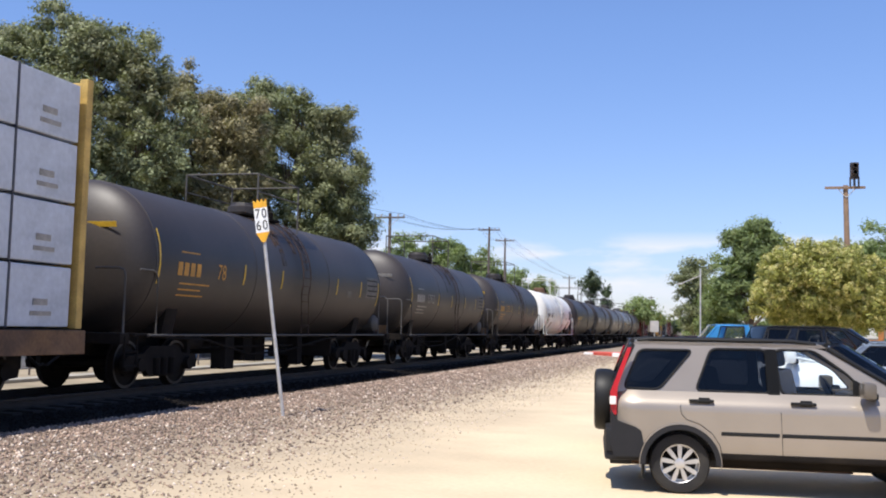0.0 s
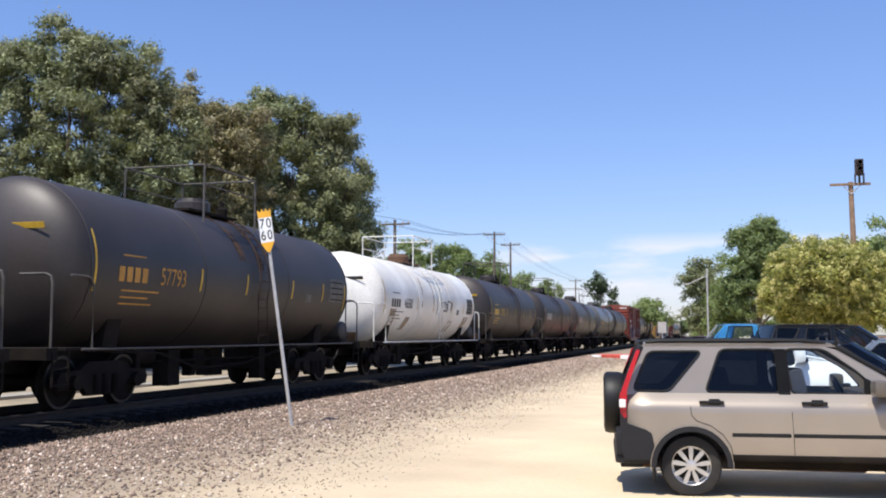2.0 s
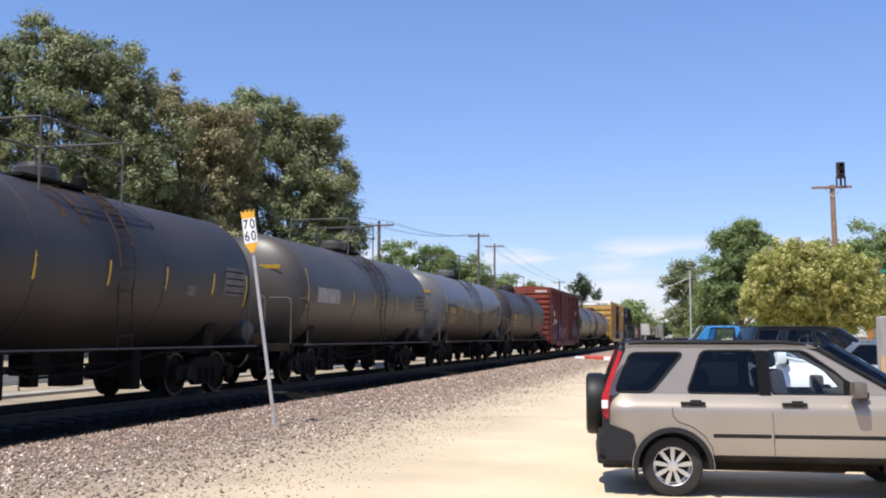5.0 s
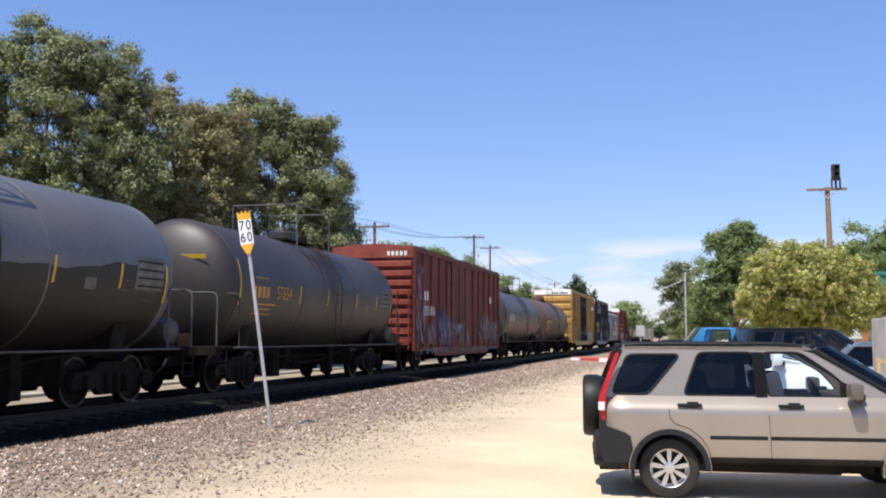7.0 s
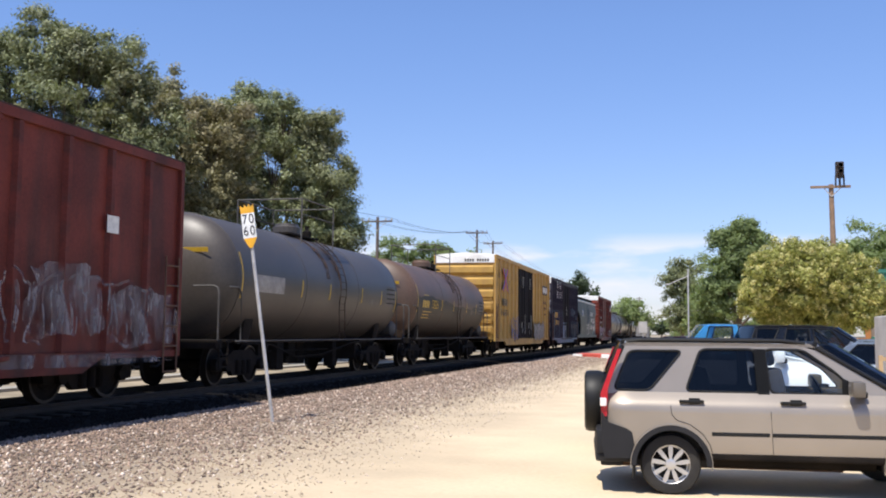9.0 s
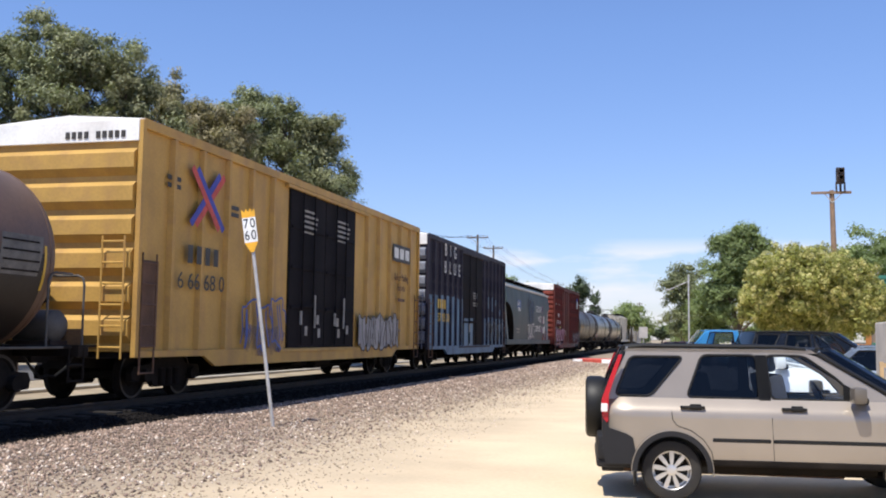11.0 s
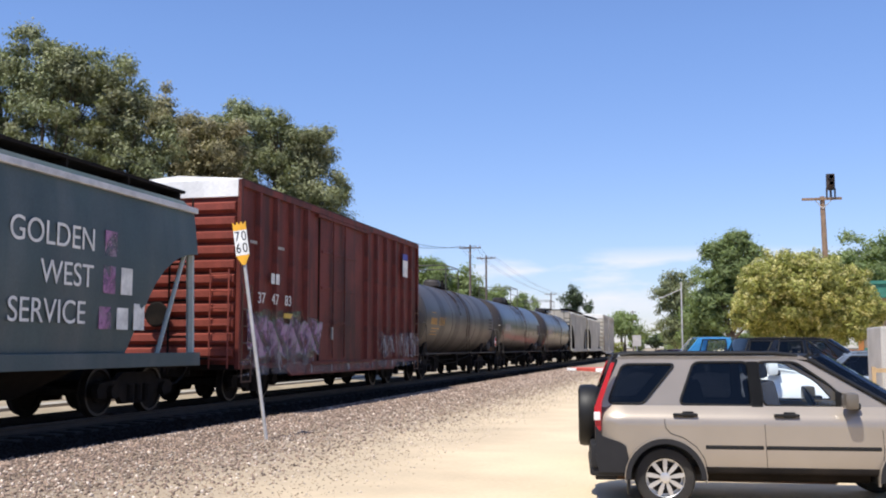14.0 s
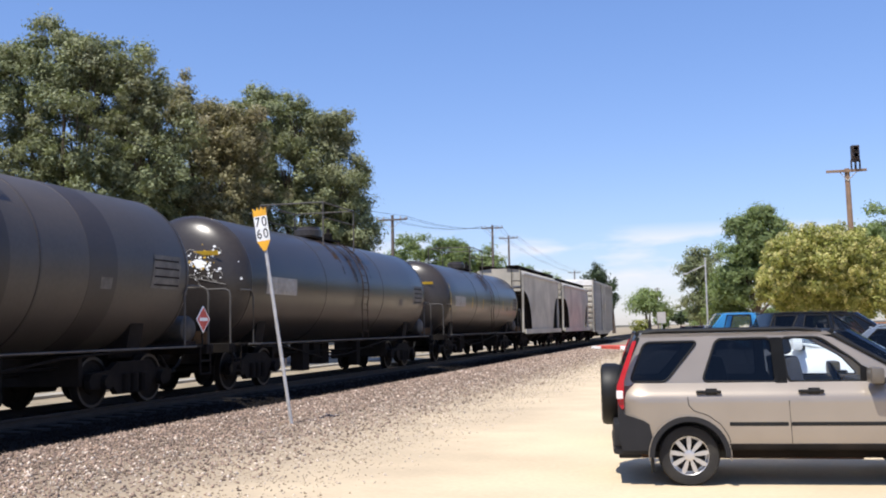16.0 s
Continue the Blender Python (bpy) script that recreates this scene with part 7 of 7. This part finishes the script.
def build_poles():
    ps = [(-22.8, 71.2, 10.3), (-22.8, 107.2, 13.0), (-24.0, 122.5, 13.2), (-24.6, 189.8, 12.2)]
    for x, y, t in ps:
        utility_pole(x, y, t)
    for (xa, ya, za), (xb, yb, zb) in zip(ps, ps[1:]):
        for q in (-1.1, -0.65, 0.65, 1.1):
            wire((xa + q, ya - 0.14, za - 0.1), (xb + q, yb - 0.14, zb - 0.1), 0.6)
    for q in (-1.1, 1.1):
        wire((-22.8 + q, 71.0, 10.2), (-23 + q, 30, 9.5), 0.6)
    utility_pole(-10.5, 215, 9.5, 1.2)
    # signal on a wooden pole
    p = thing("signal_pole", "brown wooden pole with crossarm and railway signal head", "signal pole", pose(7.72, 58.4, 0))
    bm = bmesh.new()
    rod(bm, (0.1, 0, -0.2), (-0.05, 0, 10.1), 0.20, 0.13, 12)
    part("pole", bm, M_POLE, p, "", True)
    part("crossarm", boxes((-1.15, 0.95, -0.22, -0.10, 9.88, 10.02), bevel=0.012), M_POLE, p)
    part("brace", rods(((-0.45, -0.16, 9.9), (-0.05, -0.14, 9.4)), ((0.45, -0.16, 9.9), (-0.05, -0.14, 9.4)), r=0.025), M_GALV, p)
    part("signal_mast", rods(((0.38, -0.1, 10.0), (0.38, -0.1, 11.35)), r=0.05), M_SIGNAL, p)
    hd = part("signal_head", boxes((0.16, 0.60, -0.40, -0.08, 10.52, 11.32), bevel=0.04), M_SIGNAL, p, "brown-black signal head with two hooded lamps")
    for z in (11.1, 10.74):
        part("hood", turned([(-0.28, 0.135), (0, 0.15), (0, 0.12), (-0.28, 0.115)], 16, "y"), M_SIGNAL, hd).matrix_basis = pose(0.38, -0.40, z)
        part("lens", turned([(-0.02, 0.12), (0, 0.12)], 16, "y"), M_RUST, hd).matrix_basis = pose(0.38, -0.41, z)
    part("open_bracket", boxes((0.13, 0.63, -0.36, -0.12, 10.42, 10.52), (0.13, 0.20, -0.36, -0.12, 10.02, 10.42), (0.335, 0.425, -0.36, -0.12, 10.02, 10.42), (0.56, 0.63, -0.36, -0.12, 10.02, 10.42), bevel=0.008), M_SIGNAL, p, "black open mounting bracket")
    # slim lamp post with an arm
    lp = thing("street_lamp", "slim grey lamp post with a short arm", "street lamp", pose(-0.15, 87.6, 0))
    part("pole", rods(((0, 0, 0), (0, 0, 7.3)), r=0.07, n=10), M_GALV, lp)
    part("arm", rods(((0, 0, 6.7), (-1.6, 0, 6.0)), r=0.04), M_GALV, lp)
    part("lamp_head", boxes((-1.9, -1.5, -0.1, 0.1, 5.92, 6.04), bevel=0.03), M_GALV, lp)
    # small white square sign along the track
    ws = thing("trackside_sign", "small blank white square sign on a post", "sign", pose(-3.7, 81.8, 0))
    part("post", rods(((0, 0, 0), (0, 0, 2.6)), r=0.05), M_GALV, ws)
    part("plate", boxes((-0.34, 0.34, -0.08, -0.05, 1.8, 2.7), bevel=0.01), M_CONCRETE, ws)


def build_speed_sign():
    s = thing("speed_sign", "amber and white railway speed sign on leaning steel post", "sign", pose(SIGN_X, SIGN_Y, ground_z(SIGN_X) - 0.02) @ pose(0, 0, 0, 0, SIGN_LEAN, 8))
    H = SIGN_H
    part("post", rods(((0, 0, -0.3), (0, 0, H - 0.1)), r=0.032, n=10), M_GALV, s, "pale galvanised post")
    part("plate", boxes((-0.125, 0.125, -0.05, -0.038, H - 0.60, H - 0.14), bevel=0.004), M_SIGN_WHITE, s, "white number plate")
    crown = [(-0.125, H - 0.14), (0.125, H - 0.14), (0.125, H + 0.02), (0.07, H - 0.04), (0.04, H + 0.03), (0.0, H - 0.04), (-0.04, H + 0.03), (-0.07, H - 0.04), (-0.125, H + 0.02)]
    part("top_panel", poly(crown, 0.012), M_SIGN_YELLOW, s, "amber notched top panel").matrix_basis = pose(0, -0.05, 0)
    part("bottom_panel", poly([(-0.125, H - 0.60), (0.125, H - 0.60), (0.03, H - 0.78), (-0.03, H - 0.78)], 0.012), M_SIGN_YELLOW, s, "amber pointed lower panel").matrix_basis = pose(0, -0.05, 0)
    for ch, x, z in (("7", -0.062, H - 0.255), ("0", 0.062, H - 0.255), ("6", -0.062, H - 0.475), ("0", 0.062, H - 0.475)):
        text("numeral", ch, 0.25, M_SIGN_BLACK, s, pose(x, -0.053, z, 90, 0, 0), "", 0.002, 0.8)
    part("bracket", rods(((-0.1, -0.03, H - 0.3), (0.1, -0.03, H - 0.3)), ((-0.1, -0.03, H - 0.5), (0.1, -0.03, H - 0.5)), r=0.012), M_GALV, s)


def build_far_side():
    tagged(part("footpath", boxes((-17.6, -17.0, -20, 140, 0.06, 0.16), bevel=0.02), M_PATH), "pale concrete path beyond the railway", "footpath", kind="structure")
    tagged(part("street", boxes((-27.5, -21.0, -40, 200, 0.08, 0.125)), M_ASPHALT), "sun-bleached street beyond the railway", "street", kind="structure")
    f = thing("chain_link_fence", "low dark metal fence beyond the railway", "fence", kind="structure")
    first = None
    for i in range(36):
        y = 5 + i * 2.5
        if first is None:
            first = part("post", rods(((0, 0, 0), (0, 0, 1.15)), r=0.03), M_POLE_DARK, f)
            first.matrix_basis = pose(-18.8, y, 0.08)
        else:
            share("post", first, f, pose(-18.8, y, 0.08))
    part("rail", rods(((-18.8, 5, 1.2), (-18.8, 95, 1.2)), r=0.022), M_POLE_DARK, f)
    for z in (0.35, 0.65, 0.95):
        part("wire", rods(((-18.8, 5, z), (-18.8, 95, z)), r=0.007), M_POLE_DARK, f)
    # low building and wall behind the trees
    b = thing("low_building", "long tan building behind the oak trees", "building", pose(-48, 50, 0))
    part("wall", boxes((0, 6, -60, 60, 0, 3.0)), M_TAN_WALL, b)
    part("roof", boxes((-0.5, 6.5, -60.5, 60.5, 3.004, 3.3)), M_RUST, b)
    for i in range(14):
        w_ = part("window", boxes((5.98, 6.03, -55 + i * 8, -52.5 + i * 8, 1.0, 2.2)), M_BLACK_CAR, b)


def build_lot_edge():
    k = thing("painted_kerb", "low kerb painted red and white at a crossing", "kerb", kind="structure")
    for i in range(8):
        m = M_KERB_RED if i % 3 else M_SIGN_WHITE
        x = -8.0 + i * 0.66
        part("kerb_block", boxes((x, x + 0.65, 70.0, 70.4, 0.0, 0.28), bevel=0.02), m, k)
    part("kerb_top", boxes((-8.0, -2.7, 70.4, 76.0, 0.0, 0.24)), M_KERB_RED, k)
    tagged(part("crossing_road", boxes((-9.2, 40, 78, 88, 0.0, 0.03)), M_ASPHALT), "asphalt road crossing the railway", "road", kind="structure")
    r = thing("guard_rail", "weathered low timber rail along the lot", "guard rail")
    for i in range(12):
        part("post", boxes((-5.5 + i * 2.0, -5.35 + i * 2.0, 89.9, 90.05, 0, 0.9)), M_POLE, r)
    part("rail", boxes((-5.8, 17.5, 89.82, 89.9, 0.55, 0.85)), M_POLE, r)
    # green-trimmed building
    b = thing("station_building", "tan building with dark green fascia and orange posts", "building", pose(8.4, 58, 0, 0, 0, -6))
    part("wall", boxes((2.0, 26, 4, 16, 0, 5.2)), M_TAN_WALL, b)
    part("fascia", boxes((0.6, 27, 1.2, 1.5, 4.45, 5.2), bevel=0.02), M_GREEN_TRIM, b, "dark green fascia")
    part("roof", boxes((0.5, 27.1, 1.1, 17, 5.204, 5.4)), M_GREEN_TRIM, b, "dark green roof")
    part("doorway", boxes((3.2, 5.4, 3.95, 4.02, 0, 3.2)), M_BLACK_CAR, b)
    for x in (1.0, 4.4, 8.0):
        part("post", boxes((x - 0.14, x + 0.14, 1.2, 1.48, 0, 4.45), bevel=0.01), M_ORANGE_WOOD, b, "orange-brown timber post")
    part("low_wall", boxes((-1.4, 1.0, 0.2, 0.4, 0, 1.6)), M_ORANGE_WOOD, b, "orange-brown boarded wall")
    part("green_bin", boxes((1.1, 3.4, -0.3, 0.8, 0, 1.7), bevel=0.04), M_GREEN_TRIM, b, "dark green bin")
    c = tagged(part("concrete_block", boxes((3.75, 6.6, 21.0, 22.5, 0, 2.13), bevel=0.03), M_CONCRETE), "large grey concrete enclosure block", "concrete block")
    st = thing("wooden_frame", "small upright frame of pale wood", "wooden frame", pose(3.55, 20.7, 0))
    for x in (0.0, 0.30):
        part("upright", boxes((x - 0.035, x + 0.035, -0.03, 0.03, 0, 1.35)), M_PLYWOOD, st)
    for z in (0.45, 0.85, 1.28):
        part("slat", boxes((0.036, 0.264, -0.025, 0.025, z - 0.04, z + 0.04)), M_PLYWOOD, st)


# ---- placing ----
SUV_X, SUV_Y, SUV_YAW = -0.22, 11.22, 6.0
SIGN_X, SIGN_Y, SIGN_H, SIGN_LEAN = -7.30, 16.83, 3.98, -8.3
build_ground()
build_train()
build_suv()
build_parking()
build_trees()
build_poles()
build_speed_sign()
build_far_side()
build_lot_edge()
build_track()
stones("ballast_stones", 52000, 5, lambda r, n: -9.1 + 4.6 * r.beta(1.0, 2.9, n), near_y, 0.021, M_STONE, "grey-brown crushed stone ballast")
# stones within the train's shadow, darkened by their colour
stones("shade_dark_stones", 7000, 10, lambda r, n: -9.75 + 0.7 * r.uniform(0, 1, n), near_y, 0.024, M_SHADED_BED, "stones darkened for the train's shadow beside the rails")
stones("pale_ballast_stones", 4200, 6, lambda r, n: -9.0 + 4.4 * r.beta(1.1, 2.2, n), near_y, 0.023, M_STONE_LIGHT, "pale crushed stones among the ballast")
stones("sandy_stones", 26000, 8, lambda r, n: -8.2 + 4.8 * r.beta(1.3, 2.2, n), near_y, 0.011, M_STONE_TAN, "tan stones where gravel thins into sand")
stones("scattered_pebbles", 5200, 7, lambda r, n: -7.2 + 3.6 * r.uniform(0, 1, n) ** 1.9, near_y, 0.014, M_STONE_LIGHT, "small pebbles strewn on sand")
stones("fine_gravel", 1600, 9, lambda r, n: -7.2 + 3.2 * r.uniform(0, 1, n) ** 1.8, near_y, 0.011, M_STONE_TAN, "small gravel strewn on sand")


SPEED = 16.4     # metres a second, towards the camera


def motions():
    for car, s in TRAIN:
        walk(car, [(t, pose(TRACK_X + BEAR * (s - SPEED * t - 20), s - SPEED * t, RAIL_Z, 0, 0, -math.degrees(BEAR))) for t in range(0, 17)])
    spin = math.degrees(SPEED / 0.457) / FPS
    turns = [pose(0, 0, 0, (spin * k) % 360) for k in range(16 * FPS + 1)]
    for wheels, d in WHEELSETS:
        at = Matrix.Translation((0, d, 0.457))
        walk(wheels, [(k / FPS, at @ m) for k, m in enumerate(turns)])


motions()
